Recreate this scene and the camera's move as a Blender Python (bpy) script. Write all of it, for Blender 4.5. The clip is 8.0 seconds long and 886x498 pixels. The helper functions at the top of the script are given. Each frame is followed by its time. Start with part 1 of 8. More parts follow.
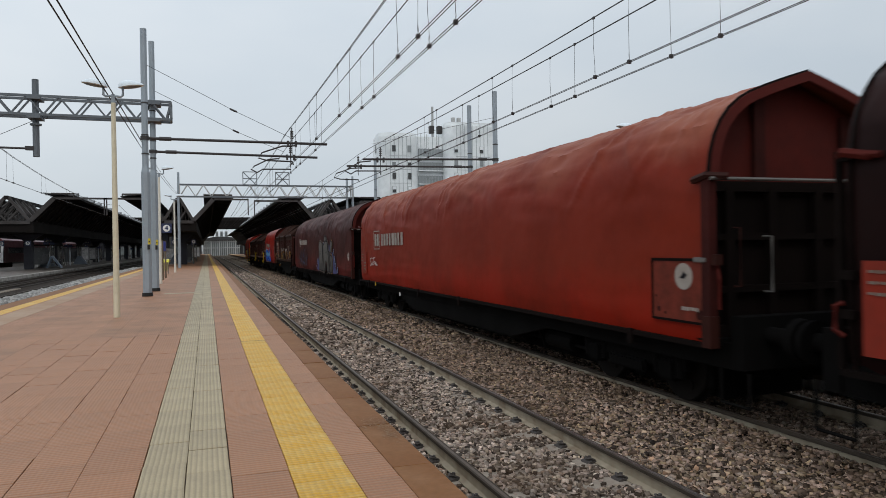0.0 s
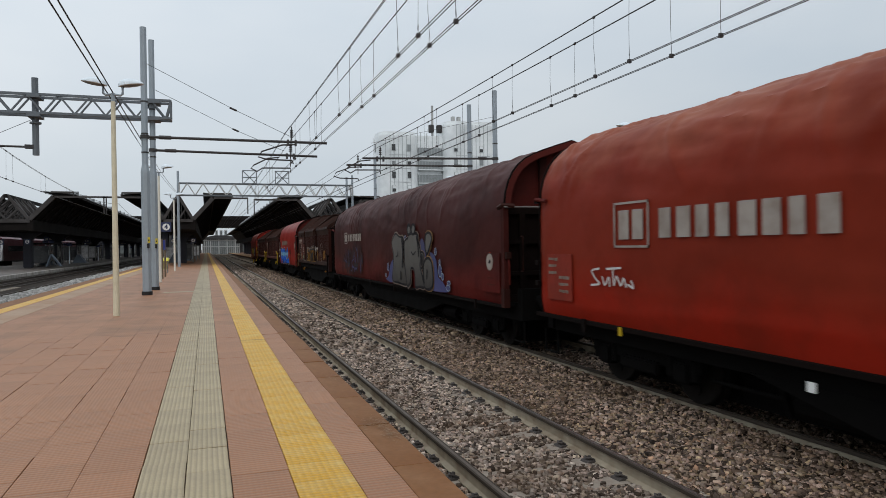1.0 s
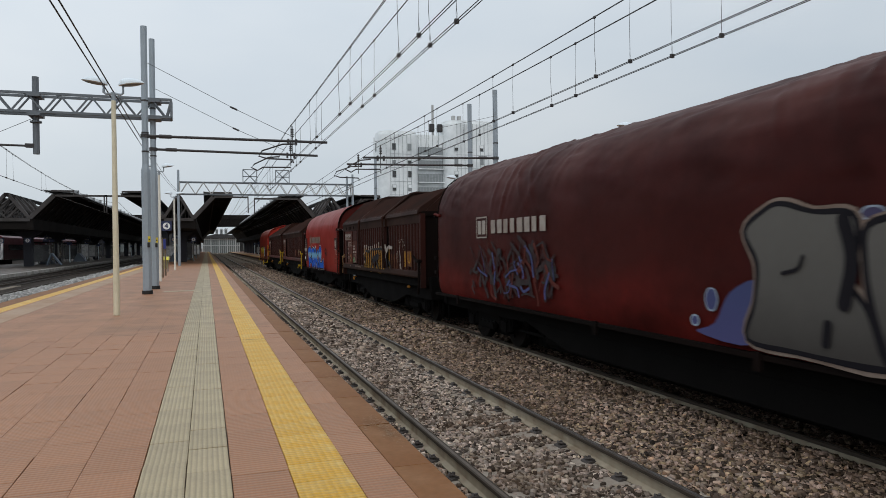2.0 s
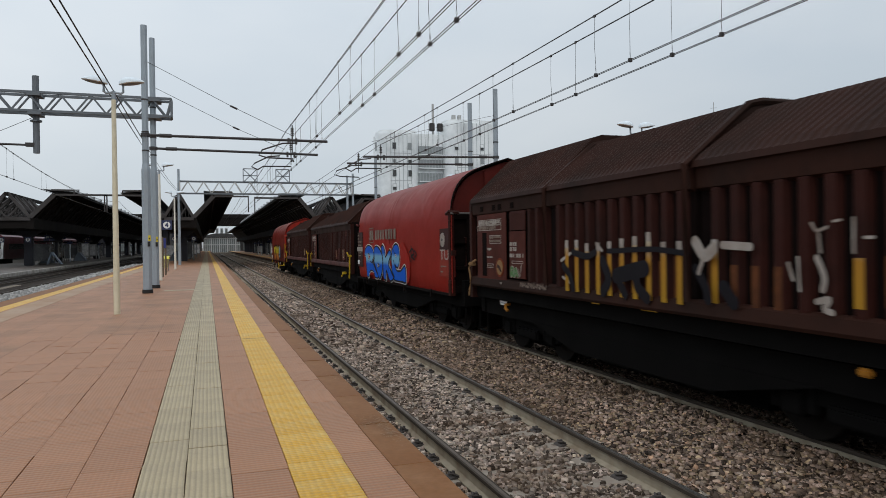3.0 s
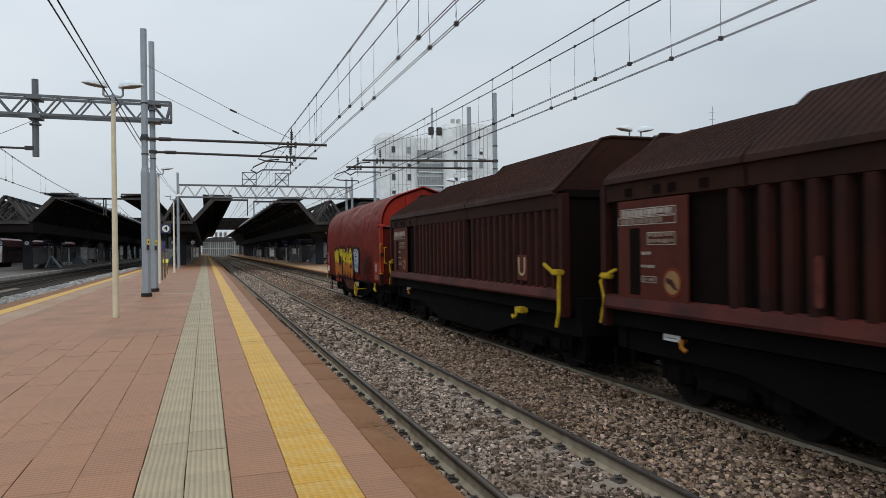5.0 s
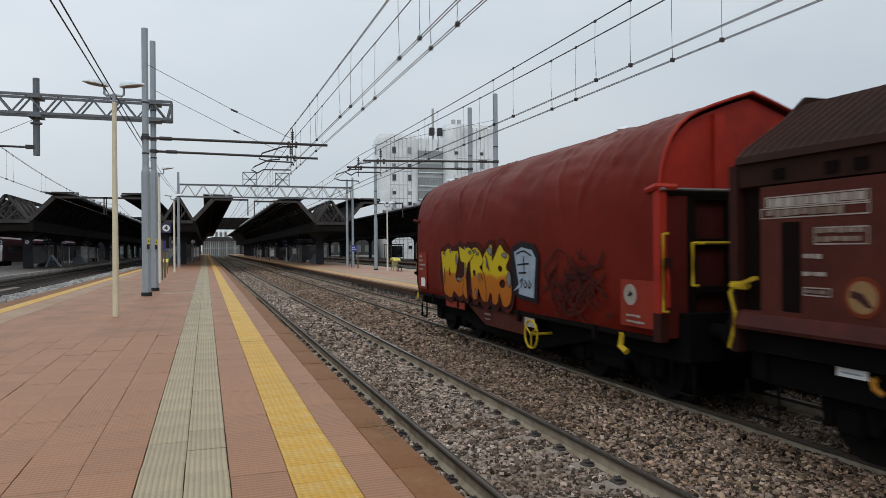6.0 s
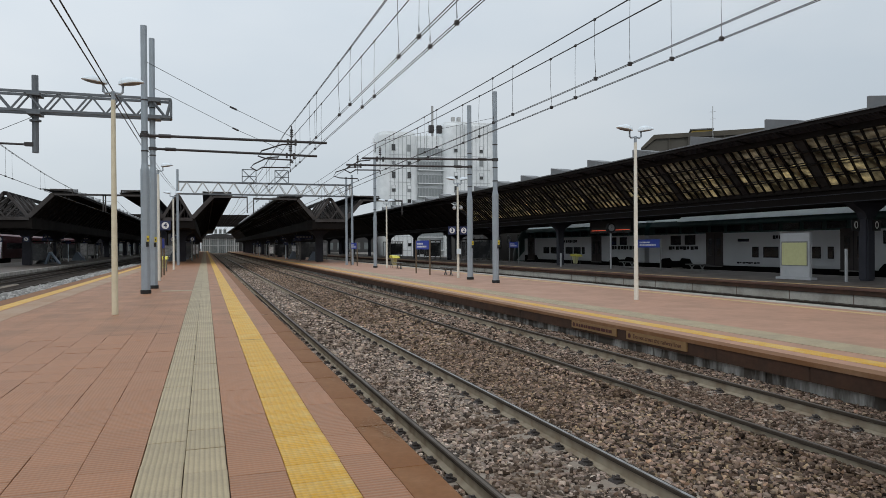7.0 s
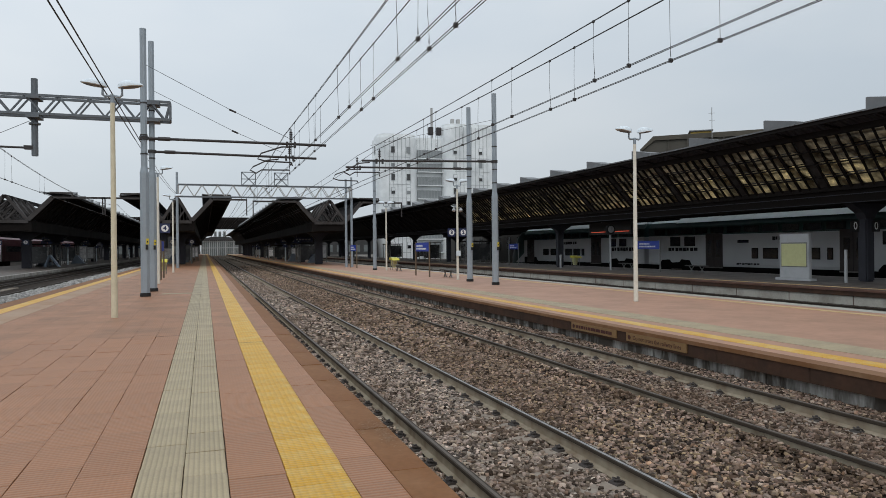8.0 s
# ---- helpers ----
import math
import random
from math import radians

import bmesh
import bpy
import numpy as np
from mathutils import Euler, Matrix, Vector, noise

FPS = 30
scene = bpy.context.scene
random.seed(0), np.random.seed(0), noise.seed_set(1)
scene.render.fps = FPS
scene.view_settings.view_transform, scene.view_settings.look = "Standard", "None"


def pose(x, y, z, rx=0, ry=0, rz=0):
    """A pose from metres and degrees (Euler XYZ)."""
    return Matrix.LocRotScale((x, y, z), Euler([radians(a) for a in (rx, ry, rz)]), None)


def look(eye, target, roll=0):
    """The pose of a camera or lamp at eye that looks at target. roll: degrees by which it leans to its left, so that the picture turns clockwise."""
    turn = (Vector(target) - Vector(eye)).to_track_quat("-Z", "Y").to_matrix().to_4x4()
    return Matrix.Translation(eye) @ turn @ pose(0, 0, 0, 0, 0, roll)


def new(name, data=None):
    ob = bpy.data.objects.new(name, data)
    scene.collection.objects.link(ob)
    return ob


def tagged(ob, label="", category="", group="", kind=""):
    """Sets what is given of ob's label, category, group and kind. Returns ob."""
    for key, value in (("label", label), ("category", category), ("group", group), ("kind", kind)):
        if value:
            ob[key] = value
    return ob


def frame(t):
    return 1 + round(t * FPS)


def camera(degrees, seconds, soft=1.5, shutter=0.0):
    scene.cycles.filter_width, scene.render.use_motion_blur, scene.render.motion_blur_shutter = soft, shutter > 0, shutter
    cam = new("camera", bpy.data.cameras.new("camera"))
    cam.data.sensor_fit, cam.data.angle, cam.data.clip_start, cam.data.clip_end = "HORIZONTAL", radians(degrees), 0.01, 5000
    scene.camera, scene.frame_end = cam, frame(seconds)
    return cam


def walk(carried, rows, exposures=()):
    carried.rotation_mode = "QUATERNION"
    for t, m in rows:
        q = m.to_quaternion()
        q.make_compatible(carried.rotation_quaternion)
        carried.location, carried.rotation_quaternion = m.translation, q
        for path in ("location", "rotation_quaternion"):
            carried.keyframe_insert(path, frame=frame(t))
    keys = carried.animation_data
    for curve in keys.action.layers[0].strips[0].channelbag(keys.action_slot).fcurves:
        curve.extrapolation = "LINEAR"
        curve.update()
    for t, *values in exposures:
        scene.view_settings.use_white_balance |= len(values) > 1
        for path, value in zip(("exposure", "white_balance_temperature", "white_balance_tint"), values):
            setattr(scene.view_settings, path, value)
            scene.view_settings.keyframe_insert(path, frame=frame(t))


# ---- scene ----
from mathutils.geometry import tessellate_polygon

cam = camera(65.0, 8.0, soft=0.6, shutter=0.13)
walk(cam, [
    (0, look((0.004, -0.002, 1.559), (16.098, 47.337, 1.386), -0.911)),
    (0.5, look((0.005, -0.002, 1.559), (16.093, 47.339, 1.327), -0.905)),
    (1, look((-0.000, 0.000, 1.563), (16.121, 47.329, 1.321), -0.824)),
    (1.5, look((-0.003, 0.001, 1.574), (16.112, 47.332, 1.314), -0.752)),
    (3, look((0.003, -0.001, 1.570), (16.086, 47.340, 1.212), -0.748)),
    (3.5, look((0.001, -0.000, 1.565), (16.064, 47.348, 1.297), -0.683)),
    (4, look((0.002, -0.001, 1.564), (16.069, 47.347, 1.372), -0.779)),
    (4.5, look((-0.002, 0.001, 1.563), (16.128, 47.327, 1.439), -0.815)),
    (6, look((-0.004, 0.002, 1.558), (16.134, 47.325, 1.524), -0.469)),
    (6.5, look((0.003, -0.001, 1.585), (16.180, 47.309, 1.313), -0.487)),
    (7, look((-0.000, 0.000, 1.577), (16.179, 47.310, 1.356), -0.400)),
    (7.5, look((-0.001, 0.000, 1.577), (16.234, 47.291, 1.414), -0.414)),
    (8, look((0.001, -0.000, 1.579), (16.206, 47.301, 1.501), -0.559)),], exposures=[(0, 0.0), (8, 0.0)])

# ---- world and light: an overcast winter day ----
world = bpy.data.worlds.new("overcast_sky")
scene.world = world
world.use_nodes = True
wn, wl = world.node_tree.nodes, world.node_tree.links
wn.clear()
sky = wn.new("ShaderNodeTexSky")
sky.sky_type, sky.sun_disc = "NISHITA", False
sky.sun_elevation, sky.sun_rotation = radians(38), radians(150)
sky.air_density, sky.dust_density = 1.0, 3.0
clear = wn.new("ShaderNodeBackground")
clear.inputs["Strength"].default_value = 0.09
wl.new(sky.outputs[0], clear.inputs["Color"])
where = wn.new("ShaderNodeTexCoord")
stretch = wn.new("ShaderNodeMapping")
stretch.inputs["Scale"].default_value = (1.2, 1.2, 3.0)
wl.new(where.outputs["Generated"], stretch.inputs["Vector"])
drift = wn.new("ShaderNodeTexNoise")
drift.inputs["Scale"].default_value, drift.inputs["Detail"].default_value = 1.6, 4
wl.new(stretch.outputs[0], drift.inputs["Vector"])
tone = wn.new("ShaderNodeValToRGB")
tone.color_ramp.elements[0].position, tone.color_ramp.elements[0].color = 0.32, (0.645, 0.725, 0.80, 1)
tone.color_ramp.elements[1].position, tone.color_ramp.elements[1].color = 0.70, (0.77, 0.825, 0.87, 1)
wl.new(drift.outputs["Fac"], tone.inputs["Fac"])
cloud = wn.new("ShaderNodeBackground")
height = wn.new("ShaderNodeSeparateXYZ")
wl.new(where.outputs["Generated"], height.inputs[0])
rise = wn.new("ShaderNodeMath")          # an overcast sky is about three times as bright overhead as at the horizon
rise.operation, rise.inputs[1].default_value, rise.inputs[2].default_value = "MULTIPLY_ADD", 0.66, 0.845
lift = wn.new("ShaderNodeMath")
lift.operation, lift.inputs[1].default_value = "MAXIMUM", 0.0
wl.new(height.outputs["Z"], lift.inputs[0])
wl.new(lift.outputs[0], rise.inputs[0])
thin = wn.new("ShaderNodeMath")          # the cloud is a little thicker towards the east
thin.operation, thin.inputs[1].default_value = "MULTIPLY_ADD", -0.14
wl.new(height.outputs["X"], thin.inputs[0])
wl.new(rise.outputs[0], thin.inputs[2])
wl.new(thin.outputs[0], cloud.inputs["Strength"])
wl.new(tone.outputs["Color"], cloud.inputs["Color"])
cover = wn.new("ShaderNodeMixShader")
cover.inputs["Fac"].default_value = 0.88
wl.new(clear.outputs[0], cover.inputs[1])
wl.new(cloud.outputs[0], cover.inputs[2])
wout = wn.new("ShaderNodeOutputWorld")
wl.new(cover.outputs[0], wout.inputs["Surface"])

sun = new("sun", bpy.data.lights.new("sun", "SUN"))
sun.data.energy, sun.data.angle, sun.data.color = 0.6, radians(25), (1.0, 0.96, 0.9)
sun.matrix_world = look((-25, -40, 60), (5, 10, 0))


# ---- materials ----
def material(name, base, rough=0.7, metal=0.0, var=0.12, grain=40.0, stain=1.5, bump=0.15, other=None, mix=0.35,
             island=0.0, rand=0.0, spec=0.5, detail=None):
    """A surface with fine grain, broad stains towards 'other', and relief."""
    m = bpy.data.materials.new(name)
    m.use_nodes = True
    n, l = m.node_tree.nodes, m.node_tree.links
    bs = n["Principled BSDF"]
    bs.inputs["Roughness"].default_value, bs.inputs["Metallic"].default_value = rough, metal
    bs.inputs["Specular IOR Level"].default_value = spec
    co = n.new("ShaderNodeTexCoord")
    fine = n.new("ShaderNodeTexNoise")
    fine.inputs["Scale"].default_value, fine.inputs["Detail"].default_value = grain, 3
    l.new(co.outputs["Object"], fine.inputs["Vector"])
    broad = n.new("ShaderNodeTexNoise")
    broad.inputs["Scale"].default_value, broad.inputs["Detail"].default_value = stain, 5
    broad.inputs["Roughness"].default_value = 0.65
    l.new(co.outputs["Object"], broad.inputs["Vector"])
    other = other or tuple(c * 0.6 for c in base)
    ramp = n.new("ShaderNodeValToRGB")
    ramp.color_ramp.elements[0].position, ramp.color_ramp.elements[1].position = 0.42, 0.72
    ramp.color_ramp.elements[0].color, ramp.color_ramp.elements[1].color = (0, 0, 0, 1), (mix, mix, mix, 1)
    l.new(broad.outputs["Fac"], ramp.inputs["Fac"])
    blend = n.new("ShaderNodeMix")
    blend.data_type = "RGBA"
    blend.inputs["A"].default_value, blend.inputs["B"].default_value = (*base, 1), (*other, 1)
    l.new(ramp.outputs["Color"], blend.inputs["Factor"])
    last = blend.outputs["Result"]
    value = n.new("ShaderNodeMath")
    value.operation = "MULTIPLY_ADD"
    value.inputs[1].default_value, value.inputs[2].default_value = 2 * var, 1 - var
    l.new(fine.outputs["Fac"], value.inputs[0])
    amount = value.outputs[0]
    for strength, source in ((island, "isl"), (rand, "obj")):
        if strength:
            node = n.new("ShaderNodeNewGeometry" if source == "isl" else "ShaderNodeObjectInfo")
            step = n.new("ShaderNodeMath")
            step.operation = "MULTIPLY_ADD"
            step.inputs[1].default_value, step.inputs[2].default_value = 2 * strength, 1 - strength
            l.new(node.outputs["Random Per Island" if source == "isl" else "Random"], step.inputs[0])
            both = n.new("ShaderNodeMath")
            both.operation = "MULTIPLY"
            l.new(amount, both.inputs[0])
            l.new(step.outputs[0], both.inputs[1])
            amount = both.outputs[0]
    hsv = n.new("ShaderNodeHueSaturation")
    l.new(last, hsv.inputs["Color"])
    l.new(amount, hsv.inputs["Value"])
    l.new(hsv.outputs["Color"], bs.inputs["Base Color"])
    rv = n.new("ShaderNodeMath")
    rv.operation, rv.use_clamp = "MULTIPLY_ADD", True
    rv.inputs[1].default_value, rv.inputs[2].default_value = 0.3, rough - 0.15
    l.new(broad.outputs["Fac"], rv.inputs[0])
    l.new(rv.outputs[0], bs.inputs["Roughness"])
    if bump:
        b = n.new("ShaderNodeBump")
        b.inputs["Strength"].default_value, b.inputs["Distance"].default_value = bump, 0.01
        l.new(fine.outputs["Fac"], b.inputs["Height"])
        l.new(b.outputs["Normal"], bs.inputs["Normal"])
    return m


def ribbed(m, axis, pitch, depth, dirt=0.0):
    """Adds fine moulded ribs across one axis to a surface, with dirt in the grooves."""
    n, l = m.node_tree.nodes, m.node_tree.links
    bs = n["Principled BSDF"]
    co = n.new("ShaderNodeTexCoord")
    sp = n.new("ShaderNodeSeparateXYZ")
    l.new(co.outputs["Object"], sp.inputs[0])
    k = n.new("ShaderNodeMath")
    k.operation = "MULTIPLY"
    k.inputs[1].default_value = 2 * math.pi / pitch
    l.new(sp.outputs[axis], k.inputs[0])
    s = n.new("ShaderNodeMath")
    s.operation = "SINE"
    l.new(k.outputs[0], s.inputs[0])
    if dirt:
        tint = n.new("ShaderNodeMapRange")
        tint.inputs["From Min"].default_value, tint.inputs["From Max"].default_value = -1.0, -0.2
        tint.inputs["To Min"].default_value, tint.inputs["To Max"].default_value = 1.0 - dirt, 1.0
        l.new(s.outputs[0], tint.inputs["Value"])
        hsv = next(k for k in n if k.bl_idname == "ShaderNodeHueSaturation")
        times = n.new("ShaderNodeMath")
        times.operation = "MULTIPLY"
        l.new(hsv.inputs["Value"].links[0].from_socket, times.inputs[0])
        l.new(tint.outputs["Result"], times.inputs[1])
        l.new(times.outputs[0], hsv.inputs["Value"])
    b = n.new("ShaderNodeBump")
    b.inputs["Strength"].default_value, b.inputs["Distance"].default_value = 0.6, depth
    l.new(s.outputs[0], b.inputs["Height"])
    if bs.inputs["Normal"].links:
        l.new(bs.inputs["Normal"].links[0].from_socket, b.inputs["Normal"])
    l.new(b.outputs["Normal"], bs.inputs["Normal"])
    return m


def glass(name, base, rough=0.08):
    m = bpy.data.materials.new(name)
    m.use_nodes = True
    bs = m.node_tree.nodes["Principled BSDF"]
    bs.inputs["Base Color"].default_value = (*base, 1)
    bs.inputs["Roughness"].default_value, bs.inputs["Specular IOR Level"].default_value = rough, 0.8
    return m


def glow(name, base, strength):
    m = bpy.data.materials.new(name)
    m.use_nodes = True
    bs = m.node_tree.nodes["Principled BSDF"]
    bs.inputs["Base Color"].default_value = bs.inputs["Emission Color"].default_value = (*base, 1)
    bs.inputs["Emission Strength"].default_value = strength
    return m


def stone_mix(name, level, hues):
    """Crushed stone: every stone its own tone and hue, from sooty brown to pale, with larger stained areas."""
    m = material(name, (0.2, 0.2, 0.2), 0.85, var=0.3, grain=35, stain=0.5, mix=0.0, spec=0.12, bump=0.2)
    n, l = m.node_tree.nodes, m.node_tree.links
    geo = n.new("ShaderNodeNewGeometry")

    def stops(pairs):
        ramp = n.new("ShaderNodeValToRGB")
        e = ramp.color_ramp.elements
        e[0].position, e[1].position = pairs[0][0], pairs[-1][0]
        for pos, c in pairs[1:-1]:
            e.new(pos)
        for k, (pos, c) in zip(sorted(e, key=lambda q: q.position), pairs):
            k.color = (*c, 1)
        return ramp
    tone_ramp = stops([(p, (v * level,) * 3) for p, v in ((0.0, 0.016), (0.22, 0.075), (0.52, 0.22), (0.86, 0.37), (1.0, 0.62))])
    l.new(geo.outputs["Random Per Island"], tone_ramp.inputs["Fac"])
    k = n.new("ShaderNodeMath")
    k.operation, k.inputs[1].default_value = "MULTIPLY", 41.0
    l.new(geo.outputs["Random Per Island"], k.inputs[0])
    f = n.new("ShaderNodeMath")
    f.operation = "FRACT"
    l.new(k.outputs[0], f.inputs[0])
    hue_ramp = stops([(i / (len(hues) - 1), c) for i, c in enumerate(hues)])
    l.new(f.outputs[0], hue_ramp.inputs["Fac"])
    times = n.new("ShaderNodeMix")
    times.data_type, times.blend_type = "RGBA", "MULTIPLY"
    times.inputs["Factor"].default_value = 1.0
    l.new(tone_ramp.outputs["Color"], times.inputs["A"])
    l.new(hue_ramp.outputs["Color"], times.inputs["B"])
    mix = next(q for q in n if q.bl_idname == "ShaderNodeMix" and q is not times)
    l.new(times.outputs["Result"], mix.inputs["A"])
    mix.inputs["B"].default_value = (0.085 * level, 0.052 * level, 0.032 * level, 1)
    fac = next(q for q in n if q.bl_idname == "ShaderNodeValToRGB" and q not in (tone_ramp, hue_ramp))
    fac.color_ramp.elements[1].color = (0.7, 0.7, 0.7, 1)
    return m


def streaked(name, base, other, across, down, low, high, rough=0.85):
    """Concrete with streaks of lime and soot that run down it."""
    m = material(name, base, rough, var=0.15, grain=18, stain=1.0, other=other, mix=1.0, rand=0.15, spec=0.15)
    n, l = m.node_tree.nodes, m.node_tree.links
    broad = [k for k in n if k.bl_idname == "ShaderNodeTexNoise"][1]
    mp = n.new("ShaderNodeMapping")
    mp.inputs["Scale"].default_value = (across, across, down)
    l.new(broad.inputs["Vector"].links[0].from_socket, mp.inputs["Vector"])
    l.new(mp.outputs[0], broad.inputs["Vector"])
    ramp = next(k for k in n if k.bl_idname == "ShaderNodeValToRGB")
    ramp.color_ramp.elements[0].position, ramp.color_ramp.elements[1].position = low, high
    return m


M = {}
M["paver"] = ribbed(ribbed(material("terracotta_paver", (0.348, 0.157, 0.073), 0.55, var=0.14, grain=60, stain=0.9, other=(0.235, 0.135, 0.080), mix=0.95, rand=0.055, island=0.05, bump=0.12), "Y", 0.05, 0.003, 0.16), "X", 0.036, 0.001, 0.04)
M["paver_grey"] = ribbed(material("grey_tactile_paver", (0.40, 0.318, 0.192), 0.6, var=0.16, grain=50, stain=1.6, other=(0.275, 0.225, 0.155), mix=0.8, rand=0.06, island=0.06), "X", 0.0375, 0.004, 0.25)
M["yellow_line"] = ribbed(ribbed(material("yellow_tactile_paint", (0.60, 0.315, 0.014), 0.55, var=0.18, grain=26, stain=2.6, other=(0.64, 0.46, 0.17), mix=1.0, rand=0.05, island=0.05, bump=0.5), "Y", 0.05, 0.003, 0.12), "X", 0.05, 0.003, 0.10)
M["paver_pale"] = material("faded_terracotta_paving", (0.395, 0.212, 0.135), 0.55, var=0.16, grain=5, stain=0.7, other=(0.30, 0.175, 0.115), mix=0.9, bump=0.1)
M["coping_dull"] = material("dull_brown_coping", (0.185, 0.088, 0.040), 0.6, var=0.18, grain=12, stain=1.2, other=(0.26, 0.15, 0.085), mix=0.9, spec=0.15)
M["coping"] = material("rust_stained_coping", (0.185, 0.074, 0.023), 0.6, var=0.18, grain=22, stain=1.6, other=(0.27, 0.145, 0.075), mix=0.8, spec=0.15)
M["coping_dim"] = material("dim_brown_coping", (0.13, 0.07, 0.052), 0.65, var=0.2, grain=10, stain=1.0, other=(0.08, 0.045, 0.04), mix=0.9, spec=0.15)
M["wall_pale"] = material("pale_stained_wall_concrete", (0.40, 0.38, 0.335), 0.85, var=0.18, grain=14, stain=0.8, other=(0.20, 0.18, 0.15), mix=0.9, bump=0.3)
M["line_pale"] = material("worn_pale_yellow_line", (0.52, 0.36, 0.17), 0.6, var=0.15, grain=20, stain=2.0, other=(0.40, 0.27, 0.16), mix=0.9)
M["band_beige"] = material("worn_beige_tile_band", (0.335, 0.215, 0.130), 0.6, var=0.16, grain=9, stain=0.8, other=(0.30, 0.165, 0.085), mix=1.0, bump=0.1)
M["lime"] = material("pale_lime_stain", (0.26, 0.16, 0.09), 0.8, var=0.3, grain=30, stain=9.0, other=(0.22, 0.12, 0.06), mix=1.0)
M["joint"] = material("dark_joint", (0.12, 0.08, 0.065), 0.9, var=0.2)
M["concrete"] = material("weathered_concrete", (0.36, 0.34, 0.31), 0.85, var=0.15, grain=20, stain=1.2, other=(0.16, 0.14, 0.12), mix=0.9, bump=0.3)
M["edge_brown"] = material("brown_platform_face", (0.068, 0.036, 0.024), 0.8, var=0.25, grain=12, stain=1.3, other=(0.035, 0.026, 0.021), mix=0.9, spec=0.15)
M["ballast"] = stone_mix("ballast_stone", 1.22, ((1.0, 0.80, 0.67), (1.0, 0.77, 0.66), (1.0, 0.79, 0.59), (0.98, 0.84, 0.73), (1.0, 0.68, 0.50)))
M["ballast_brown"] = stone_mix("brake_dust_ballast_stone", 0.94, ((1.0, 0.73, 0.58), (1.0, 0.69, 0.55), (1.0, 0.72, 0.43), (0.98, 0.76, 0.63), (1.0, 0.60, 0.38)))
M["ballast_dark"] = stone_mix("oil_dark_ballast_stone", 0.95, ((1.0, 0.76, 0.60), (1.0, 0.70, 0.58), (1.0, 0.75, 0.52), (0.98, 0.80, 0.68), (1.0, 0.62, 0.44)))
M["ballast_bed"] = material("ballast_bed", (0.035, 0.028, 0.023), 0.95, var=0.5, grain=22, stain=0.7, other=(0.03, 0.022, 0.018), mix=0.9, bump=1.0, spec=0.08)
M["far_bed"] = material("dusty_brown_track_bed", (0.17, 0.135, 0.105), 0.95, var=0.4, grain=14, stain=0.5, other=(0.10, 0.075, 0.055), mix=0.9, bump=0.6, spec=0.08)
M["pale_ballast"] = material("pale_ballast_stone", (0.31, 0.30, 0.285), 0.85, var=0.25, grain=25, stain=0.8, island=0.4, bump=0.4)
M["sleeper"] = material("concrete_sleeper", (0.29, 0.25, 0.205), 0.9, var=0.2, grain=18, stain=2.0, other=(0.17, 0.12, 0.09), mix=0.8, bump=0.4)
M["rail_web"] = material("dusty_rail_web", (0.33, 0.285, 0.215), 0.75, var=0.25, grain=24, stain=3.0, other=(0.16, 0.11, 0.07), mix=0.9, spec=0.15)
M["rail_head"] = material("worn_rail_head", (0.42, 0.41, 0.40), 0.34, 0.9, var=0.15, grain=30, stain=4.0, other=(0.09, 0.07, 0.055), mix=0.8, bump=0.03)
M["rail_side"] = material("sooty_rail_head_side", (0.055, 0.043, 0.033), 0.7, var=0.2, grain=20, stain=3.0, spec=0.15)
M["rail_rust"] = material("rusty_running_band", (0.10, 0.075, 0.055), 0.5, 0.3, var=0.2, grain=24, stain=3.0, other=(0.06, 0.045, 0.035), mix=0.8)
M["rail_dull"] = material("dull_brown_rail", (0.055, 0.042, 0.033), 0.6, 0.2, var=0.2, grain=20, stain=2.0)
# grey-brown paving with the shade under the canopies put into its colour
M["third_top"] = material("shaded_grey_brown_paving", (0.105, 0.085, 0.072), 0.6, var=0.2, grain=6, stain=0.8, other=(0.06, 0.048, 0.042), mix=0.9)
M["edge_concrete"] = streaked("streaky_edge_concrete", (0.085, 0.072, 0.060), (0.46, 0.44, 0.41), 2.6, 0.5, 0.46, 0.66)
M["clip"] = material("rusty_fastening", (0.06, 0.05, 0.045), 0.85, var=0.3)
M["mast"] = material("grey_painted_steel", (0.30, 0.345, 0.385), 0.5, 0.1, var=0.06, grain=15, stain=1.5, other=(0.24, 0.27, 0.29), mix=0.6, bump=0.05)
M["truss"] = material("dark_grey_steel", (0.13, 0.145, 0.16), 0.55, 0.2, var=0.1, grain=15, stain=2.0)
M["pale_truss"] = material("galvanised_lattice", (0.42, 0.42, 0.41), 0.6, 0.2, var=0.1, grain=15, stain=2.0)
M["cream"] = material("cream_painted_pole", (0.66, 0.60, 0.44), 0.5, var=0.05, grain=20, stain=3.0, other=(0.52, 0.45, 0.31), mix=0.7, bump=0.05)
M["cream_pale"] = material("pale_cream_pole_paint", (0.74, 0.71, 0.62), 0.5, var=0.05, grain=20, stain=3.0, other=(0.60, 0.56, 0.46), mix=0.7, bump=0.05)
M["lamp_glass"] = material("dull_lamp_glass", (0.16, 0.17, 0.18), 0.3, var=0.1, bump=0)
M["lamp_shell"] = material("grey_white_lamp_shell", (0.72, 0.79, 0.84), 0.5, var=0.06, grain=30, stain=6.0, bump=0.02)
M["wire"] = material("dark_copper_wire", (0.035, 0.033, 0.032), 0.6, 0.3, var=0.05, bump=0)
M["arm"] = material("dark_bracket_steel", (0.05, 0.045, 0.045), 0.6, 0.3, var=0.1)
M["black"] = material("black_rubber", (0.015, 0.015, 0.015), 0.8, var=0.2)
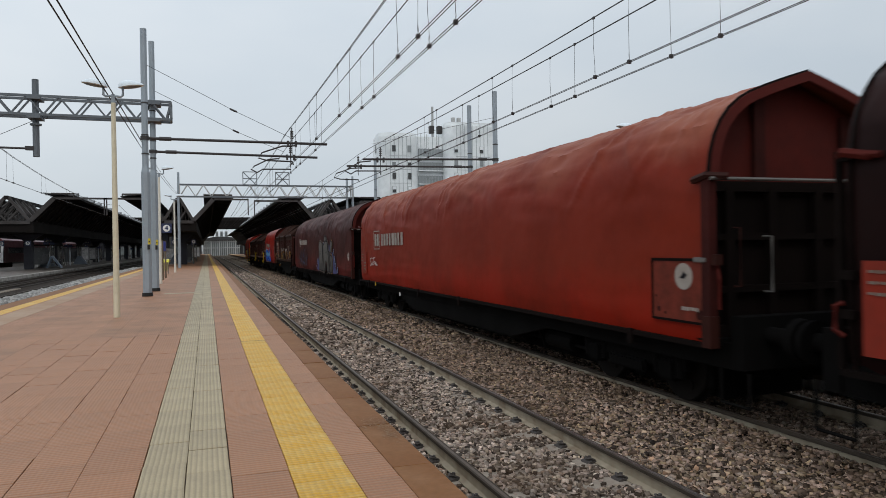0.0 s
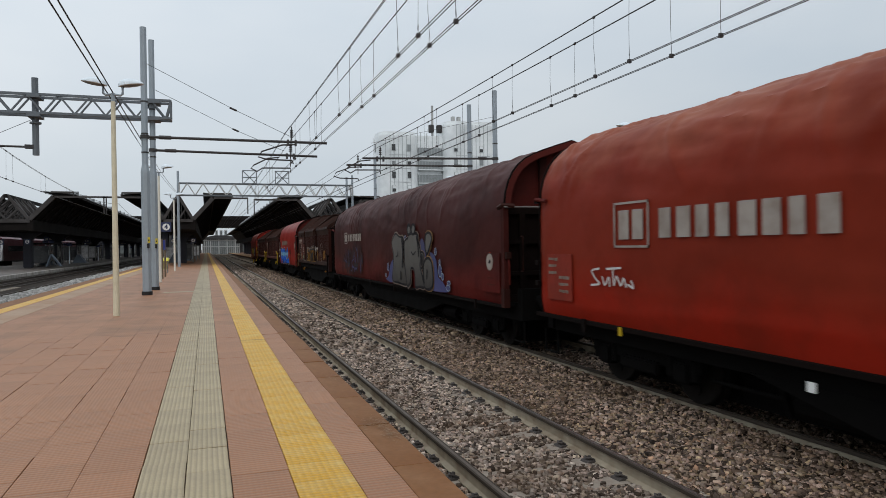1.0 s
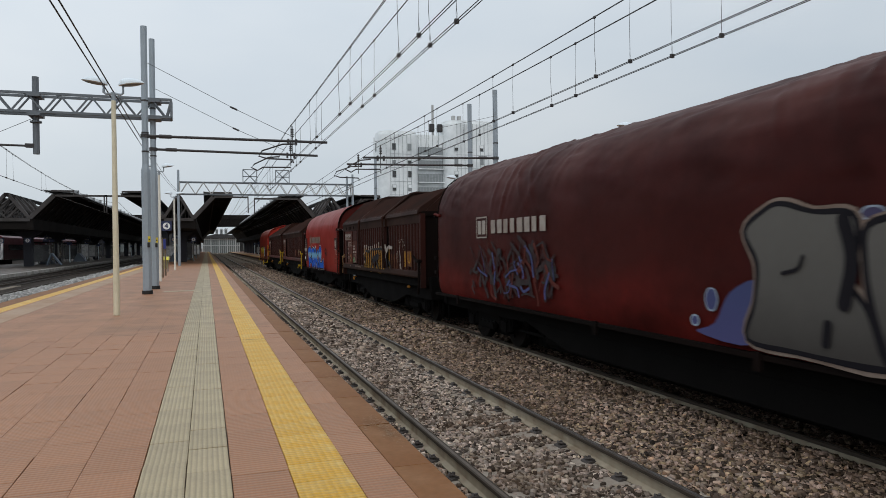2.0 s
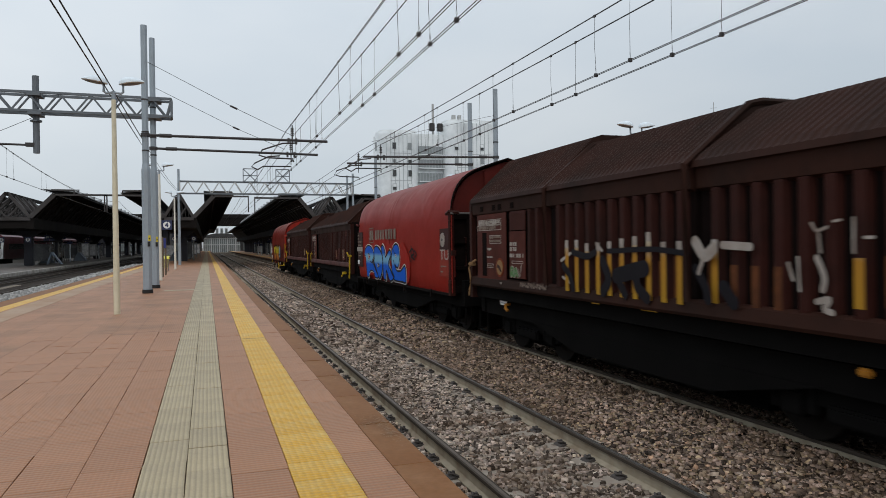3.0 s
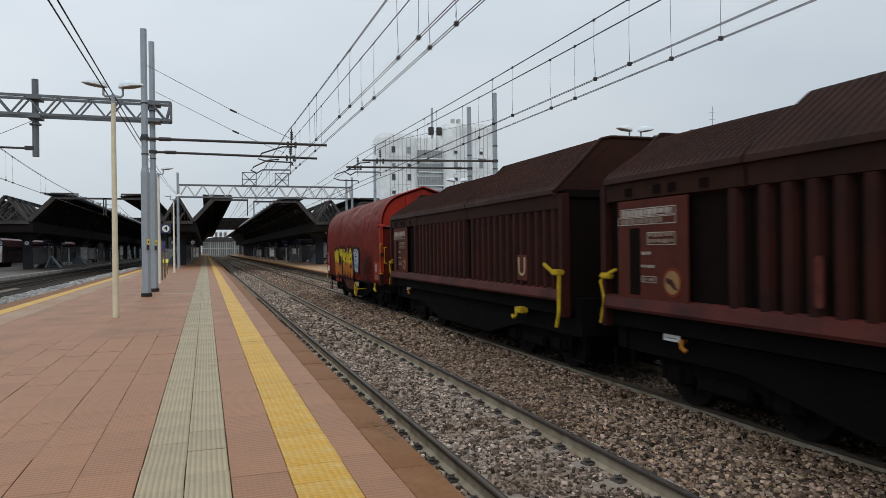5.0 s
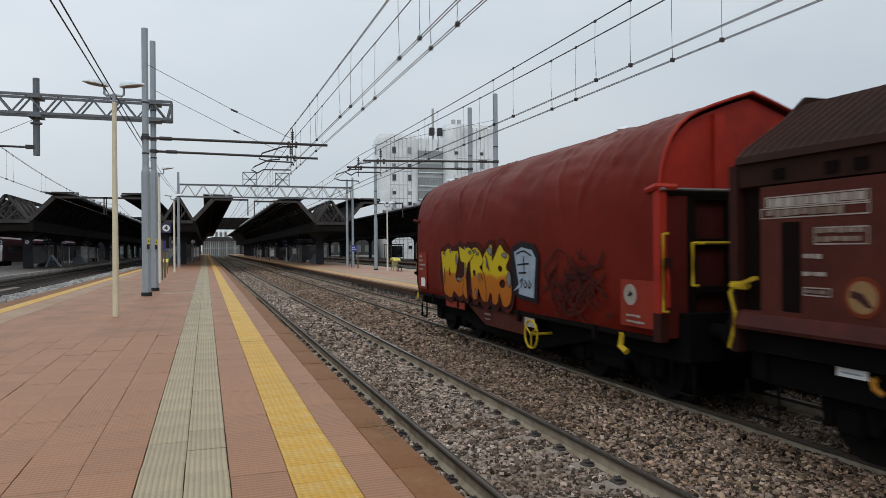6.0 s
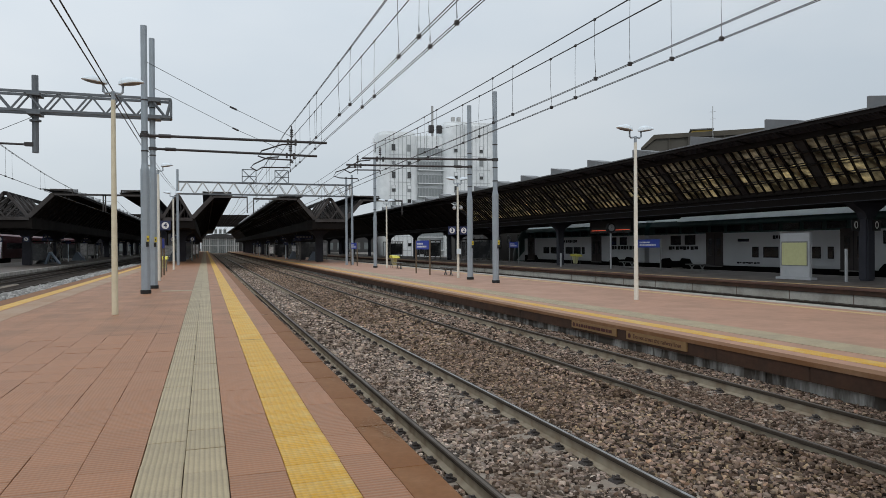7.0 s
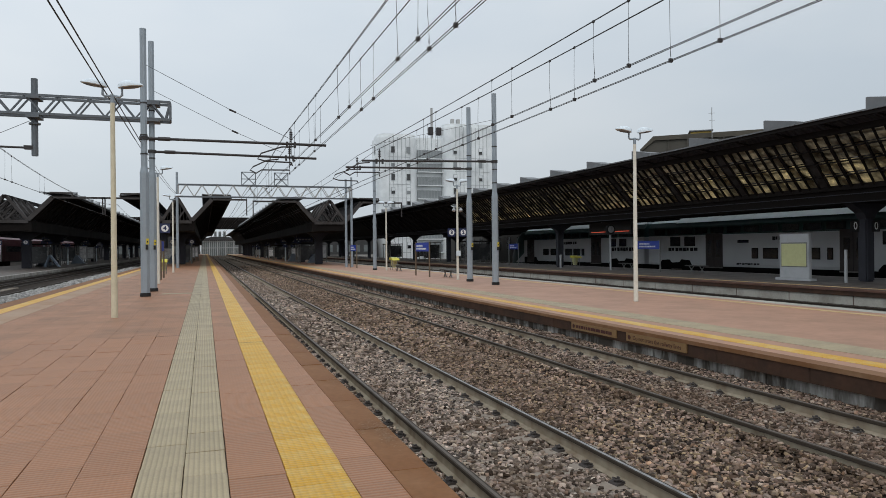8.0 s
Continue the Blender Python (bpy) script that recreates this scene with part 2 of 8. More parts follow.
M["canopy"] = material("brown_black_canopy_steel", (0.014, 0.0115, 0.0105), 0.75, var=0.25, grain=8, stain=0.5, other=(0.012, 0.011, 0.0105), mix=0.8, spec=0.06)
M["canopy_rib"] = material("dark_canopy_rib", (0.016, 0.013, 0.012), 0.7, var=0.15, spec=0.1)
M["canopy_roof"] = material("grey_metal_roof", (0.16, 0.165, 0.17), 0.6, 0.2, var=0.15, grain=6, stain=0.6)
M["end_truss"] = material("weathered_truss_steel", (0.070, 0.064, 0.063), 0.7, var=0.2, grain=8, stain=1.0, other=(0.035, 0.030, 0.027), mix=0.9, spec=0.15)
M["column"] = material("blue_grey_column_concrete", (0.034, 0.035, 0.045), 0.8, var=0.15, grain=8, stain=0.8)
M["blue_sign"] = material("blue_enamel_sign", (0.02, 0.055, 0.38), 0.4, var=0.05, bump=0)
M["navy_sign"] = material("navy_enamel_sign", (0.02, 0.03, 0.09), 0.4, var=0.05, bump=0)
M["white"] = material("white_enamel", (0.78, 0.78, 0.76), 0.5, var=0.04, bump=0)
M["ground"] = material("grey_yard_ground", (0.14, 0.125, 0.11), 0.95, var=0.3, grain=4, stain=0.2)


def dusty_glass(name, base, other, spread):
    """Old yellowed roof glass that lets part of the daylight through."""
    m = material(name, base, 0.5, var=0.8, grain=4.0, stain=1.9, other=other, mix=1.0, bump=0, rand=spread)
    n, l = m.node_tree.nodes, m.node_tree.links
    bs = n["Principled BSDF"]
    tr = n.new("ShaderNodeBsdfTranslucent")
    l.new(bs.inputs["Base Color"].links[0].from_socket, tr.inputs["Color"])
    mx = n.new("ShaderNodeMixShader")
    mx.inputs[0].default_value = 0.7
    l.new(bs.outputs[0], mx.inputs[1])
    l.new(tr.outputs[0], mx.inputs[2])
    through_it = n.new("ShaderNodeBsdfTransparent")      # clear glass between the dirt
    dust = n.new("ShaderNodeMixShader")
    dust.inputs[0].default_value = 0.10
    l.new(mx.outputs[0], dust.inputs[1])
    l.new(through_it.outputs[0], dust.inputs[2])
    l.new(dust.outputs[0], n["Material Output"].inputs["Surface"])
    return m


# lower panes brighter than upper ones: sky behind them put into the colour
M["old_glass"] = dusty_glass("sky_bright_dusty_glass", (0.66, 0.56, 0.36), (0.12, 0.095, 0.06), 0.55)
M["upper_glass"] = dusty_glass("grey_roof_glass", (0.46, 0.39, 0.28), (0.12, 0.10, 0.07), 0.28)


# ---- building helpers ----
def thing(name, label, category, group="", kind="", at=(0, 0, 0)):
    ob = new(name)
    ob.empty_display_size = 0.2
    ob.location = at
    return tagged(ob, label, category, group, kind)


def mesh_of(bm, name):
    bmesh.ops.recalc_face_normals(bm, faces=bm.faces)
    me = bpy.data.meshes.new(name)
    bm.to_mesh(me)
    bm.free()
    return me


def part(name, bm, mat, parent=None, label="", smooth=False, kind=""):
    me = bm if isinstance(bm, bpy.types.Mesh) else mesh_of(bm, name)
    if not me.materials:
        me.materials.append(mat)
    if smooth:
        me.polygons.foreach_set("use_smooth", [True] * len(me.polygons))
        me.set_sharp_from_angle(angle=radians(35))
    ob = new(name, me)
    ob.parent = parent
    return tagged(ob, label, kind=kind)


def solid(name, bm, mat, label, category, kind="", smooth=False, group=""):
    return tagged(part(name, bm, mat, None, "", smooth), label, category, group, kind)


def box(x0, x1, y0, y1, z0, z1, bm=None, bevel=0.0):
    bm = bm or bmesh.new()
    v = [bm.verts.new(p) for p in ((x0, y0, z0), (x1, y0, z0), (x1, y1, z0), (x0, y1, z0), (x0, y0, z1), (x1, y0, z1), (x1, y1, z1), (x0, y1, z1))]
    f = [bm.faces.new([v[i] for i in q]) for q in ((3, 2, 1, 0), (4, 5, 6, 7), (0, 1, 5, 4), (1, 2, 6, 5), (2, 3, 7, 6), (3, 0, 4, 7))]
    if bevel:
        edges = {e for q in f for e in q.edges}
        bmesh.ops.bevel(bm, geom=list(edges), offset=bevel, segments=2, affect="EDGES")
    return bm


def tube(p, q, r, bm=None, n=8, r2=None, caps=True, turn=0.0):
    bm = bm or bmesh.new()
    p, q = Vector(p), Vector(q)
    d = (q - p).normalized()
    a = d.orthogonal().normalized() if abs(d.z) < 0.99 else Vector((1, 0, 0))
    if abs(d.z) < 0.99:
        a = d.cross(Vector((0, 0, 1))).normalized()
    b = d.cross(a)
    r2 = r if r2 is None else r2
    rings = []
    for c, rr in ((p, r), (q, r2)):
        rings.append([bm.verts.new(c + (a * math.cos(2 * math.pi * (i + turn) / n) + b * math.sin(2 * math.pi * (i + turn) / n)) * rr) for i in range(n)])
    for i in range(n):
        j = (i + 1) % n
        bm.faces.new((rings[0][i], rings[0][j], rings[1][j], rings[1][i]))
    if caps:
        bm.faces.new(rings[0][::-1])
        bm.faces.new(rings[1])
    return bm


def bar(p, q, w, h, bm=None):
    """A square bar of width w and height h from p to q."""
    bm = bm or bmesh.new()
    p, q = Vector(p), Vector(q)
    d = (q - p).normalized()
    a = d.cross(Vector((0, 0, 1)))
    a = a.normalized() if a.length > 1e-4 else Vector((1, 0, 0))
    b = a.cross(d)
    rings = [[bm.verts.new(c + a * sx * w / 2 + b * sz * h / 2) for sx, sz in ((-1, -1), (1, -1), (1, 1), (-1, 1))] for c in (p, q)]
    for i in range(4):
        j = (i + 1) % 4
        bm.faces.new((rings[0][i], rings[0][j], rings[1][j], rings[1][i]))
    bm.faces.new(rings[0][::-1])
    bm.faces.new(rings[1])
    return bm


def pipe(points, r, bm=None, n=6):
    """A bent pipe through points, in one piece."""
    bm = bm or bmesh.new()
    pts = [Vector(p) for p in points]
    rings = []
    for i, p in enumerate(pts):
        d = (pts[min(i + 1, len(pts) - 1)] - pts[max(i - 1, 0)]).normalized()
        a = d.cross(Vector((0, 0, 1)))
        a = a.normalized() if a.length > 1e-3 else Vector((1, 0, 0))
        b = a.cross(d)
        rings.append([bm.verts.new(p + (a * math.cos(2 * math.pi * k / n) + b * math.sin(2 * math.pi * k / n)) * r) for k in range(n)])
    for s in range(len(pts) - 1):
        for i in range(n):
            j = (i + 1) % n
            bm.faces.new((rings[s][i], rings[s][j], rings[s + 1][j], rings[s + 1][i]))
    bm.faces.new(rings[0][::-1])
    bm.faces.new(rings[-1])
    return bm


def prism(outline, axis, lo, hi, bm=None):
    """A flat outline (two coordinates each) drawn out along an axis."""
    bm = bm or bmesh.new()

    def at(p, w):
        return {"x": (w, p[0], p[1]), "y": (p[0], w, p[1]), "z": (p[0], p[1], w)}[axis]
    a = [bm.verts.new(at(p, lo)) for p in outline]
    b = [bm.verts.new(at(p, hi)) for p in outline]
    for i in range(len(a)):
        j = (i + 1) % len(a)
        bm.faces.new((a[i], a[j], b[j], b[i]))
    bm.faces.new(a[::-1])
    bm.faces.new(b)
    return bm


def moved(bm, m):
    bmesh.ops.transform(bm, matrix=m, verts=bm.verts)
    return bm


def lettering(text, size, mat, m, parent, name="lettering", label="", offset=0.0, extrude=0.002, width=None, shear=0.0):
    cu = bpy.data.curves.new(name, "FONT")
    cu.body, cu.size, cu.extrude, cu.offset, cu.shear = text, size, extrude, offset, shear
    cu.align_x, cu.align_y, cu.resolution_u = "CENTER", "CENTER", 4
    tmp = bpy.data.objects.new(name, cu)
    scene.collection.objects.link(tmp)
    bpy.context.view_layer.update()
    me = bpy.data.meshes.new_from_object(tmp.evaluated_get(bpy.context.evaluated_depsgraph_get()))
    bpy.data.objects.remove(tmp)
    if width:
        xs = [v.co.x for v in me.vertices]
        me.transform(Matrix.Diagonal((width / (max(xs) - min(xs)), 1, 1, 1)))
    me.transform(m)
    me.materials.clear()
    return part(name, me, mat, parent, label)


# ---- ground, platforms, tracks ----
RAIL_Z = -0.55        # top of rail, platform top is 0
FAR_Z = -0.18         # top of the next platform
EDGE = 1.52           # near platform's edge over the near track
TRACKS = (3.11, 6.87)
LEFT_TRACKS = (-7.6, -11.3)
Y0, Y1 = -14.0, 330.0

bm = bmesh.new()
for a, b in (((-900, -900), (900, 1800)),):
    vs = [bm.verts.new(p) for p in ((a[0], a[1], -0.95), (b[0], a[1], -0.95), (b[0], b[1], -0.95), (a[0], b[1], -0.95))]
    bm.faces.new(vs)
solid("ground", bm, M["ground"], "grey-brown gravel yard ground", "ground", "structure")


def bed_z(x):
    """Height of the ballast: level under the rails, a low ridge between the two tracks."""
    return -0.732 + 0.115 * math.exp(-((x - 5.0) / 0.45) ** 2) + 0.115 * math.exp(-((x - 5.92) / 0.17) ** 2) + 0.05 * math.exp(-((x - 8.4) / 0.3) ** 2)


def bed(name, x0, x1, z=-0.040, lift=0.0, far_y=None):
    bm = bmesh.new()
    xs = np.linspace(x0, x1, 36)
    ys = np.concatenate([np.arange(Y0, 40, 1.0), np.linspace(40, Y1, 30)])
    if far_y:
        ys = np.linspace(far_y, Y1, 24)
    grid = [[bm.verts.new((x, y, z + lift + bed_z(x) + 0.015 * noise.noise((x, y, 0)))) for x in xs] for y in ys]
    for i in range(len(ys) - 1):
        for j in range(len(xs) - 1):
            bm.faces.new((grid[i][j], grid[i][j + 1], grid[i + 1][j + 1], grid[i + 1][j]))
    return solid(name, bm, M["far_bed" if far_y else "ballast_bed"], "packed brown-grey track bed between the platforms", "track bed", "structure")


bed("ballast_bed", EDGE - 0.1, 8.7)
bed("ballast_bed", EDGE - 0.1, 8.7, lift=0.05, far_y=92)
bed("ballast_bed", -13.1, -5.7, lift=0.28)
bed("ballast_bed", 16.7, 23.6)
bed("ballast_bed", 32.0, 41.0)

# platform bodies: a core under the tiles, faces and coping
near = thing("platform", "long terracotta-tiled railway platform with tactile strips", "platform", kind="structure")
part("core", box(-5.75, 1.2, Y0, Y1, -0.95, -0.03), M["joint"], near)
part("edge_wall", box(1.2, 1.40, Y0, Y1, -0.95, -0.12), M["concrete"], near)
part("edge_wall", box(-5.86, -5.75, Y0, Y1, -0.95, -0.12), M["concrete"], near)

far = thing("platform", "terracotta-tiled island platform with brown edge and yellow line", "platform", kind="structure")
part("core", box(8.72, 16.6, Y0, Y1, -0.95, FAR_Z - 0.004), M["paver_pale"], far)
part("edge_wall", box(8.62, 8.72, 44, Y1, -0.95, FAR_Z - 0.30), M["concrete"], far)
for k in range(50):
    part("edge_panel", box(8.60 + 0.012 * (k * 7 % 3), 8.72, -6 + k, -5.012 + k, -0.95, FAR_Z - 0.30), M["edge_concrete"], far)
for k in range(29):
    y = Y0 + 2.0 * k
    part("edge_face", box(8.47, 8.72, y, y + 1.985, FAR_Z - 0.30, FAR_Z - 0.07), M["edge_brown"], far)
part("edge_face", box(8.47, 8.72, Y0 + 58, Y1, FAR_Z - 0.30, FAR_Z - 0.07), M["edge_brown"], far)
part("coping", box(8.45, 8.74, Y0, Y1, FAR_Z - 0.07, FAR_Z + 0.002), M["coping_dull"], far)
part("tile_band", box(8.74, 9.04, Y0, Y1, FAR_Z - 0.06, FAR_Z), M["paver_pale"], far)
part("yellow_line", box(9.04, 9.40, Y0, Y1, FAR_Z - 0.06, FAR_Z + 0.004), M["yellow_line"], far)
part("grey_strip", box(9.82, 10.58, Y0, Y1, FAR_Z - 0.06, FAR_Z + 0.002), M["paver_grey"], far)
part("yellow_line", box(15.42, 15.68, Y0, Y1, FAR_Z - 0.06, FAR_Z + 0.004), M["line_pale"], far)
part("coping", box(16.12, 16.66, Y0, Y1, FAR_Z - 0.12, FAR_Z + 0.002), M["wall_pale"], far)
part("edge_wall", box(16.6, 16.8, Y0, Y1, -0.95, FAR_Z - 0.12), M["concrete"], far)

third = thing("platform", "shaded grey-brown platform under the lattice canopy", "platform", kind="structure")
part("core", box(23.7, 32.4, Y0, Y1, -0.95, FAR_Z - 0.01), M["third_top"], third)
part("edge_wall", box(23.5, 23.7, Y0, Y1, -0.95, FAR_Z - 0.24), M["wall_pale"], third)
for k in range(24):
    part("wall_joint", box(23.488, 23.5, Y0 + 3.1 * k, Y0 + 3.1 * k + 0.03, -0.95, FAR_Z - 0.24), M["joint"], third)
part("edge_face", box(23.45, 23.7, Y0, Y1, FAR_Z - 0.24, FAR_Z - 0.06), M["edge_brown"], third)
part("coping", box(23.42, 24.1, Y0, Y1, FAR_Z - 0.06, FAR_Z + 0.0), M["coping_dim"], third)
part("edge_wall", box(32.3, 32.5, Y0, Y1, -0.95, FAR_Z), M["concrete"], third)
part("yellow_line", box(24.55, 24.74, Y0, Y1, FAR_Z - 0.02, FAR_Z + 0.004), M["line_pale"], third)

leftp = thing("platform", "shaded platform across the tracks beneath dark canopies", "platform", kind="structure")
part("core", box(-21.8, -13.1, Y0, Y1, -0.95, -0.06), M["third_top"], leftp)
part("coping", box(-13.1, -12.8, Y0, Y1, -0.3, -0.05), M["concrete"], leftp)
part("edge_wall", box(-13.1, -12.95, Y0, Y1, -0.95, -0.3), M["concrete"], leftp)

# rails, sleepers, fastenings
RAIL = [(-0.075, -0.172), (0.075, -0.172), (0.075, -0.16), (0.012, -0.14), (0.010, -0.05), (0.036, -0.036), (0.036, -0.004), (0.028, 0.0),
        (-0.028, 0.0), (-0.036, -0.004), (-0.036, -0.036), (-0.010, -0.05), (-0.012, -0.14), (-0.075, -0.16)]


def track(cx, label, detail, clips=0, z=RAIL_Z, head="rail_head", web="rail_web", left_head=None):
    t = thing("railway_track", label, "railway track", "railway tracks", at=(cx, 0, z))
    for side in (-0.7535, 0.7535):
        rail = part("rail", prism([(x + side, z) for x, z in RAIL[:6] + RAIL[11:]], "y", Y0, Y1), M[web], t)
        part("rail_head", prism([(x + side, z) for x, z in RAIL[5:12]], "y", Y0, Y1), M["rail_side"], rail, "soot-brown rail head")
        part("running_band", box(side - 0.020, side + 0.012, Y0, Y1, -0.004, 0.0015), M[left_head if left_head and side < 0 else head], rail, "worn steel running surface")
    sl = mesh_of(prism([(-1.2, -0.33), (1.2, -0.33), (1.2, -0.175), (0.95, -0.168), (0.55, -0.168), (0.3, -0.20), (-0.3, -0.20), (-0.55, -0.168), (-0.95, -0.168), (-1.2, -0.175)], "y", -0.13, 0.13), "sleeper")
    cls = []
    for lean in (0.0, 0.02, -0.015):
        clipb = prism([(-0.045, -0.168), (0.06, -0.168), (0.05, -0.150), (0.0, -0.142), (-0.045, -0.152)], "y", -0.075 + lean, 0.06 + lean)
        pipe([(-0.04, -0.04 + lean, -0.145), (0.02, -0.045 + lean, -0.118), (0.04, 0.0 + lean, -0.126), (0.02, 0.04 + lean, -0.114), (-0.04, 0.035, -0.145)], 0.012, clipb, 5)
        tube((0.0, lean, -0.15), (lean * 0.5, lean, -0.100), 0.017, clipb, 6)
        cls.append(mesh_of(clipb, "fastening"))
    for k in range(-20, detail):
        s = part("sleeper", sl, M["sleeper"], t)
        s.location = (0, -2.0 + 0.6 * k, 0)
        for side in (-0.7535, 0.7535) if -4 < k < clips else ():
            for q in (-1, 1):
                f = part("fastening", cls[(k * 7 + q * 3 + int(side > 0)) % 3], M["clip"], s)
                f.location, f.rotation_euler = (side + q * 0.105, 0.012 * ((k * 5 + q) % 3 - 1), 0), (0, 0, (0 if q > 0 else math.pi) + 0.13 * ((k * 3 + q) % 3 - 1))
    return t


track(TRACKS[0], "worn railway track on concrete sleepers in stone ballast", 110, 60, left_head="rail_rust")
track(TRACKS[1], "railway track in stone ballast beside the island platform", 60, 40, head="rail_rust")
for x in LEFT_TRACKS:
    track(x, "shaded railway track between the platforms", 80, z=RAIL_Z + 0.27, head="rail_dull", web="rail_dull")
for x in (20.3, 36.0, 40.0):
    track(x, "far railway track beside the canopy platform", 20, web="rail_dull")


# ---- loose stones of the track bed ----
def stones(name, mat, label, count, x0, x1, y0, y1, size, seed, height, keep=None, peaked=False):
    rng = np.random.default_rng(seed)
    x = rng.uniform(x0, x1, count)
    y = y0 + (y1 - y0) * rng.uniform(0, 1, count)
    if keep is not None:
        ok = keep(x, y, rng)
        x, y = x[ok], y[ok]
    n = len(x)
    cube = np.array([(i, j, k) for k in (-1, 1) for j in (-1, 1) for i in (-1, 1)], float)
    quads = [(4, 5, 7, 6), (0, 1, 5, 4), (2, 6, 7, 3), (0, 4, 6, 2), (1, 3, 7, 5)]     # no underside
    if peaked:                                          # far off, four flanks that meet in a point suffice
        cube = np.array([(-1, -1, -1), (1, -1, -1), (1, 1, -1), (-1, 1, -1), (0.2, -0.1, 1.1)])
        quads = [(0, 1, 4), (1, 2, 4), (2, 3, 4), (3, 0, 4)]
    quads, corners = np.array(quads), len(cube)
    r = size * rng.uniform(0.55, 1.25, (n, 1, 1))
    v = cube[None] * rng.uniform(0.58, 1.0, (n, corners, 3)) * r * rng.uniform(0.34, 1.3, (n, 1, 3)) * np.array((1.08, 1.08, 0.66))
    a, b = rng.uniform(0, 2 * np.pi, n), rng.uniform(-0.7, 0.7, n)
    ca, sa, cb, sb = np.cos(a)[:, None], np.sin(a)[:, None], np.cos(b)[:, None], np.sin(b)[:, None]
    vx, vy, vz = v[..., 0], v[..., 1], v[..., 2]
    vy, vz = cb * vy - sb * vz, sb * vy + cb * vz
    vx, vy = ca * vx - sa * vy, sa * vx + ca * vy
    z = height(x) + rng.uniform(-1.25, 0.7, n) * size
    co = np.stack([vx + x[:, None], vy + y[:, None], vz + z[:, None]], -1).reshape(-1, 3)
    idx = (quads[None] + corners * np.arange(n)[:, None, None]).reshape(-1)
    me = bpy.data.meshes.new(name)
    me.vertices.add(corners * n)
    me.vertices.foreach_set("co", co.ravel())
    me.loops.add(len(idx))
    me.loops.foreach_set("vertex_index", idx.astype(np.int32))
    me.polygons.add(len(quads) * n)
    me.polygons.foreach_set("loop_start", np.arange(0, len(idx), quads.shape[1], dtype=np.int32))
    me.update(calc_edges=True)
    me.materials.append(mat)
    return tagged(new(name, me), label, "ballast", kind="stuff")


def off_rails(x, y, rng):
    ok = np.ones(len(x), bool)
    for c in TRACKS:
        for s in (-0.7535, 0.7535):
            ok &= np.abs(x - c - s) > 0.085
        on = (np.abs(((y + 2.0 + 0.3) % 0.6) - 0.3) < 0.12) & (np.abs(x - c) < 1.15)
        ok &= ~(on & (rng.uniform(0, 1, len(x)) < (0.78 if c < 5 else 0.6)))
    return ok


hz = np.vectorize(bed_z)
for x0, x1, m, f in ((1.56, 4.2, "ballast", 0.38), (4.2, 6.1, "ballast_brown", 0.275), (6.1, 8.58, "ballast_dark", 0.345)):
    stones("ballast", M[m], "crushed grey-brown ballast stones between and beside the rails", int(150000 * f), x0, x1, 4.2, 14.5, 0.0265, 3, hz, off_rails)
    stones("ballast", M[m], "crushed grey-brown ballast stones between and beside the rails", int(66000 * f), x0, x1, 14.5, 30, 0.042, 4, hz, off_rails)
    stones("ballast", M[m], "crushed grey-brown ballast stones between and beside the rails", int(62000 * f), x0, x1, 30, 52, 0.044, 5, hz, off_rails, True)
    stones("ballast", M[m], "crushed grey-brown ballast stones between and beside the rails", int(52000 * f), x0, x1, 52, 100, 0.058, 9, hz, off_rails, True)
for x0, x1, m in ((1.56, 4.75, "ballast"), (4.75, 8.58, "ballast_dark")):
    stones("ballast", M[m], "crushed grey-brown ballast stones between and beside the rails", int(5200 * (x1 - x0)), x0, x1, -5.0, 4.2, 0.038, 8, hz, off_rails, True)
    stones("ballast", M[m], "crushed grey-brown ballast stones between and beside the rails", int(1300 * (x1 - x0)), x0, x1, -14.0, -5.0, 0.08, 10, hz, off_rails, True)
stones("ballast", M["pale_ballast"], "pale fresh ballast shoulder along the platform edge", 12000, -7.2, -5.9, 12, 75, 0.07, 6, lambda x: -0.06 - 0.35 * np.maximum(0, -6.75 - x))
bm = prism([(-5.9, -0.09), (-6.75, -0.10), (-7.2, -0.30), (-7.2, -0.95), (-5.9, -0.95)], "y", Y0, Y1)
solid("ballast_shoulder", bm, M["pale_ballast"], "pale stone shoulder below the platform edge", "ballast", "structure")


# ---- tiles of the near platform ----
def slab(w, l, h=0.03, e=0.003):
    bm = bmesh.new()
    lo = [bm.verts.new((x, y, -h)) for x, y in ((0, 0), (w, 0), (w, l), (0, l))]
    mi = [bm.verts.new((x, y, -e)) for x, y in ((0, 0), (w, 0), (w, l), (0, l))]
    hi = [bm.verts.new((x, y, 0)) for x, y in ((e, e), (w - e, e), (w - e, l - e), (e, l - e))]
    for i in range(4):
        j = (i + 1) % 4
        bm.faces.new((lo[i], lo[j], mi[j], mi[i]))
        bm.faces.new((mi[i], mi[j], hi[j], hi[i]))
    bm.faces.new(hi)
    return mesh_of(bm, "tile")


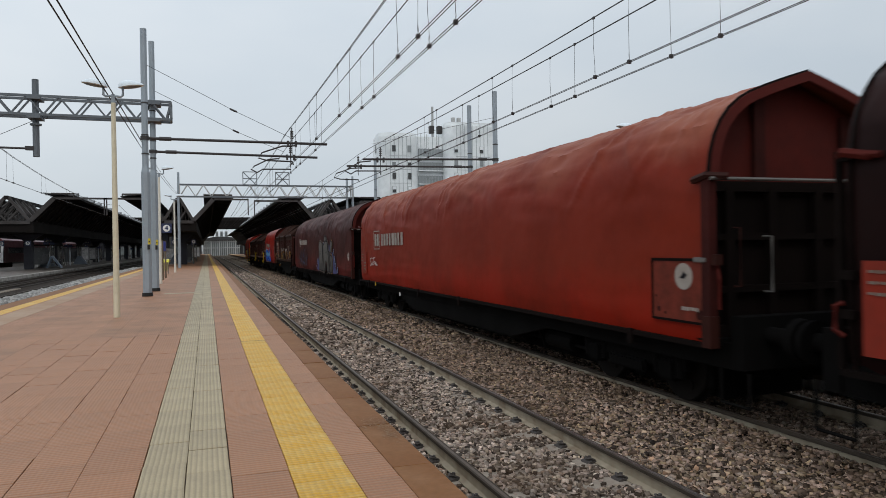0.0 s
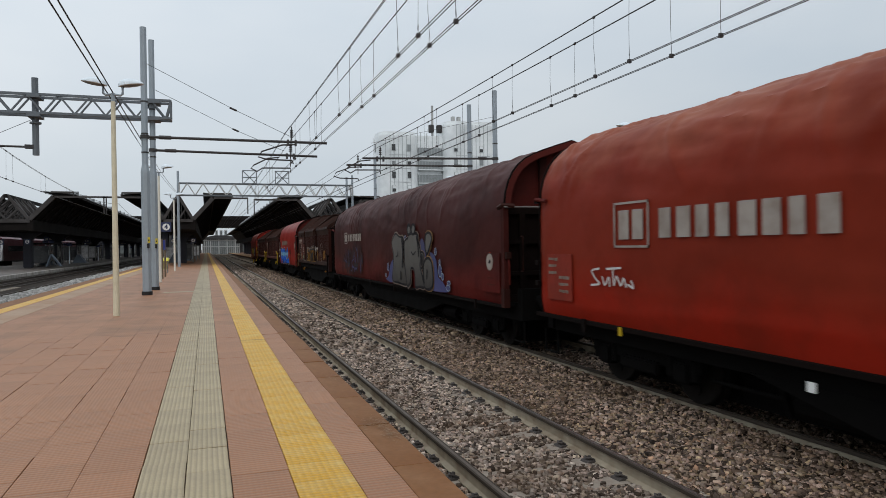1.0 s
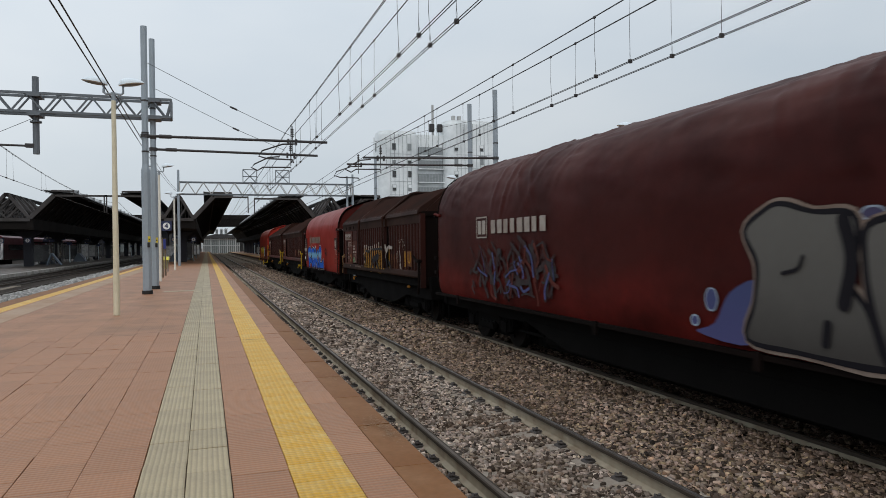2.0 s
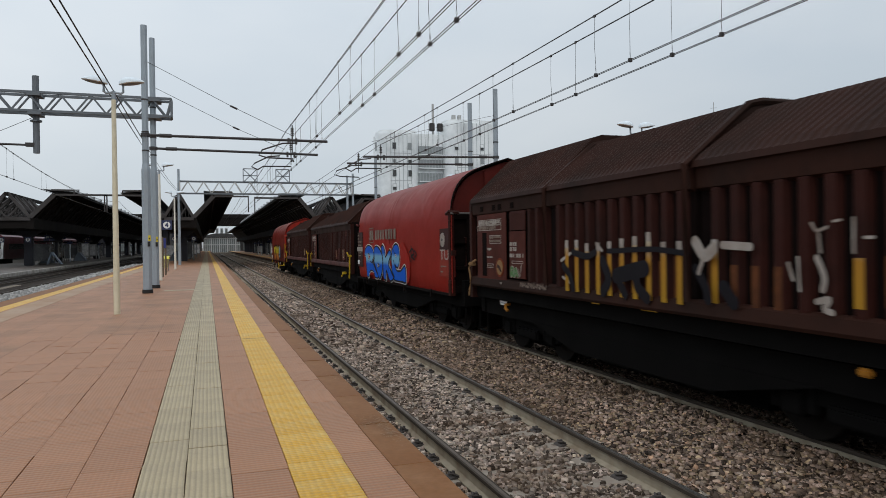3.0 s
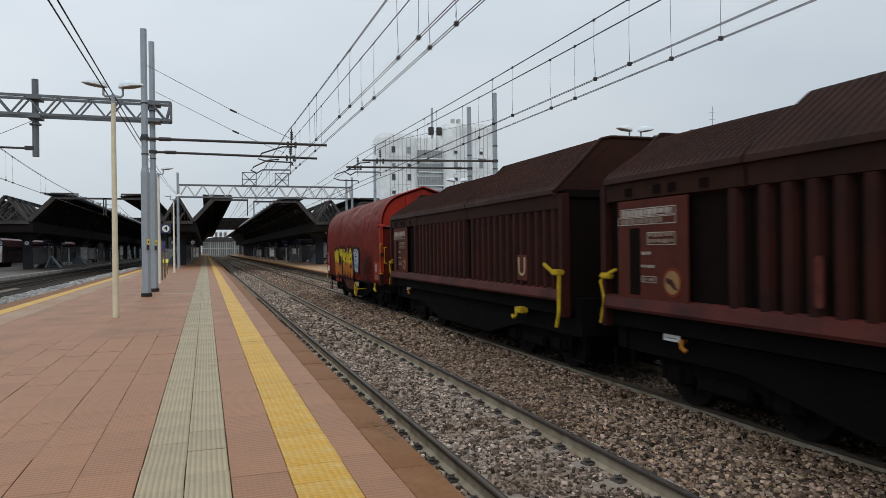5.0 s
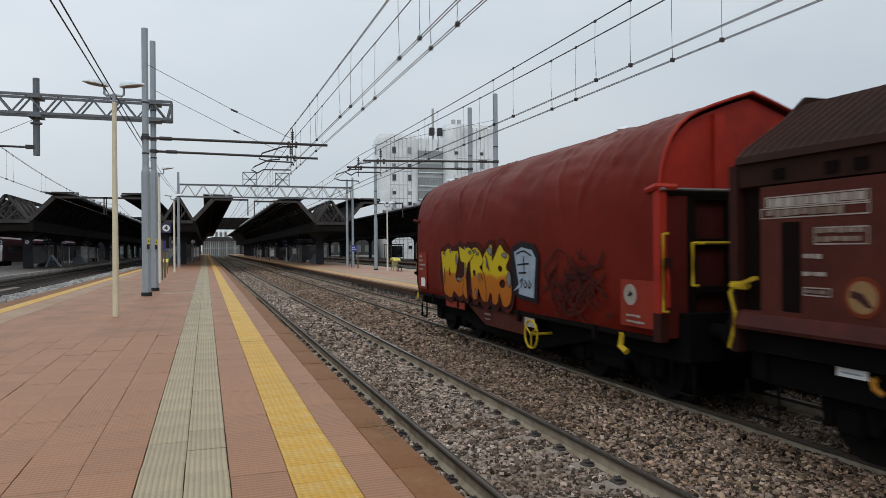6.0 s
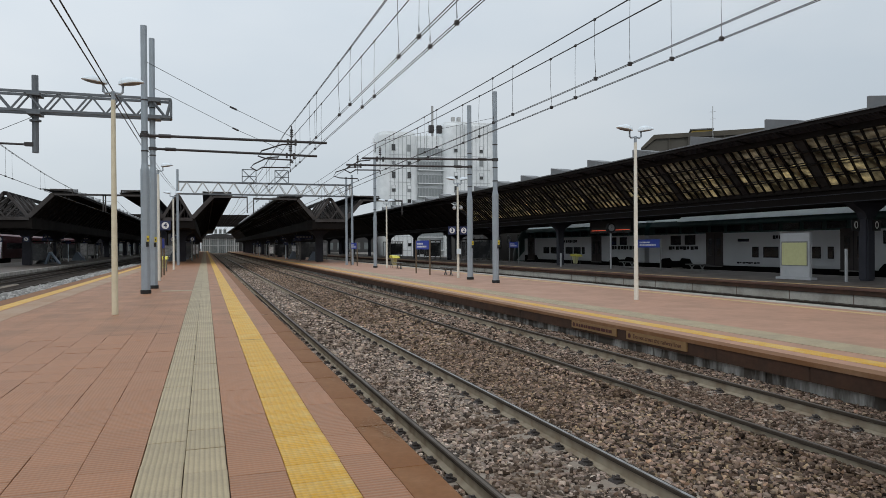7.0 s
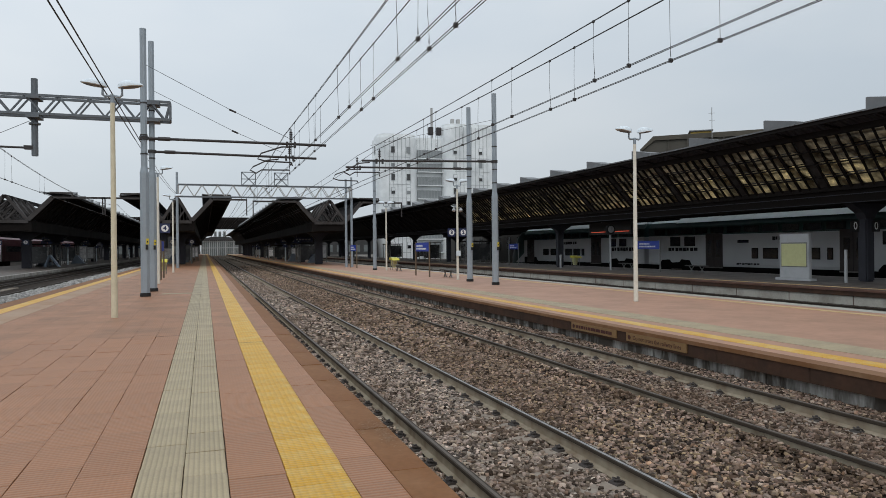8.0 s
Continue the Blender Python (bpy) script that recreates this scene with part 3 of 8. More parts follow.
def lay(name, mat, x0, w, l, y0, near_to, far_to, shift=0.0, gap=0.004, z=0.0):
    """One column of slabs: single pieces close by, joined further on."""
    me = slab(w - gap, l - gap)
    rng = random.Random(int(x0 * 1000) + 77)
    y = y0 + shift - l
    while y < near_to:
        ob = part(name, me, mat, near)
        ob.location = (x0 + gap / 2 + rng.uniform(-0.001, 0.0015), y + gap / 2 + rng.uniform(-0.001, 0.002), z + rng.uniform(-0.003, 0.0015))
        ob.scale = (rng.uniform(0.995, 1.003), rng.uniform(0.994, 1.003), 1)
        ob.rotation_euler = (rng.uniform(-0.004, 0.004), rng.uniform(-0.004, 0.004), rng.uniform(-0.002, 0.002))
        y += l
    rest = bmesh.new()
    while y < far_to:
        q = [rest.verts.new(p) for p in ((x0 + gap / 2, y + gap / 2, z), (x0 + w - gap / 2, y + gap / 2, z), (x0 + w - gap / 2, y + l - gap / 2, z), (x0 + gap / 2, y + l - gap / 2, z))]
        rest.faces.new(q)
        y += l
    q = [rest.verts.new(p) for p in ((x0, y, z), (x0 + w, y, z), (x0 + w, Y1, z), (x0, Y1, z))]
    rest.faces.new(q)
    y = y0 + shift - l
    while y - l > Y0:
        y -= l
        rest.faces.new([rest.verts.new(p) for p in ((x0 + gap / 2, y + gap / 2, z), (x0 + w - gap / 2, y + gap / 2, z), (x0 + w - gap / 2, y + l - gap / 2, z), (x0 + gap / 2, y + l - gap / 2, z))])
    rest.faces.new([rest.verts.new(p) for p in ((x0, Y0, z), (x0 + w, Y0, z), (x0 + w, y, z), (x0, y, z))])
    part(name + "_field", rest, mat, near, kind="stuff")


for k in range(11):
    lay("tile", M["paver"], -0.46 - 0.4 * (k + 1), 0.4, 0.6, 3.6, 13.5 if k < 6 else 3.0, 70, 0.3 * (k % 2))
lay("tile", M["paver_grey"], -0.457, 0.300, 0.6, 3.6, 14, 70, 0.05)
lay("tile", M["paver_grey"], -0.156, 0.294, 0.6, 3.6, 14, 70, 0.38)
lay("tile", M["paver"], 0.14, 0.39, 0.6, 3.6, 14, 70, 0.2)
lay("yellow_tile", M["yellow_line"], 0.53, 0.40, 0.4, 3.4, 12, 70, 0.1, gap=0.003, z=0.003)
lay("tile", M["paver"], 0.93, 0.30, 0.6, 3.4, 14, 70, 0.0)
lay("coping_slab", M["coping"], 1.23, 0.29, 1.2, 3.2, 16, 90, 0.4, z=-0.002)
part("coping_face", box(1.40, 1.515, Y0, Y1, -0.13, -0.033), M["coping"], near)
part("yellow_line", box(-5.34, -4.96, Y0, Y1, -0.03, 0.003), M["yellow_line"], near)
part("tile_band", box(-5.6, -5.34, Y0, Y1, -0.03, 0.0), M["coping"], near)
part("beige_strip", box(-4.86, -4.22, Y0, Y1, -0.02, 0.005), M["band_beige"], near)
part("tile_band", box(-4.96, -4.86, Y0, Y1, -0.03, 0.0), M["paver"], near)
part("coping", box(-5.9, -5.6, Y0, Y1, -0.12, 0.0), M["coping"], near)
rng = random.Random(5)
flakes = bmesh.new()
for x, y, w, l, n in ((1.45, 5.85, 0.04, 0.20, 420), (1.38, 6.1, 0.05, 0.09, 160), (1.30, 5.95, 0.08, 0.05, 60), (1.41, 5.6, 0.04, 0.08, 80), (1.44, 8.3, 0.04, 0.12, 120), (1.42, 11.2, 0.05, 0.2, 140)):
    for k in range(n):                                  # crusts of lime, thick in the middle of a patch
        a, b = min(1.508, x + rng.gauss(0, w)), y + rng.gauss(0, l)
        r = 0.0015 + 0.008 * rng.random() ** 4
        h = 0.0012 + 0.0012 * rng.random()
        turn = rng.uniform(-0.5, 0.5)
        flakes.faces.new([flakes.verts.new((a + r * rng.uniform(0.5, 2.6) * math.cos(q), b + r * rng.uniform(0.5, 1.3) * math.sin(q + turn), h)) for q in (0, 0.9, 1.8, 2.9, 3.8, 4.7, 5.5)])
part("lime_stain", flakes, M["lime"], near, "pale flaking lime stain on the coping", kind="stuff")
part("cross_strip", box(-1.5, -0.46, 27.0, 27.6, -0.02, 0.004), M["paver_grey"], near, "grey tactile crossing strip")


# ---- canopies ----
def canopy(cx, y0, y1, label, z0, columns, glazed_to=None, valley=1.6, knee=3.7, half=5.8, zv=3.85, zk=6.45, ze=6.62, bays=4.9, fine=70, col=(0.5, 0.45, 1.7), out=None, clad=False):
    """A long folded canopy: a triangular truss over the columns, wings that rise outward from valley beams, and flat eaves."""
    t = thing("platform_canopy", label, "canopy", "platform canopies", at=(cx, 0, 0))
    out = out or half + 0.45

    def on(s, y, f, lift=0.0):
        return (s * (valley + (knee - valley) * f), y, zv + (zk - zv) * f + lift)
    for s in (-1, 1):
        shut = glazed_to if glazed_to and s < 0 else y0
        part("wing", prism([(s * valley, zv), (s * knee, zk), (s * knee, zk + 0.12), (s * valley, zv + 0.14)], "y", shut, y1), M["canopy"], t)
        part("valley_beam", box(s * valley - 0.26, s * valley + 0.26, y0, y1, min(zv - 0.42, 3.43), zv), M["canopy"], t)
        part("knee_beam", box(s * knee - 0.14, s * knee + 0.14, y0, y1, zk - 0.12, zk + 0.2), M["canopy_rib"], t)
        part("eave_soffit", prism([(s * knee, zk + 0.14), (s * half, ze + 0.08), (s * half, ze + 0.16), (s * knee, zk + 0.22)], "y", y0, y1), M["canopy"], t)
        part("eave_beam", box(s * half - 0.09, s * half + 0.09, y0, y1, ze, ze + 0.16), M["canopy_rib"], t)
        part("roof_sheet", prism([(s * half, ze + 0.17), (s * (knee - 0.9), ze + 0.42), (s * (knee - 0.9), ze + 0.48), (s * (half + 0.1), ze + 0.23)], "y", y0, y1), M["canopy_roof"], t)
        part("end_beam", bar((s * valley, y0 - 0.05, zv + 0.05), (s * knee, y0 - 0.05, zk + 0.05), 0.2, 0.38), M["end_truss"], t)
        part("end_tie", bar((s * (knee - 0.2), y0 - 0.05, ze + 0.38), (s * half, y0 - 0.05, ze + 0.36), 0.16, 0.15), M["end_truss"], t)
        part("end_upright", bar((s * half, y0 - 0.05, ze + 0.4), (s * half, y0 - 0.05, ze - 0.1), 0.1, 0.12), M["end_truss"], t)
        part("outrigger", bar((s * (knee + 0.1), y0 - 0.05, zk + 0.06), (s * out, y0 - 0.05, zk + 0.06), 0.14, 0.17), M["end_truss"], t)
        part("end_strut", bar((s * out, y0 - 0.05, zk + 0.14), (s * out, y0 - 0.05, zk - 1.5), 0.1, 0.14), M["end_truss"], t)
        y = y0 + 1.43
        while y < min(y1, y0 + 110):
            part("skylight", prism([(y, ze + 0.2), (y + 1.8, ze + 0.2), (y + 1.8, ze + 0.68), (y + 1.7, ze + 0.69), (y, ze + 0.36)], "x", *sorted((s * (half - 0.05), s * (half - 1.3)))), M["canopy_roof"], t, "grey box skylight upstand")
            y += 5.07
        part("gutter", box(*sorted((s * (half + 0.09), s * (half + 0.19))), y0, y1, ze + 0.15, ze + 0.21), M["canopy_roof"], t)
        y = y0 + bays / 4
        while y <= min(y1, y0 + fine + 60):
            part("soffit_rib", bar((s * knee, y, zk + 0.05), (s * half, y, ze + 0.02), 0.08, 0.12), M["canopy_rib"], t)
            if y > shut:
                part("rib", bar(on(s, y, 0, -0.03), on(s, y, 1, -0.03), 0.12, 0.2), M["canopy_rib"], t)
            y += bays / 2
    y = y0
    while y <= min(y1, y0 + fine):
        for s in (-1, 1):
            part("truss_member", bar((s * valley, y, zv), (s * 0.12, y, ze), 0.22, 0.26), M["end_truss"], t)
            part("truss_member", bar((s * valley * 0.52, y, (zv + ze) / 2), (0, y, zv), 0.13, 0.13), M["end_truss"], t)
            part("truss_brace", bar((s * valley, y, zv), (0, min(y + bays / 2, y1), ze), 0.15, 0.15), M["end_truss"], t)
            part("truss_brace", bar((s * valley, min(y + bays / 2, y1), zv), (0, y, ze), 0.1, 0.1), M["end_truss"], t)
        part("truss_tie", bar((-valley, y, zv - 0.1), (valley, y, zv - 0.1), 0.16, 0.3), M["end_truss"], t)
        y += bays / 2 if y < y0 + 6 else bays * 2
    part("ridge_beam", bar((0, y0 - 0.2, ze), (0, y1, ze), 0.3, 0.3), M["canopy_rib"], t)
    low = min(zv - 0.3, 3.5)
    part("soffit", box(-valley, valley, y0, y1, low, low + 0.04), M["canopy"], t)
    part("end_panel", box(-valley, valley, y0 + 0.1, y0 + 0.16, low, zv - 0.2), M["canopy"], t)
    for s in (-1, 1) if clad else ():                   # closed slopes of the middle truss, with battens
        part("slope", prism([(s * valley, zv), (s * 0.1, ze + 0.1), (s * 0.02, ze + 0.1), (s * (valley - 0.08), zv)], "y", y0 + 0.3, y1), M["canopy"], t)
    for k in range(9) if clad else ():
        x = valley * (k - 4) / 4.4
        part("batten", bar((x, y0 + 0.25, zv), (x * 0.9, y0 + 0.25, zv + (ze - zv) * (1 - abs(k - 4) / 4.4)), 0.1, 0.06), M["end_truss"], t)
    for y in columns:
        cw, cd, top = col
        zt = min(zv, 3.85)
        c = box(-cw, cw, y - cd, y + cd, z0, zt - 1.1, None, 0.06)
        prism([(-cw, zt - 1.1), (cw, zt - 1.1), (cw * 1.5, zt - 0.85), (top, zt - 0.4), (-top, zt - 0.4), (-cw * 1.5, zt - 0.85)], "y", y - cd + 0.01, y + cd - 0.01, c)
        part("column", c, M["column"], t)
    if glazed_to:
        lo, hi = 0.12, 0.97
        for k in range(6):                              # long planks under the eave
            x = -knee - (half - knee) * (k + 0.5) / 6
            part("soffit_plank", bar((x, y0, zk + 0.10 + 0.02 * k), (x, glazed_to, zk + 0.10 + 0.02 * k), 0.09, 0.03), M["column"], t)
        for z in (zv - 0.03, zv - 0.40):                # pale drip edges of the valley beam
            part("drip_edge", box(-valley - 0.30, -valley - 0.262, y0, glazed_to + 40, z - 0.02, z + 0.015), M["column"], t)
        part("lower_rail", bar(on(-1, y0, lo), on(-1, glazed_to, lo), 0.16, 0.22), M["canopy_rib"], t)
        part("lower_band", bar(on(-1, y0, lo / 2), on(-1, glazed_to, lo / 2), 0.1, 0.42), M["canopy"], t)
        for f in (0.34, 0.56, 0.77):
            part("purlin", bar(on(-1, y0, f, -0.04), on(-1, glazed_to, f, -0.04), 0.05, 0.06), M["canopy_rib"], t)
        for k in range(int((glazed_to - y0) / 1.25) - 1):   # boards added above the glass, leaning the other way: shadows for the opposite wing's bars
            y = y0 + 0.4 + 1.25 * k + 0.18 * (k * 7 % 5 - 2)
            part("back_board", bar(on(-1, y, lo, 0.17), on(-1, y + 1.05, 0.82, 0.17), 0.30 + 0.09 * (k * 5 % 4), 0.03), M["canopy"], t)
        # long slats added above the glass, also to shade it
        for f in (0.47, 0.66, 0.88):
            part("back_rail", bar(on(-1, y0, f, 0.13), on(-1, glazed_to, f, 0.13), 0.10, 0.05), M["canopy"], t)
        y, LEAN, STEP = y0 + 1, -0.92, 0.56
        while y < glazed_to - 0.7:
            part("glazing_bar", bar(on(-1, y, lo), on(-1, y + LEAN, hi), 0.06 if round((y - y0 - 1) / STEP) % 5 else 0.11, 0.13), M["canopy_rib"], t)
            column = round((y - y0 - 1) / STEP)
            if column % 9 == 4:                         # a closed strip between the glazed bays
                part("closed_strip", bar(on(-1, y + STEP / 2, lo, 0.06), on(-1, y + STEP / 2 + LEAN, hi, 0.06), STEP - 0.16, 0.03), M["end_truss"], t)
            for f0, f1 in ((lo, 0.34), (0.34, 0.56), (0.56, 0.77), (0.77, hi)) if column % 9 != 4 else ():
                e0, e1 = LEAN * (f0 - lo) / (hi - lo), LEAN * (f1 - lo) / (hi - lo)
                g = bmesh.new()
                quad = [on(-1, y + e0 + 0.05, f0 + 0.01, 0.06), on(-1, y + e0 + STEP - 0.04, f0 + 0.01, 0.06), on(-1, y + e1 + STEP - 0.04, f1 - 0.01, 0.06), on(-1, y + e1 + 0.05, f1 - 0.01, 0.06)]
                vs = [g.verts.new(p) for p in quad] + [g.verts.new((p[0], p[1], p[2] + 0.012)) for p in quad]
                for q in ((0, 1, 2, 3), (7, 6, 5, 4), (0, 4, 5, 1), (1, 5, 6, 2), (2, 6, 7, 3), (3, 7, 4, 0)):
                    g.faces.new([vs[i] for i in q])
                part("pane", g, M["upper_glass" if f0 > 0.5 else "old_glass"], t)
            y += STEP
    return t


canopy(-2.5, 72, 272, "dark folded canopy over the tiled platform", 0, [85 + 15 * k for k in range(12)], valley=1.35, knee=3.2, half=4.95, zv=4.45, zk=6.5, out=6.5, col=(0.4, 0.4, 1.2), clad=True)
canopy(12.65, 74, 272, "dark folded canopy with exposed end truss", FAR_Z, [82 + 15 * k for k in range(12)], valley=1.65, knee=3.4, half=5.3, zv=4.45, zk=6.5, out=7.9, col=(0.42, 0.4, 1.3))
canopy(-17.0, 72, 272, "dark canopy over the platform across the tracks", -0.06, [80 + 15 * k for k in range(12)], valley=1.85, knee=3.8, half=5.45, zv=4.45, zk=6.5, out=8.2, col=(0.4, 0.4, 1.3))
canopy(-33.5, 62, 272, "dark canopy over a far platform", -0.06, [66 + 15 * k for k in range(12)], fine=20, zv=4.45, zk=6.5)
canopy(29.2, -14, 272, "long dark canopy with glazed lattice wing", FAR_Z, [-5.3, 24.3, 53.9] + [68 + 15 * k for k in range(12)], glazed_to=70, valley=1.5, knee=4.6, half=5.6, zv=3.85, zk=6.22, ze=6.42, col=(0.26, 0.25, 1.15))
canopy(42.2, -14, 118, "long dark canopy beyond the parked train", FAR_Z, [10 + 15 * k for k in range(8)], fine=0, valley=1.5, knee=3.1, half=4.6, zv=3.85, zk=5.6, ze=5.9)


# ---- masts, lamps, overhead line ----
def mast(x, y, z0, height, label):
    t = thing("catenary_mast", label, "mast", "catenary masts", at=(x, y, z0))
    part("shaft", tube((0, 0, 0.1), (0, 0, height * 0.465), 0.152, n=8, turn=0.5), M["mast"], t)
    part("upper_shaft", tube((0, 0, height * 0.465), (0, 0, height), 0.112, n=8, turn=0.5), M["mast"], t)
    part("collar", tube((0, 0, height * 0.455), (0, 0, height * 0.485), 0.156, n=8, r2=0.114, turn=0.5), M["mast"], t)
    for f in (0.53, 0.60, 0.72):
        part("strap", tube((0, 0, height * f), (0, 0, height * f + 0.05), 0.125, n=8, turn=0.5), M["arm"], t)
    part("foot", tube((0, 0, 0), (0, 0, 0.13), 0.185, n=8, turn=0.5), M["black"], t, "black-painted foot")
    return t


mast(-1.95, 26.07, 0, 9.25, "grey tubular steel catenary mast on the platform")
mast(-1.9, 29.2, 0, 9.7, "grey tubular steel catenary mast on the platform")
mast(12.95, 30.2, FAR_Z, 9.0, "grey tubular steel catenary mast on the island platform")
mast(13.05, 33.8, FAR_Z, 9.05, "grey tubular steel catenary mast on the island platform")
mast(13.3, 56.2, FAR_Z, 9.0, "grey tubular steel catenary mast on the island platform")


def lamp_post(x, y, z0, height, label, paint="cream_pale"):
    t = thing("platform_lamp", label, "lamp post", "platform lamps", at=(x, y, z0))
    part("pole", tube((0, 0, 0), (0, 0, height - 0.45), 0.074, n=14, r2=0.05), M[paint], t, smooth=True)
    part("head_tube", tube((0, 0, height - 0.45), (0, 0, height - 0.25), 0.045, n=10), M["mast"], t)
    for s in (-1, 1):
        part("bracket", pipe([(0, 0, height - 0.28), (s * 0.16, 0, height - 0.3), (s * 0.21, 0, height - 0.26), (s * 0.21, 0, height - 0.1)], 0.03, n=8), M["mast"], t, smooth=True)
        bm = bmesh.new()
        bmesh.ops.create_icosphere(bm, subdivisions=3, radius=1)
        for v in bm.verts:
            v.co = Vector((v.co.x * 0.29, v.co.y * 0.17, v.co.z * (0.15 - 0.06 * v.co.x * s if v.co.z > 0 else 0.02)))
        moved(bm, pose(s * 0.40, 0, height - 0.04, 0, -s * 9, 0))
        head = part("lamp_head", bm, M["lamp_shell"], t, "unlit grey-white lamp head", smooth=True)
        under = bmesh.new()
        bmesh.ops.create_icosphere(under, subdivisions=2, radius=1)
        for v in under.verts:
            v.co = Vector((v.co.x * 0.24, v.co.y * 0.13, v.co.z * 0.03 - 0.012))
        part("lamp_glass", moved(under, pose(s * 0.40, 0, height - 0.04, 0, -s * 9, 0)), M["lamp_glass"], head, "grey lamp glass", smooth=True)
    return t


lamp_post(-2.04, 18.17, 0, 5.55, "cream twin-headed platform lamp, unlit", "cream")
lamp_post(12.97, 18.95, FAR_Z, 5.45, "cream twin-headed platform lamp, unlit")
lamp_post(13.15, 35.9, FAR_Z, 5.45, "cream twin-headed platform lamp, unlit")
lamp_post(13.8, 54.3, FAR_Z, 5.45, "cream twin-headed platform lamp, unlit")
lamp_post(-2.1, 35.9, 0, 5.55, "cream twin-headed platform lamp, unlit")
lamp_post(-2.15, 53.6, 0, 5.55, "cream twin-headed platform lamp, unlit")


# ---- overhead line: arms, gantries, wires ----
def bracket(mx, y, z, tip, z_tip, wire_x, top, kinked, label):
    """A horizontal tube from a mast over a track, with the hung insulator and a bent registration arm that holds the contact wire."""
    t = thing("catenary_cantilever", label, "cantilever", "catenary cantilevers", at=(0, y, 0))
    s = 1 if tip > mx else -1
    part("arm", tube((mx + s * 0.13, 0, z), (tip, 0, z_tip), 0.048, n=8), M["arm"], t)
    part("clamp", tube((mx, 0, z - 0.06), (mx, 0, z + 0.06), 0.15, n=12), M["arm"], t)
    part("insulator", tube((mx + s * 0.45, 0, z), (mx + s * 0.85, 0, z), 0.07, n=8), M["arm"], t)
    h = z + (z_tip - z) * (wire_x - mx) / (tip - mx)
    part("hanger", tube((wire_x, 0, h - 0.1), (wire_x, 0, top), 0.022, n=6), M["arm"], t)
    for k in range(4):
        part("insulator_disc", tube((wire_x, 0, h + 0.16 + 0.08 * k), (wire_x, 0, h + 0.20 + 0.08 * k), 0.06, n=8), M["arm"], t)
    for dx in (-0.14, 0.14):
        part("arm_clip", box(wire_x + dx - 0.035, wire_x + dx + 0.035, -0.06, 0.06, h - 0.14, h + 0.08), M["arm"], t)
    path = ((-0.45, -0.09), (-0.90, -0.14), (-1.45, -0.42), (-1.58, -0.56), (-1.34, -0.68), (-1.12, -0.54), (0.0, -0.52), (0.0, -0.70)) if kinked else ((0.14, -0.09), (-0.35, -0.12), (-1.08, -0.38), (-1.20, -0.58), (-0.92, -0.66), (0.0, -0.68), (0.04, -0.80))
    part("registration_arm", pipe([(wire_x + dx, 0, h + dz) for dx, dz in path], 0.030, n=6), M["arm"], t)
    part("drop_rod", tube((wire_x, 0.02, h - 0.1), (wire_x, 0.02, h - 0.46), 0.016, n=6), M["arm"], t)
    return t


bracket(-1.95, 26.07, 5.47, 4.34, 5.46, 3.05, 6.03, False, "dark steel catenary arm over the near track")
bracket(-1.90, 29.2, 5.43, 4.45, 5.36, 3.35, 5.90, True, "dark steel catenary arm over the near track")
bracket(12.95, 30.2, 5.62, 6.60, 5.47, 7.40, 6.02, True, "dark steel catenary arm over the second track")
bracket(13.05, 33.8, 5.68, 6.58, 5.59, 7.15, 6.10, False, "dark steel catenary arm over the second track")


def wire(name, points, r, label):
    return solid(name, pipe(points, r, n=5), M["wire"], label, "overhead wire", group="overhead wires")


def sagging(x, y0, y1, z0, z1, sag, n=14):
    return [(x + (0 if not i % 2 else 0.0), y0 + (y1 - y0) * i / n, z0 + (z1 - z0) * i / n - 4 * sag * (i / n) * (1 - i / n)) for i in range(n + 1)]


def catenary(x, top, sag, low, supports, pairs, label, double=0.03):
    """One line: a double messenger wire that hangs between supports, two contact wires, and droppers that come in pairs."""
    def hang(f):
        return top - 4 * sag * f * (1 - f)
    for ya, yb in zip(supports, supports[1:]):
        n = 16
        mess = [(x, ya + (yb - ya) * i / n, hang(i / n)) for i in range(n + 1)]
        cont = sagging(x, ya, yb, low, low, 0.04)
        for k, dx in enumerate((-double / 2, double / 2)):
            wire("messenger_wire", [(px + dx, py, pz + 0.02 * k) for px, py, pz in mess], 0.0085, "dark messenger wire above the " + label)
        for dx in (-0.022, 0.022):
            wire("contact_wire", [(px + dx, py, pz) for px, py, pz in cont], 0.0068, "dark contact wire above the " + label)
    rng = random.Random(int(x * 100))
    for y, apart in pairs:
        for k in (0, 1):
            yy = y - k * apart
            ya, yb = next((a, b) for a, b in zip(supports, supports[1:]) if a <= yy <= b)
            f = (yy - ya) / (yb - ya)
            zt, zb = hang(f) + 0.02 * k, low - 4 * 0.04 * f * (1 - f)
            q = double * (k - 0.5)
            d = thing("dropper", "thin dropper wire between messenger and contact wire", "dropper wire", "dropper wires", at=(x, yy, 0))
            loop = zb + 0.16 + 0.05 * rng.random()
            part("strand", pipe([(q, 0, zt), (q * 0.5 + rng.uniform(-0.012, 0.012), 0.02, zt * 0.5 + zb * 0.5), (0, 0, loop)], 0.0045, n=4), M["wire"], d)
            part("loop", pipe([(0, 0, loop), (0.012, 0.01, zb + 0.1), (0.006, 0, zb + 0.02), (-0.012, -0.01, zb + 0.1), (0, 0, loop)], 0.0035, n=4), M["wire"], d)
            part("clip", box(-0.03, 0.03, -0.022, 0.022, zb - 0.028, zb + 0.035), M["arm"], d)
            part("top_clip", box(q - 0.013, q + 0.013, -0.03, 0.03, zt - 0.025, zt + 0.02), M["arm"], d)


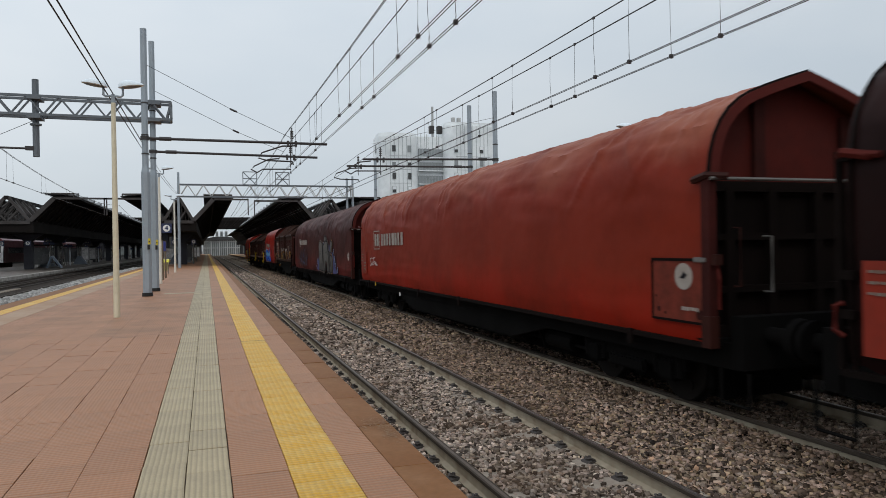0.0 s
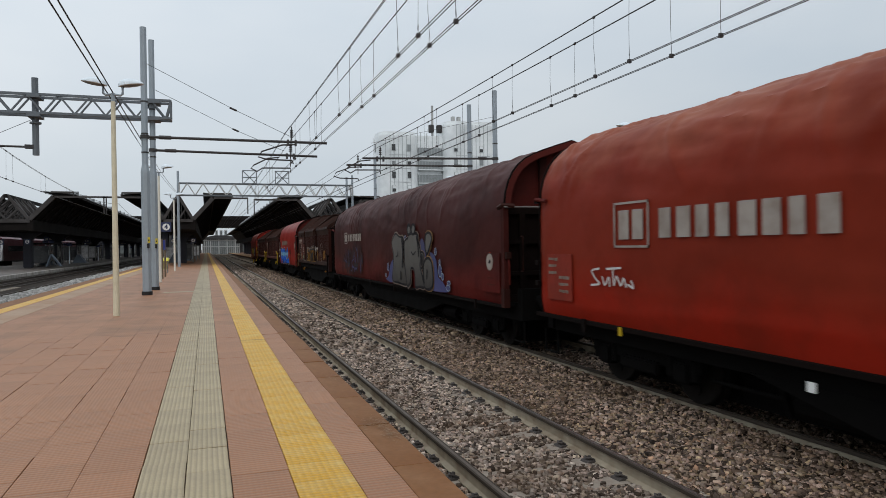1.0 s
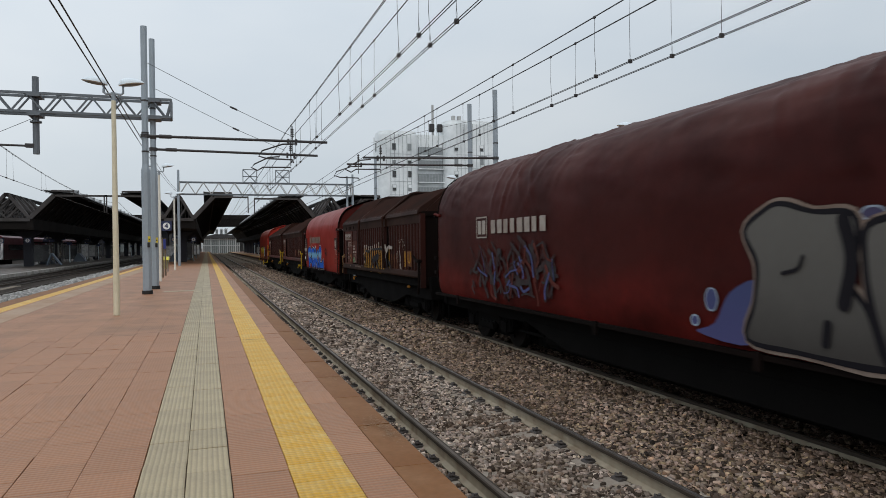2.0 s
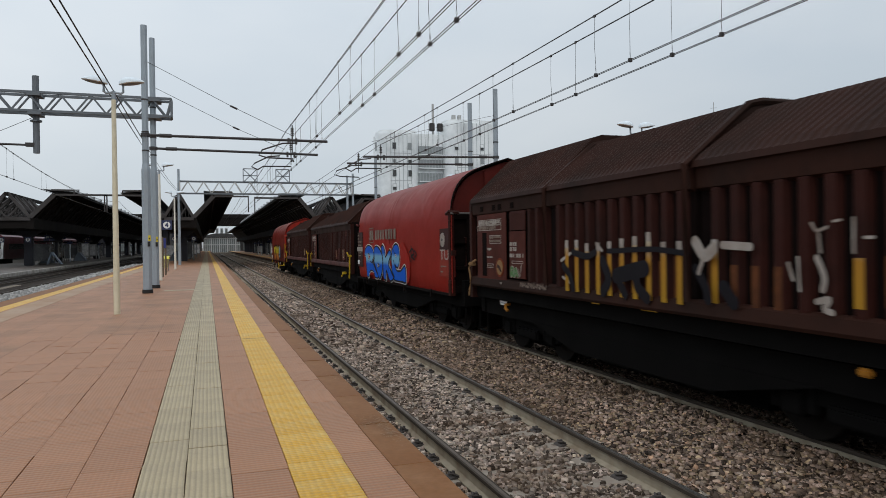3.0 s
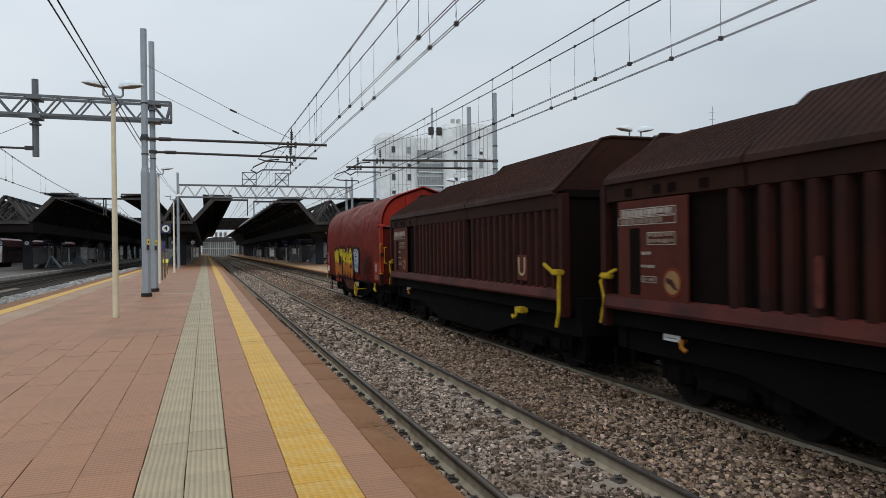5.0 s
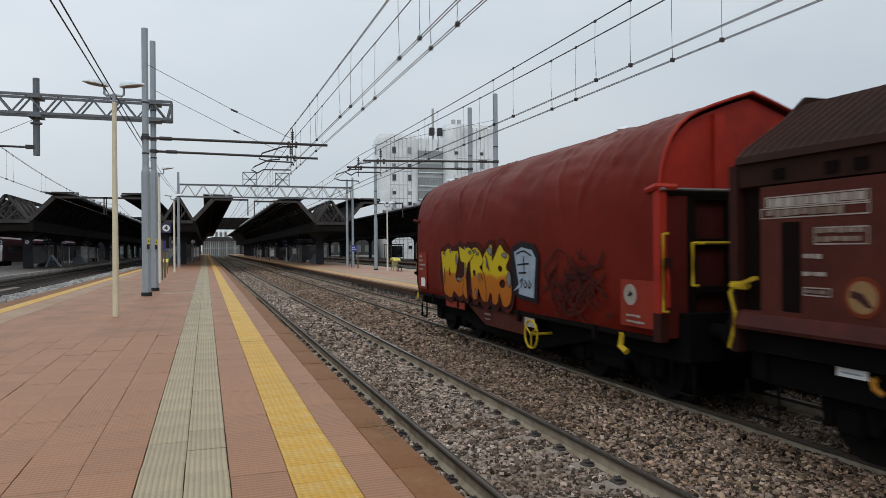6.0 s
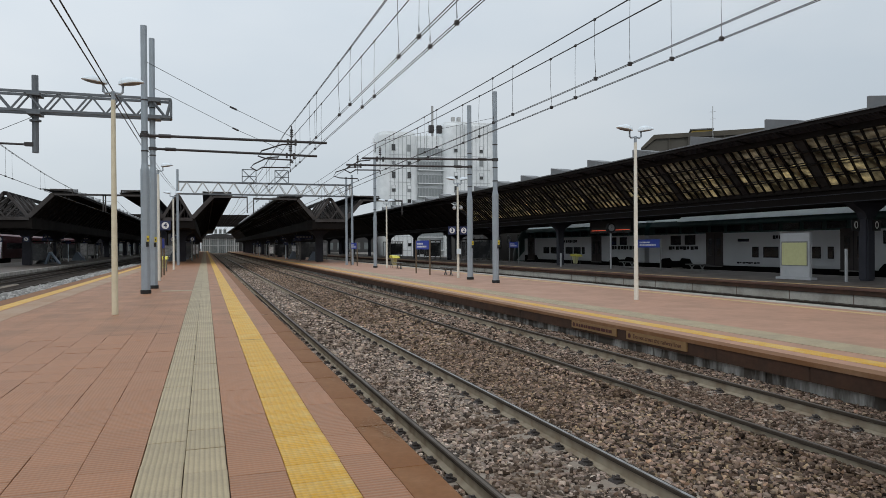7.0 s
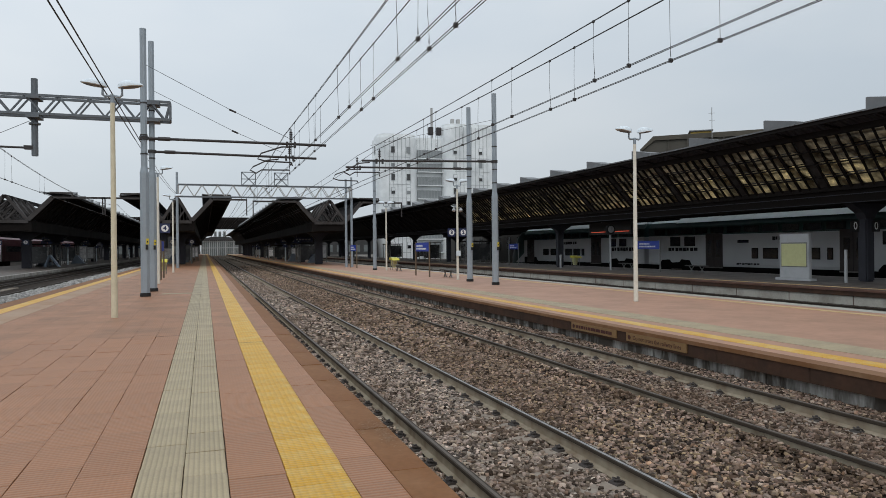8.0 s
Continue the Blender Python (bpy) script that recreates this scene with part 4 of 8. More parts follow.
NEAR, SECOND, LEFT_LINE = "near track", "second track", "tracks across the platform"
catenary(2.97, 6.0, 0.24, 4.66, (-22, 27.6, 66.6, 110, 160), ((46, 1.2), (36, 1.2), (25.7, 1.2), (20.8, 1.2), (16.05, 1.25), (10.82, 1.12), (5.7, 1.1)), NEAR, 0.04)
catenary(3.28, 5.89, 0.20, 4.66, (-22, 28.0, 66.6, 110, 160), ((48, 1.2), (38, 1.2), (26.8, 1.2), (21.88, 1.23), (15.0, 1.15), (10.13, 1.19), (5.2, 1.1)), NEAR, 0.02)
catenary(6.80, 5.92, 0.22, 4.66, (-20, 32, 70, 112, 160), ((44, 1.2), (26.8, 1.2), (21.65, 1.23), (15.95, 1.15), (11.17, 1.09), (6.6, 1.1)), SECOND, 0.02)
catenary(7.28, 5.96, 0.30, 4.66, (-20, 30.2, 70, 112, 160), ((46, 1.2), (24.0, 1.2), (19.36, 1.27), (13.8, 1.05), (9.6, 1.16), (5.0, 1.1)), SECOND, 0.02)
catenary(-7.75, 5.95, 0.72, 4.58, (-20, 29.2, 72, 112), ((34.0, 1.1), (40.4, 1.1), (47.0, 1.1)), LEFT_LINE, 0.02)
for x in (-2.19, -2.06):
    wire("feeder_wire", sagging(x, -14, 26.0, 5.35, 5.35, 0.0), 0.014, "dark feeder wire along the platform")
    wire("feeder_wire", sagging(x, 26.0, 66.6, 5.35, 6.5, 0.3), 0.01, "dark feeder wire along the platform")
wire("stay_wire", [(-1.95, 26.07, 8.05), (1.0, 26.07, 6.57), (3.05, 26.07, 5.64)], 0.009, "thin stay wire from mast to arm")
wire("stay_wire", [(-1.90, 29.2, 7.83), (1.2, 29.2, 6.33), (3.1, 29.2, 5.55)], 0.009, "thin stay wire from mast to arm")
wire("stay_wire", [(12.95, 30.2, 7.6), (7.0, 30.2, 6.15)], 0.008, "thin stay wire from mast to arm")
wire("stay_wire", [(-5.95, 29.2, 6.47), (-8.9, 29.2, 4.98)], 0.01, "thin stay wire from drop post")
for x, y, z, s in ((1.0, 26.07, 6.57, 1), (1.2, 29.2, 6.33, 1)):
    solid("stay_insulator", tube((x - 0.12, y, z + 0.05), (x + 0.12, y, z - 0.05), 0.035, n=8), M["arm"], "small dark insulator in a stay wire", "insulator")


def lattice_beam(t, x0, x1, y, zb, zt, depth, bay, mat, r):
    """A box girder of two lattice planes."""
    for dy in (-depth / 2, depth / 2):
        for z in (zb, zt):
            part("chord", bar((x0, dy, z), (x1, dy, z), r * 2, r * 2), M["truss"], t)
        x, up = x0, True
        while x < x1 - 0.01:
            xn = min(x + bay / 2, x1)
            part("brace", bar((x, dy, zb if up else zt), (xn, dy, zt if up else zb), r * 1.3, r * 1.3), mat, t)
            x, up = xn, not up
    for x in (x0, x1):
        for z in (zb, zt):
            part("tie", bar((x, -depth / 2, z), (x, depth / 2, z), r * 1.5, r * 1.5), mat, t)
        for dy in (-depth / 2, depth / 2):
            part("end_post", bar((x, dy, zb), (x, dy, zt), r * 1.5, r * 1.5), mat, t)


g = thing("signal_gantry", "dark steel lattice gantry spanning the tracks", "gantry", at=(0, 29.2, 0))
lattice_beam(g, -24.5, -1.22, 29.2, 6.64, 7.32, 0.6, 1.05, M["truss"], 0.045)
for z in (6.55, 7.2):
    part("saddle", box(-2.15, -1.6, -0.36, 0.36, z, z + 0.14), M["truss"], g)
d = thing("drop_post", "dark steel drop post hung from the gantry", "drop post", at=(-5.9, 29.2, 0))
part("post", tube((0, 0, 5.12), (0, 0, 7.98), 0.115, n=10), M["truss"], d, smooth=True)
for z in (6.5, 7.2):
    part("clamp", box(-0.22, 0.22, -0.38, 0.38, z, z + 0.1), M["truss"], d)
part("collar", tube((0, 0, 6.28), (0, 0, 6.34), 0.2, n=10), M["truss"], d)
part("arm", tube((-0.1, 0, 5.42), (-3.4, 0, 5.46), 0.04, n=8), M["arm"], d)
part("arm_bracket", box(-0.35, 0, -0.1, 0.1, 5.36, 5.5), M["arm"], d)

g = thing("signal_gantry", "pale galvanised lattice gantry over the far tracks", "gantry", at=(0, 66.65, 0))
lattice_beam(g, -2.2, 13.4, 66.65, 6.42, 7.50, 0.8, 1.35, M["pale_truss"], 0.045)
for x, top, z0 in ((-2.3, 8.6, 0), (12.95, 8.3, FAR_Z), (13.5, 8.5, FAR_Z)):
    part("post", tube((x, 0, z0), (x, 0, top), 0.13, n=10, r2=0.10), M["mast"], g, smooth=True)
for x in (3.9, 6.85):
    f = thing("section_frame", "dark cross-braced square frame on the gantry", "frame", "gantry frames", at=(x, 66.65, 7.5))
    w, h = 0.62, 1.25
    for a, b in (((-w, 0.06), (w, 0.06)), ((-w, h), (w, h)), ((-w, 0), (-w, h)), ((w, 0), (w, h)), ((-w, 0), (w, h)), ((w, 0), (-w, h)), ((-w, 0.62), (w, 0.62))):
        part("member", bar((a[0], 0, a[1]), (b[0], 0, b[1]), 0.07, 0.07), M["truss"], f)


# ---- the goods train ----
TRACK2, SPEED = 6.87, 14.7
WAGONS, WHEELSETS = [], []


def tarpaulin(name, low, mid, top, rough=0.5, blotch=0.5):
    """Tarpaulin cloth: cleaner hem, dusty flank, streaks of grime; the pale ridge is part dust, part sky reflection put
    into the colour.
    """
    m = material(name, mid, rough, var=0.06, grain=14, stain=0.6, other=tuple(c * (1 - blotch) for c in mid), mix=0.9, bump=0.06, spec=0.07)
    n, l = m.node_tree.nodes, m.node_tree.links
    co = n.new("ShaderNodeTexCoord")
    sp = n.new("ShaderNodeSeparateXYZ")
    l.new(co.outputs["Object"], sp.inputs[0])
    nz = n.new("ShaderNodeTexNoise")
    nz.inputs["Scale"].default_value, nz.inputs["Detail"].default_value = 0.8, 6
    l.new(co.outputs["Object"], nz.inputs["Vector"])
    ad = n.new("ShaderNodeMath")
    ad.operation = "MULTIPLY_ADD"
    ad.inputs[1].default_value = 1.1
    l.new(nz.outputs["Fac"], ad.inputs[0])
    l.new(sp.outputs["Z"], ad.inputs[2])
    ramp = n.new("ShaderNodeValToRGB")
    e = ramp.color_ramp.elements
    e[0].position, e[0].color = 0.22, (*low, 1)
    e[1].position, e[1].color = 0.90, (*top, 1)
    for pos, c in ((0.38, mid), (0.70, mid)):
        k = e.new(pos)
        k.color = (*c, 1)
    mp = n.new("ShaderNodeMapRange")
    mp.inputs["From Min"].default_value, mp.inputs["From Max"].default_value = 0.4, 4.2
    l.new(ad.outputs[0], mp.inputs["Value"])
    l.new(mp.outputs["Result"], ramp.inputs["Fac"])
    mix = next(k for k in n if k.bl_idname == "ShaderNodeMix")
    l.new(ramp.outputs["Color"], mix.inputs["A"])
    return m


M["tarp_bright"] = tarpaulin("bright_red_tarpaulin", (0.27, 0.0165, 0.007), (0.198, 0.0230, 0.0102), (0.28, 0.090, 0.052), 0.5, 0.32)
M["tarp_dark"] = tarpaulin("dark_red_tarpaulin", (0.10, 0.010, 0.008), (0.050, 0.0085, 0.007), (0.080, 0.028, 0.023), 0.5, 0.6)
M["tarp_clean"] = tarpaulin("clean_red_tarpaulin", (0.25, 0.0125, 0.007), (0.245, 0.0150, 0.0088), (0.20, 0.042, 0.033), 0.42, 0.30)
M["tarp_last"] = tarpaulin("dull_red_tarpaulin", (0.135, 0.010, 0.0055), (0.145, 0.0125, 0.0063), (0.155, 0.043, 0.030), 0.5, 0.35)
M["end_red"] = material("grimy_red_end_wall", (0.080, 0.012, 0.009), 0.6, var=0.15, grain=6, stain=0.9, other=(0.05, 0.012, 0.010), mix=0.9, spec=0.06)
M["fascia_red"] = material("dull_red_hood_fascia", (0.082, 0.015, 0.012), 0.6, var=0.15, grain=8, stain=1.2, other=(0.07, 0.016, 0.013), mix=0.9, spec=0.06)
# end_dim and end_dark carry the shade of the recessed wagon ends as colour
M["end_dim"] = material("dark_red_end_panel", (0.050, 0.011, 0.009), 0.65, var=0.2, grain=6, stain=0.9, other=(0.016, 0.007, 0.006), mix=1.0, spec=0.06)
M["end_bright"] = material("bright_red_end_wall", (0.32, 0.026, 0.016), 0.5, var=0.1, grain=6, stain=0.9, other=(0.10, 0.014, 0.010), mix=0.8, spec=0.1)
M["end_dark"] = material("near_black_end_wall", (0.0055, 0.0035, 0.003), 0.8, var=0.25, grain=6, stain=0.9, other=(0.009, 0.005, 0.004), mix=0.9, spec=0.06)
M["brown_steel"] = material("brown_wagon_steel", (0.036, 0.0112, 0.0084), 0.55, var=0.18, grain=7, stain=0.8, other=(0.019, 0.0095, 0.008), mix=0.9, bump=0.12, spec=0.07)
M["brown_roof"] = material("dark_brown_roof_steel", (0.033, 0.0140, 0.0100), 0.55, var=0.2, grain=7, stain=0.8, other=(0.018, 0.012, 0.010), mix=0.9, bump=0.12, spec=0.05)
# red sill darkened in blotches, for the weak light low on the wagons
M["sill_red"] = material("dark_red_sill", (0.080, 0.017, 0.013), 0.55, var=0.2, grain=9, stain=1.2, other=(0.022, 0.011, 0.010), mix=1.0, spec=0.2)
M["panel_red"] = material("red_oxide_data_panel", (0.080, 0.022, 0.016), 0.55, var=0.15, grain=9, stain=2.0, other=(0.05, 0.016, 0.012), mix=0.8, spec=0.06)
M["panel_bright"] = material("bright_red_data_panel", (0.24, 0.030, 0.018), 0.5, var=0.1, grain=9, stain=2.0, other=(0.15, 0.03, 0.02), mix=0.8, spec=0.08)
M["panel_rusty"] = material("rust_streaked_red_panel", (0.170, 0.032, 0.020), 0.55, var=0.2, grain=9, stain=2.2, other=(0.060, 0.018, 0.012), mix=1.0, spec=0.08)
M["panel_dim"] = material("dull_brown_panel", (0.050, 0.0145, 0.011), 0.55, var=0.15, grain=9, stain=1.6, other=(0.03, 0.011, 0.009), mix=0.8, spec=0.06)
M["tag_green"] = material("green_spray_tag", (0.10, 0.20, 0.085), 0.6, var=0.15, grain=14, stain=4, bump=0, spec=0.08)
M["panel_black"] = material("black_data_panel", (0.045, 0.020, 0.018), 0.6, var=0.2, spec=0.08)
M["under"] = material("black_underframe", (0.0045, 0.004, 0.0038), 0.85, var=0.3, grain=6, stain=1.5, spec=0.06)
# near black: the shade in grooves and pockets is put into the colour
M["recess"] = material("shaded_wall_recess", (0.008, 0.005, 0.0045), 0.8, var=0.25, grain=6, stain=0.8, spec=0.03)
M["dial_ring"] = material("orange_red_dial_ring", (0.15, 0.030, 0.012), 0.6, var=0.15, grain=14, stain=4, bump=0, spec=0.08)
M["dial_orange"] = material("orange_hook_paint", (0.34, 0.14, 0.02), 0.5, var=0.15, grain=14, stain=4, spec=0.08)
M["dial_tan"] = material("faded_tan_dial", (0.26, 0.15, 0.07), 0.6, var=0.15, grain=14, stain=4, bump=0, spec=0.08)
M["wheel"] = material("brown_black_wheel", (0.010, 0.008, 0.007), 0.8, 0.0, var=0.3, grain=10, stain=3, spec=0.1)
M["pale_paint"] = material("grimy_white_marking", (0.36, 0.32, 0.285), 0.6, var=0.15, grain=12, stain=3.0, other=(0.18, 0.13, 0.105), mix=0.8, bump=0, spec=0.08)
M["grey_paint"] = material("faded_grey_marking", (0.22, 0.17, 0.14), 0.6, var=0.12, grain=12, stain=2.0, other=(0.12, 0.08, 0.06), mix=0.8, bump=0, spec=0.08)
M["white_paint"] = material("white_spray_paint", (0.62, 0.60, 0.57), 0.5, var=0.06, bump=0, spec=0.08)
M["black_paint"] = material("black_spray_paint", (0.012, 0.011, 0.014), 0.5, var=0.2, bump=0, spec=0.08)
M["yellow_paint"] = material("yellow_lever_paint", (0.50, 0.34, 0.02), 0.5, var=0.15, grain=15, stain=6, other=(0.2, 0.13, 0.02), mix=0.7, bump=0.05, spec=0.08)
M["patch_red"] = material("faded_red_touch_up_paint", (0.105, 0.030, 0.024), 0.6, var=0.2, grain=9, stain=3, other=(0.05, 0.018, 0.014), mix=0.9, bump=0, spec=0.06)
M["cream_paint"] = material("cream_stencil_paint", (0.46, 0.37, 0.22), 0.6, var=0.12, grain=12, stain=3, mix=0.4, bump=0, spec=0.08)
M["handrail"] = material("grey_handrail_steel", (0.16, 0.15, 0.14), 0.5, 0.3, var=0.15)


def blend_paint(name, stops, z0, z1, wobble=0.1, rough=0.5):
    """Spray paint that fades between colours with height."""
    m = material(name, stops[0][1], rough, var=0.05, grain=10, stain=2.5, mix=0.0, bump=0, spec=0.08)
    n, l = m.node_tree.nodes, m.node_tree.links
    co = n.new("ShaderNodeTexCoord")
    sp = n.new("ShaderNodeSeparateXYZ")
    l.new(co.outputs["Object"], sp.inputs[0])
    nz = n.new("ShaderNodeTexNoise")
    nz.inputs["Scale"].default_value, nz.inputs["Detail"].default_value = 2.2, 3
    l.new(co.outputs["Object"], nz.inputs["Vector"])
    ad = n.new("ShaderNodeMath")
    ad.operation, ad.inputs[1].default_value = "MULTIPLY_ADD", wobble
    l.new(nz.outputs["Fac"], ad.inputs[0])
    l.new(sp.outputs["Z"], ad.inputs[2])
    mp = n.new("ShaderNodeMapRange")
    mp.inputs["From Min"].default_value, mp.inputs["From Max"].default_value = z0 + wobble / 2, z1 + wobble / 2
    l.new(ad.outputs[0], mp.inputs["Value"])
    ramp = n.new("ShaderNodeValToRGB")
    e = ramp.color_ramp.elements
    e[0].position, e[0].color = stops[0][0], (*stops[0][1], 1)
    e[1].position, e[1].color = stops[-1][0], (*stops[-1][1], 1)
    for pos, c in stops[1:-1]:
        k = e.new(pos)
        k.color = (*c, 1)
    l.new(mp.outputs["Result"], ramp.inputs["Fac"])
    mix = next(k for k in n if k.bl_idname == "ShaderNodeMix")
    l.new(ramp.outputs["Color"], mix.inputs["A"])
    return m


BLUE, SKYBLUE = (0.003, 0.095, 0.52), (0.17, 0.38, 0.55)
M["graffiti_blue"] = blend_paint("blue_graffiti_paint", [(0.0, BLUE), (0.38, BLUE), (0.5, SKYBLUE), (0.62, SKYBLUE), (0.72, BLUE), (1.0, (0.012, 0.10, 0.55))], 0.45, 1.65, 0.05)
M["graffiti_red"] = material("fresh_red_spray", (0.29, 0.013, 0.008), 0.5, var=0.08, grain=8, stain=2, mix=0.5, bump=0, spec=0.08)
M["graffiti_yellow"] = blend_paint("yellow_orange_graffiti_paint", [(0.0, (0.36, 0.10, 0.012)), (0.44, (0.40, 0.13, 0.012)), (0.50, (0.52, 0.38, 0.012)), (1.0, (0.50, 0.40, 0.014))], 0.4, 1.7, 0.28)
M["graffiti_grey"] = material("grey_graffiti_fill", (0.17, 0.17, 0.18), 0.5, var=0.06, grain=8, stain=2, mix=0.3, bump=0, spec=0.08)
M["graffiti_silver"] = blend_paint("silver_graffiti_paint", [(0.0, (0.055, 0.050, 0.046)), (0.45, (0.10, 0.094, 0.086)), (1.0, (0.125, 0.118, 0.108))], 0.5, 1.9, 0.3)
M["graffiti_lilac"] = blend_paint("lilac_graffiti_paint", [(0.0, (0.07, 0.07, 0.17)), (0.5, (0.055, 0.066, 0.15)), (1.0, (0.06, 0.052, 0.10))], 0.45, 1.9, 0.4)
M["graffiti_rust"] = material("rusty_orange_spray", (0.12, 0.042, 0.016), 0.6, var=0.3, grain=6, stain=4.0, other=(0.05, 0.02, 0.012), mix=0.9, bump=0, spec=0.08)
M["graffiti_old"] = material("washed_out_dark_spray", (0.045, 0.040, 0.042), 0.6, var=0.3, grain=4, stain=3.0, other=(0.05, 0.014, 0.012), mix=1.0, bump=0, spec=0.05)
M["graffiti_soot"] = material("worn_black_spray", (0.030, 0.012, 0.010), 0.6, var=0.3, grain=5, stain=3.5, other=(0.10, 0.016, 0.011), mix=1.0, bump=0, spec=0.05)
M["graffiti_ice"] = material("pale_blue_graffiti_fill", (0.30, 0.36, 0.43), 0.5, var=0.1, grain=8, stain=3, other=(0.18, 0.2, 0.26), mix=0.6, bump=0, spec=0.08)
M["graffiti_orange"] = blend_paint("brown_yellow_graffiti_paint", [(0.0, (0.36, 0.20, 0.02)), (0.6, (0.38, 0.18, 0.025)), (0.85, (0.45, 0.40, 0.30)), (1.0, (0.5, 0.46, 0.40))], 0.75, 1.75, 0.2)

# side view of a wagon: first across from s to smaller s, then up
SIDE = -1.46


def facing(s, z, out=0.0):
    """Pose of lettering on the platform side of a wagon."""
    return Matrix(((0, 0, -1, SIDE - out), (-1, 0, 0, s), (0, 1, 0, z), (0, 0, 0, 1)))


def smooth_line(pts, n=6):
    out = []
    P = [Vector(p) for p in pts]
    P = [2 * P[0] - P[1]] + P + [2 * P[-1] - P[-2]]
    for i in range(1, len(P) - 2):
        for k in range(n):
            u = k / n
            a, b, c, d = P[i - 1:i + 3]
            out.append(0.5 * (2 * b + (c - a) * u + (2 * a - 5 * b + 4 * c - d) * u * u + (3 * b - a - 3 * c + d) * u ** 3))
    return out + [P[-2]]


def spray(name, strokes, mat, parent, out, grow=0.0, label="", clamp=None, kind=""):
    """Broad painted strokes (points as s, z and a width) that lie on the wagon's side."""
    if name in ("graffiti_line", "graffiti_outline", "old_graffiti") and 2 <= len(strokes) <= 20 and not kind:
        obs = [spray(name, [q], mat, parent, out + 0.0004 * k, grow, label, clamp) for k, q in enumerate(strokes)]
        return obs[0]                                   # few strokes: each one a part
    bm = bmesh.new()
    for k, (w, pts) in enumerate(strokes):
        line = smooth_line(pts) if len(pts) > 2 else [Vector(p) for p in pts]
        x = SIDE - out - 0.0004 * k
        r = w / 2 + grow
        left, right = [], []
        for i, p in enumerate(line):
            d = (line[min(i + 1, len(line) - 1)] - line[max(i - 1, 0)]).normalized()
            q = Vector((-d.y, d.x)) * r
            left.append(p + q)
            right.append(p - q)
        d0, d1 = (line[0] - line[1]).normalized(), (line[-1] - line[-2]).normalized()
        cap1 = [line[-1] + d1 * r * math.sin(a) + (right[-1] - line[-1]) * -math.cos(a) for a in (0.6, 1.05, 1.57, 2.1, 2.54)]
        cap0 = [line[0] + d0 * r * math.sin(a) + (right[0] - line[0]) * math.cos(a) for a in (0.6, 1.05, 1.57, 2.1, 2.54)]

        def vert(p):
            z = p.y if clamp is None else max(p.y, clamp)
            return bm.verts.new((x, p.x, z))
        L, R = [vert(p) for p in left], [vert(p) for p in right]
        for i in range(len(L) - 1):
            bm.faces.new((L[i], L[i + 1], R[i + 1], R[i]))
        bm.faces.new([L[-1], *[vert(p) for p in cap1], R[-1]])
        bm.faces.new([R[0], *[vert(p) for p in cap0], L[0]])
    return part(name, bm, mat, parent, label, kind=kind)


def closed_line(pts, n=4):
    """A smooth closed line through points."""
    P = [Vector(p) for p in pts]
    out = []
    for i in range(len(P)):
        a, b, c, d = P[i - 1], P[i], P[(i + 1) % len(P)], P[(i + 2) % len(P)]
        for k in range(n):
            u = k / n
            out.append(0.5 * (2 * b + (c - a) * u + (2 * a - 5 * b + 4 * c - d) * u * u + (3 * b - a - 3 * c + d) * u ** 3))
    return out


def painted(name, outline, mat, parent, out, holes=(), label=""):
    """A filled painted shape on the wagon's side, with holes."""
    loops = [closed_line(q) for q in (outline, *holes)]
    bm = bmesh.new()
    vs = [bm.verts.new((SIDE - out, p.x, p.y)) for q in loops for p in q]
    for tri in tessellate_polygon([[(p.x, p.y, 0) for p in q] for q in loops]):
        try:
            bm.faces.new([vs[i] for i in tri])
        except ValueError:
            pass
    return part(name, bm, mat, parent, label)


def rimmed(name, outlines, w, mat, parent, out, label=""):
    """A sprayed line of width w along closed outlines."""
    bm = bmesh.new()
    for outline in outlines:
        q = closed_line(outline)
        n = len(q)
        L, R = [], []
        for i in range(n):
            d = (q[(i + 1) % n] - q[i - 1]).normalized()
            e = Vector((-d.y, d.x)) * w / 2 * (0.85 + 0.3 * noise.noise((q[i].x * 3, q[i].y * 3, 1.0)))
            L.append(bm.verts.new((SIDE - out, q[i].x + e.x, q[i].y + e.y)))
            R.append(bm.verts.new((SIDE - out, q[i].x - e.x, q[i].y - e.y)))
        for i in range(n):
            j = (i + 1) % n
            bm.faces.new((L[i], L[j], R[j], R[i]))
    return part(name, bm, mat, parent, label)


def plate(name, s0, s1, z0, z1, mat, parent, out=0.01, label="", thick=0.012):
    return part(name, box(SIDE - out - thick, SIDE - out, min(s0, s1), max(s0, s1), z0, z1), mat, parent, label)


def text_bars(parent, s, z, rows, mat, height=0.07, gap=0.05, out=0.03, seed=1):
    """Unreadable stencilled lines as short bars; s is the end further down the train."""
    rng = random.Random(seed)
    for length in rows:
        at = s
        while at > s - length + 0.03:
            w = min(rng.uniform(0.03, 0.12), at - (s - length))
            part("stencil_bar", box(SIDE - out - 0.003, SIDE - out, at - w, at, z - height * rng.uniform(0.6, 0.85), z), mat, parent)
            at -= w + 0.018
        z -= height + gap


PROFILE = [(-1.40, 0.38), (-1.45, 0.62), (-1.46, 1.0), (-1.46, 1.5), (-1.46, 2.0), (-1.45, 2.3), (-1.42, 2.55), (-1.36, 2.76), (-1.27, 2.94), (-1.15, 3.09), (-1.0, 3.21), (-0.85, 3.29), (-0.62, 3.38), (-0.3, 3.49), (0, 3.585)]


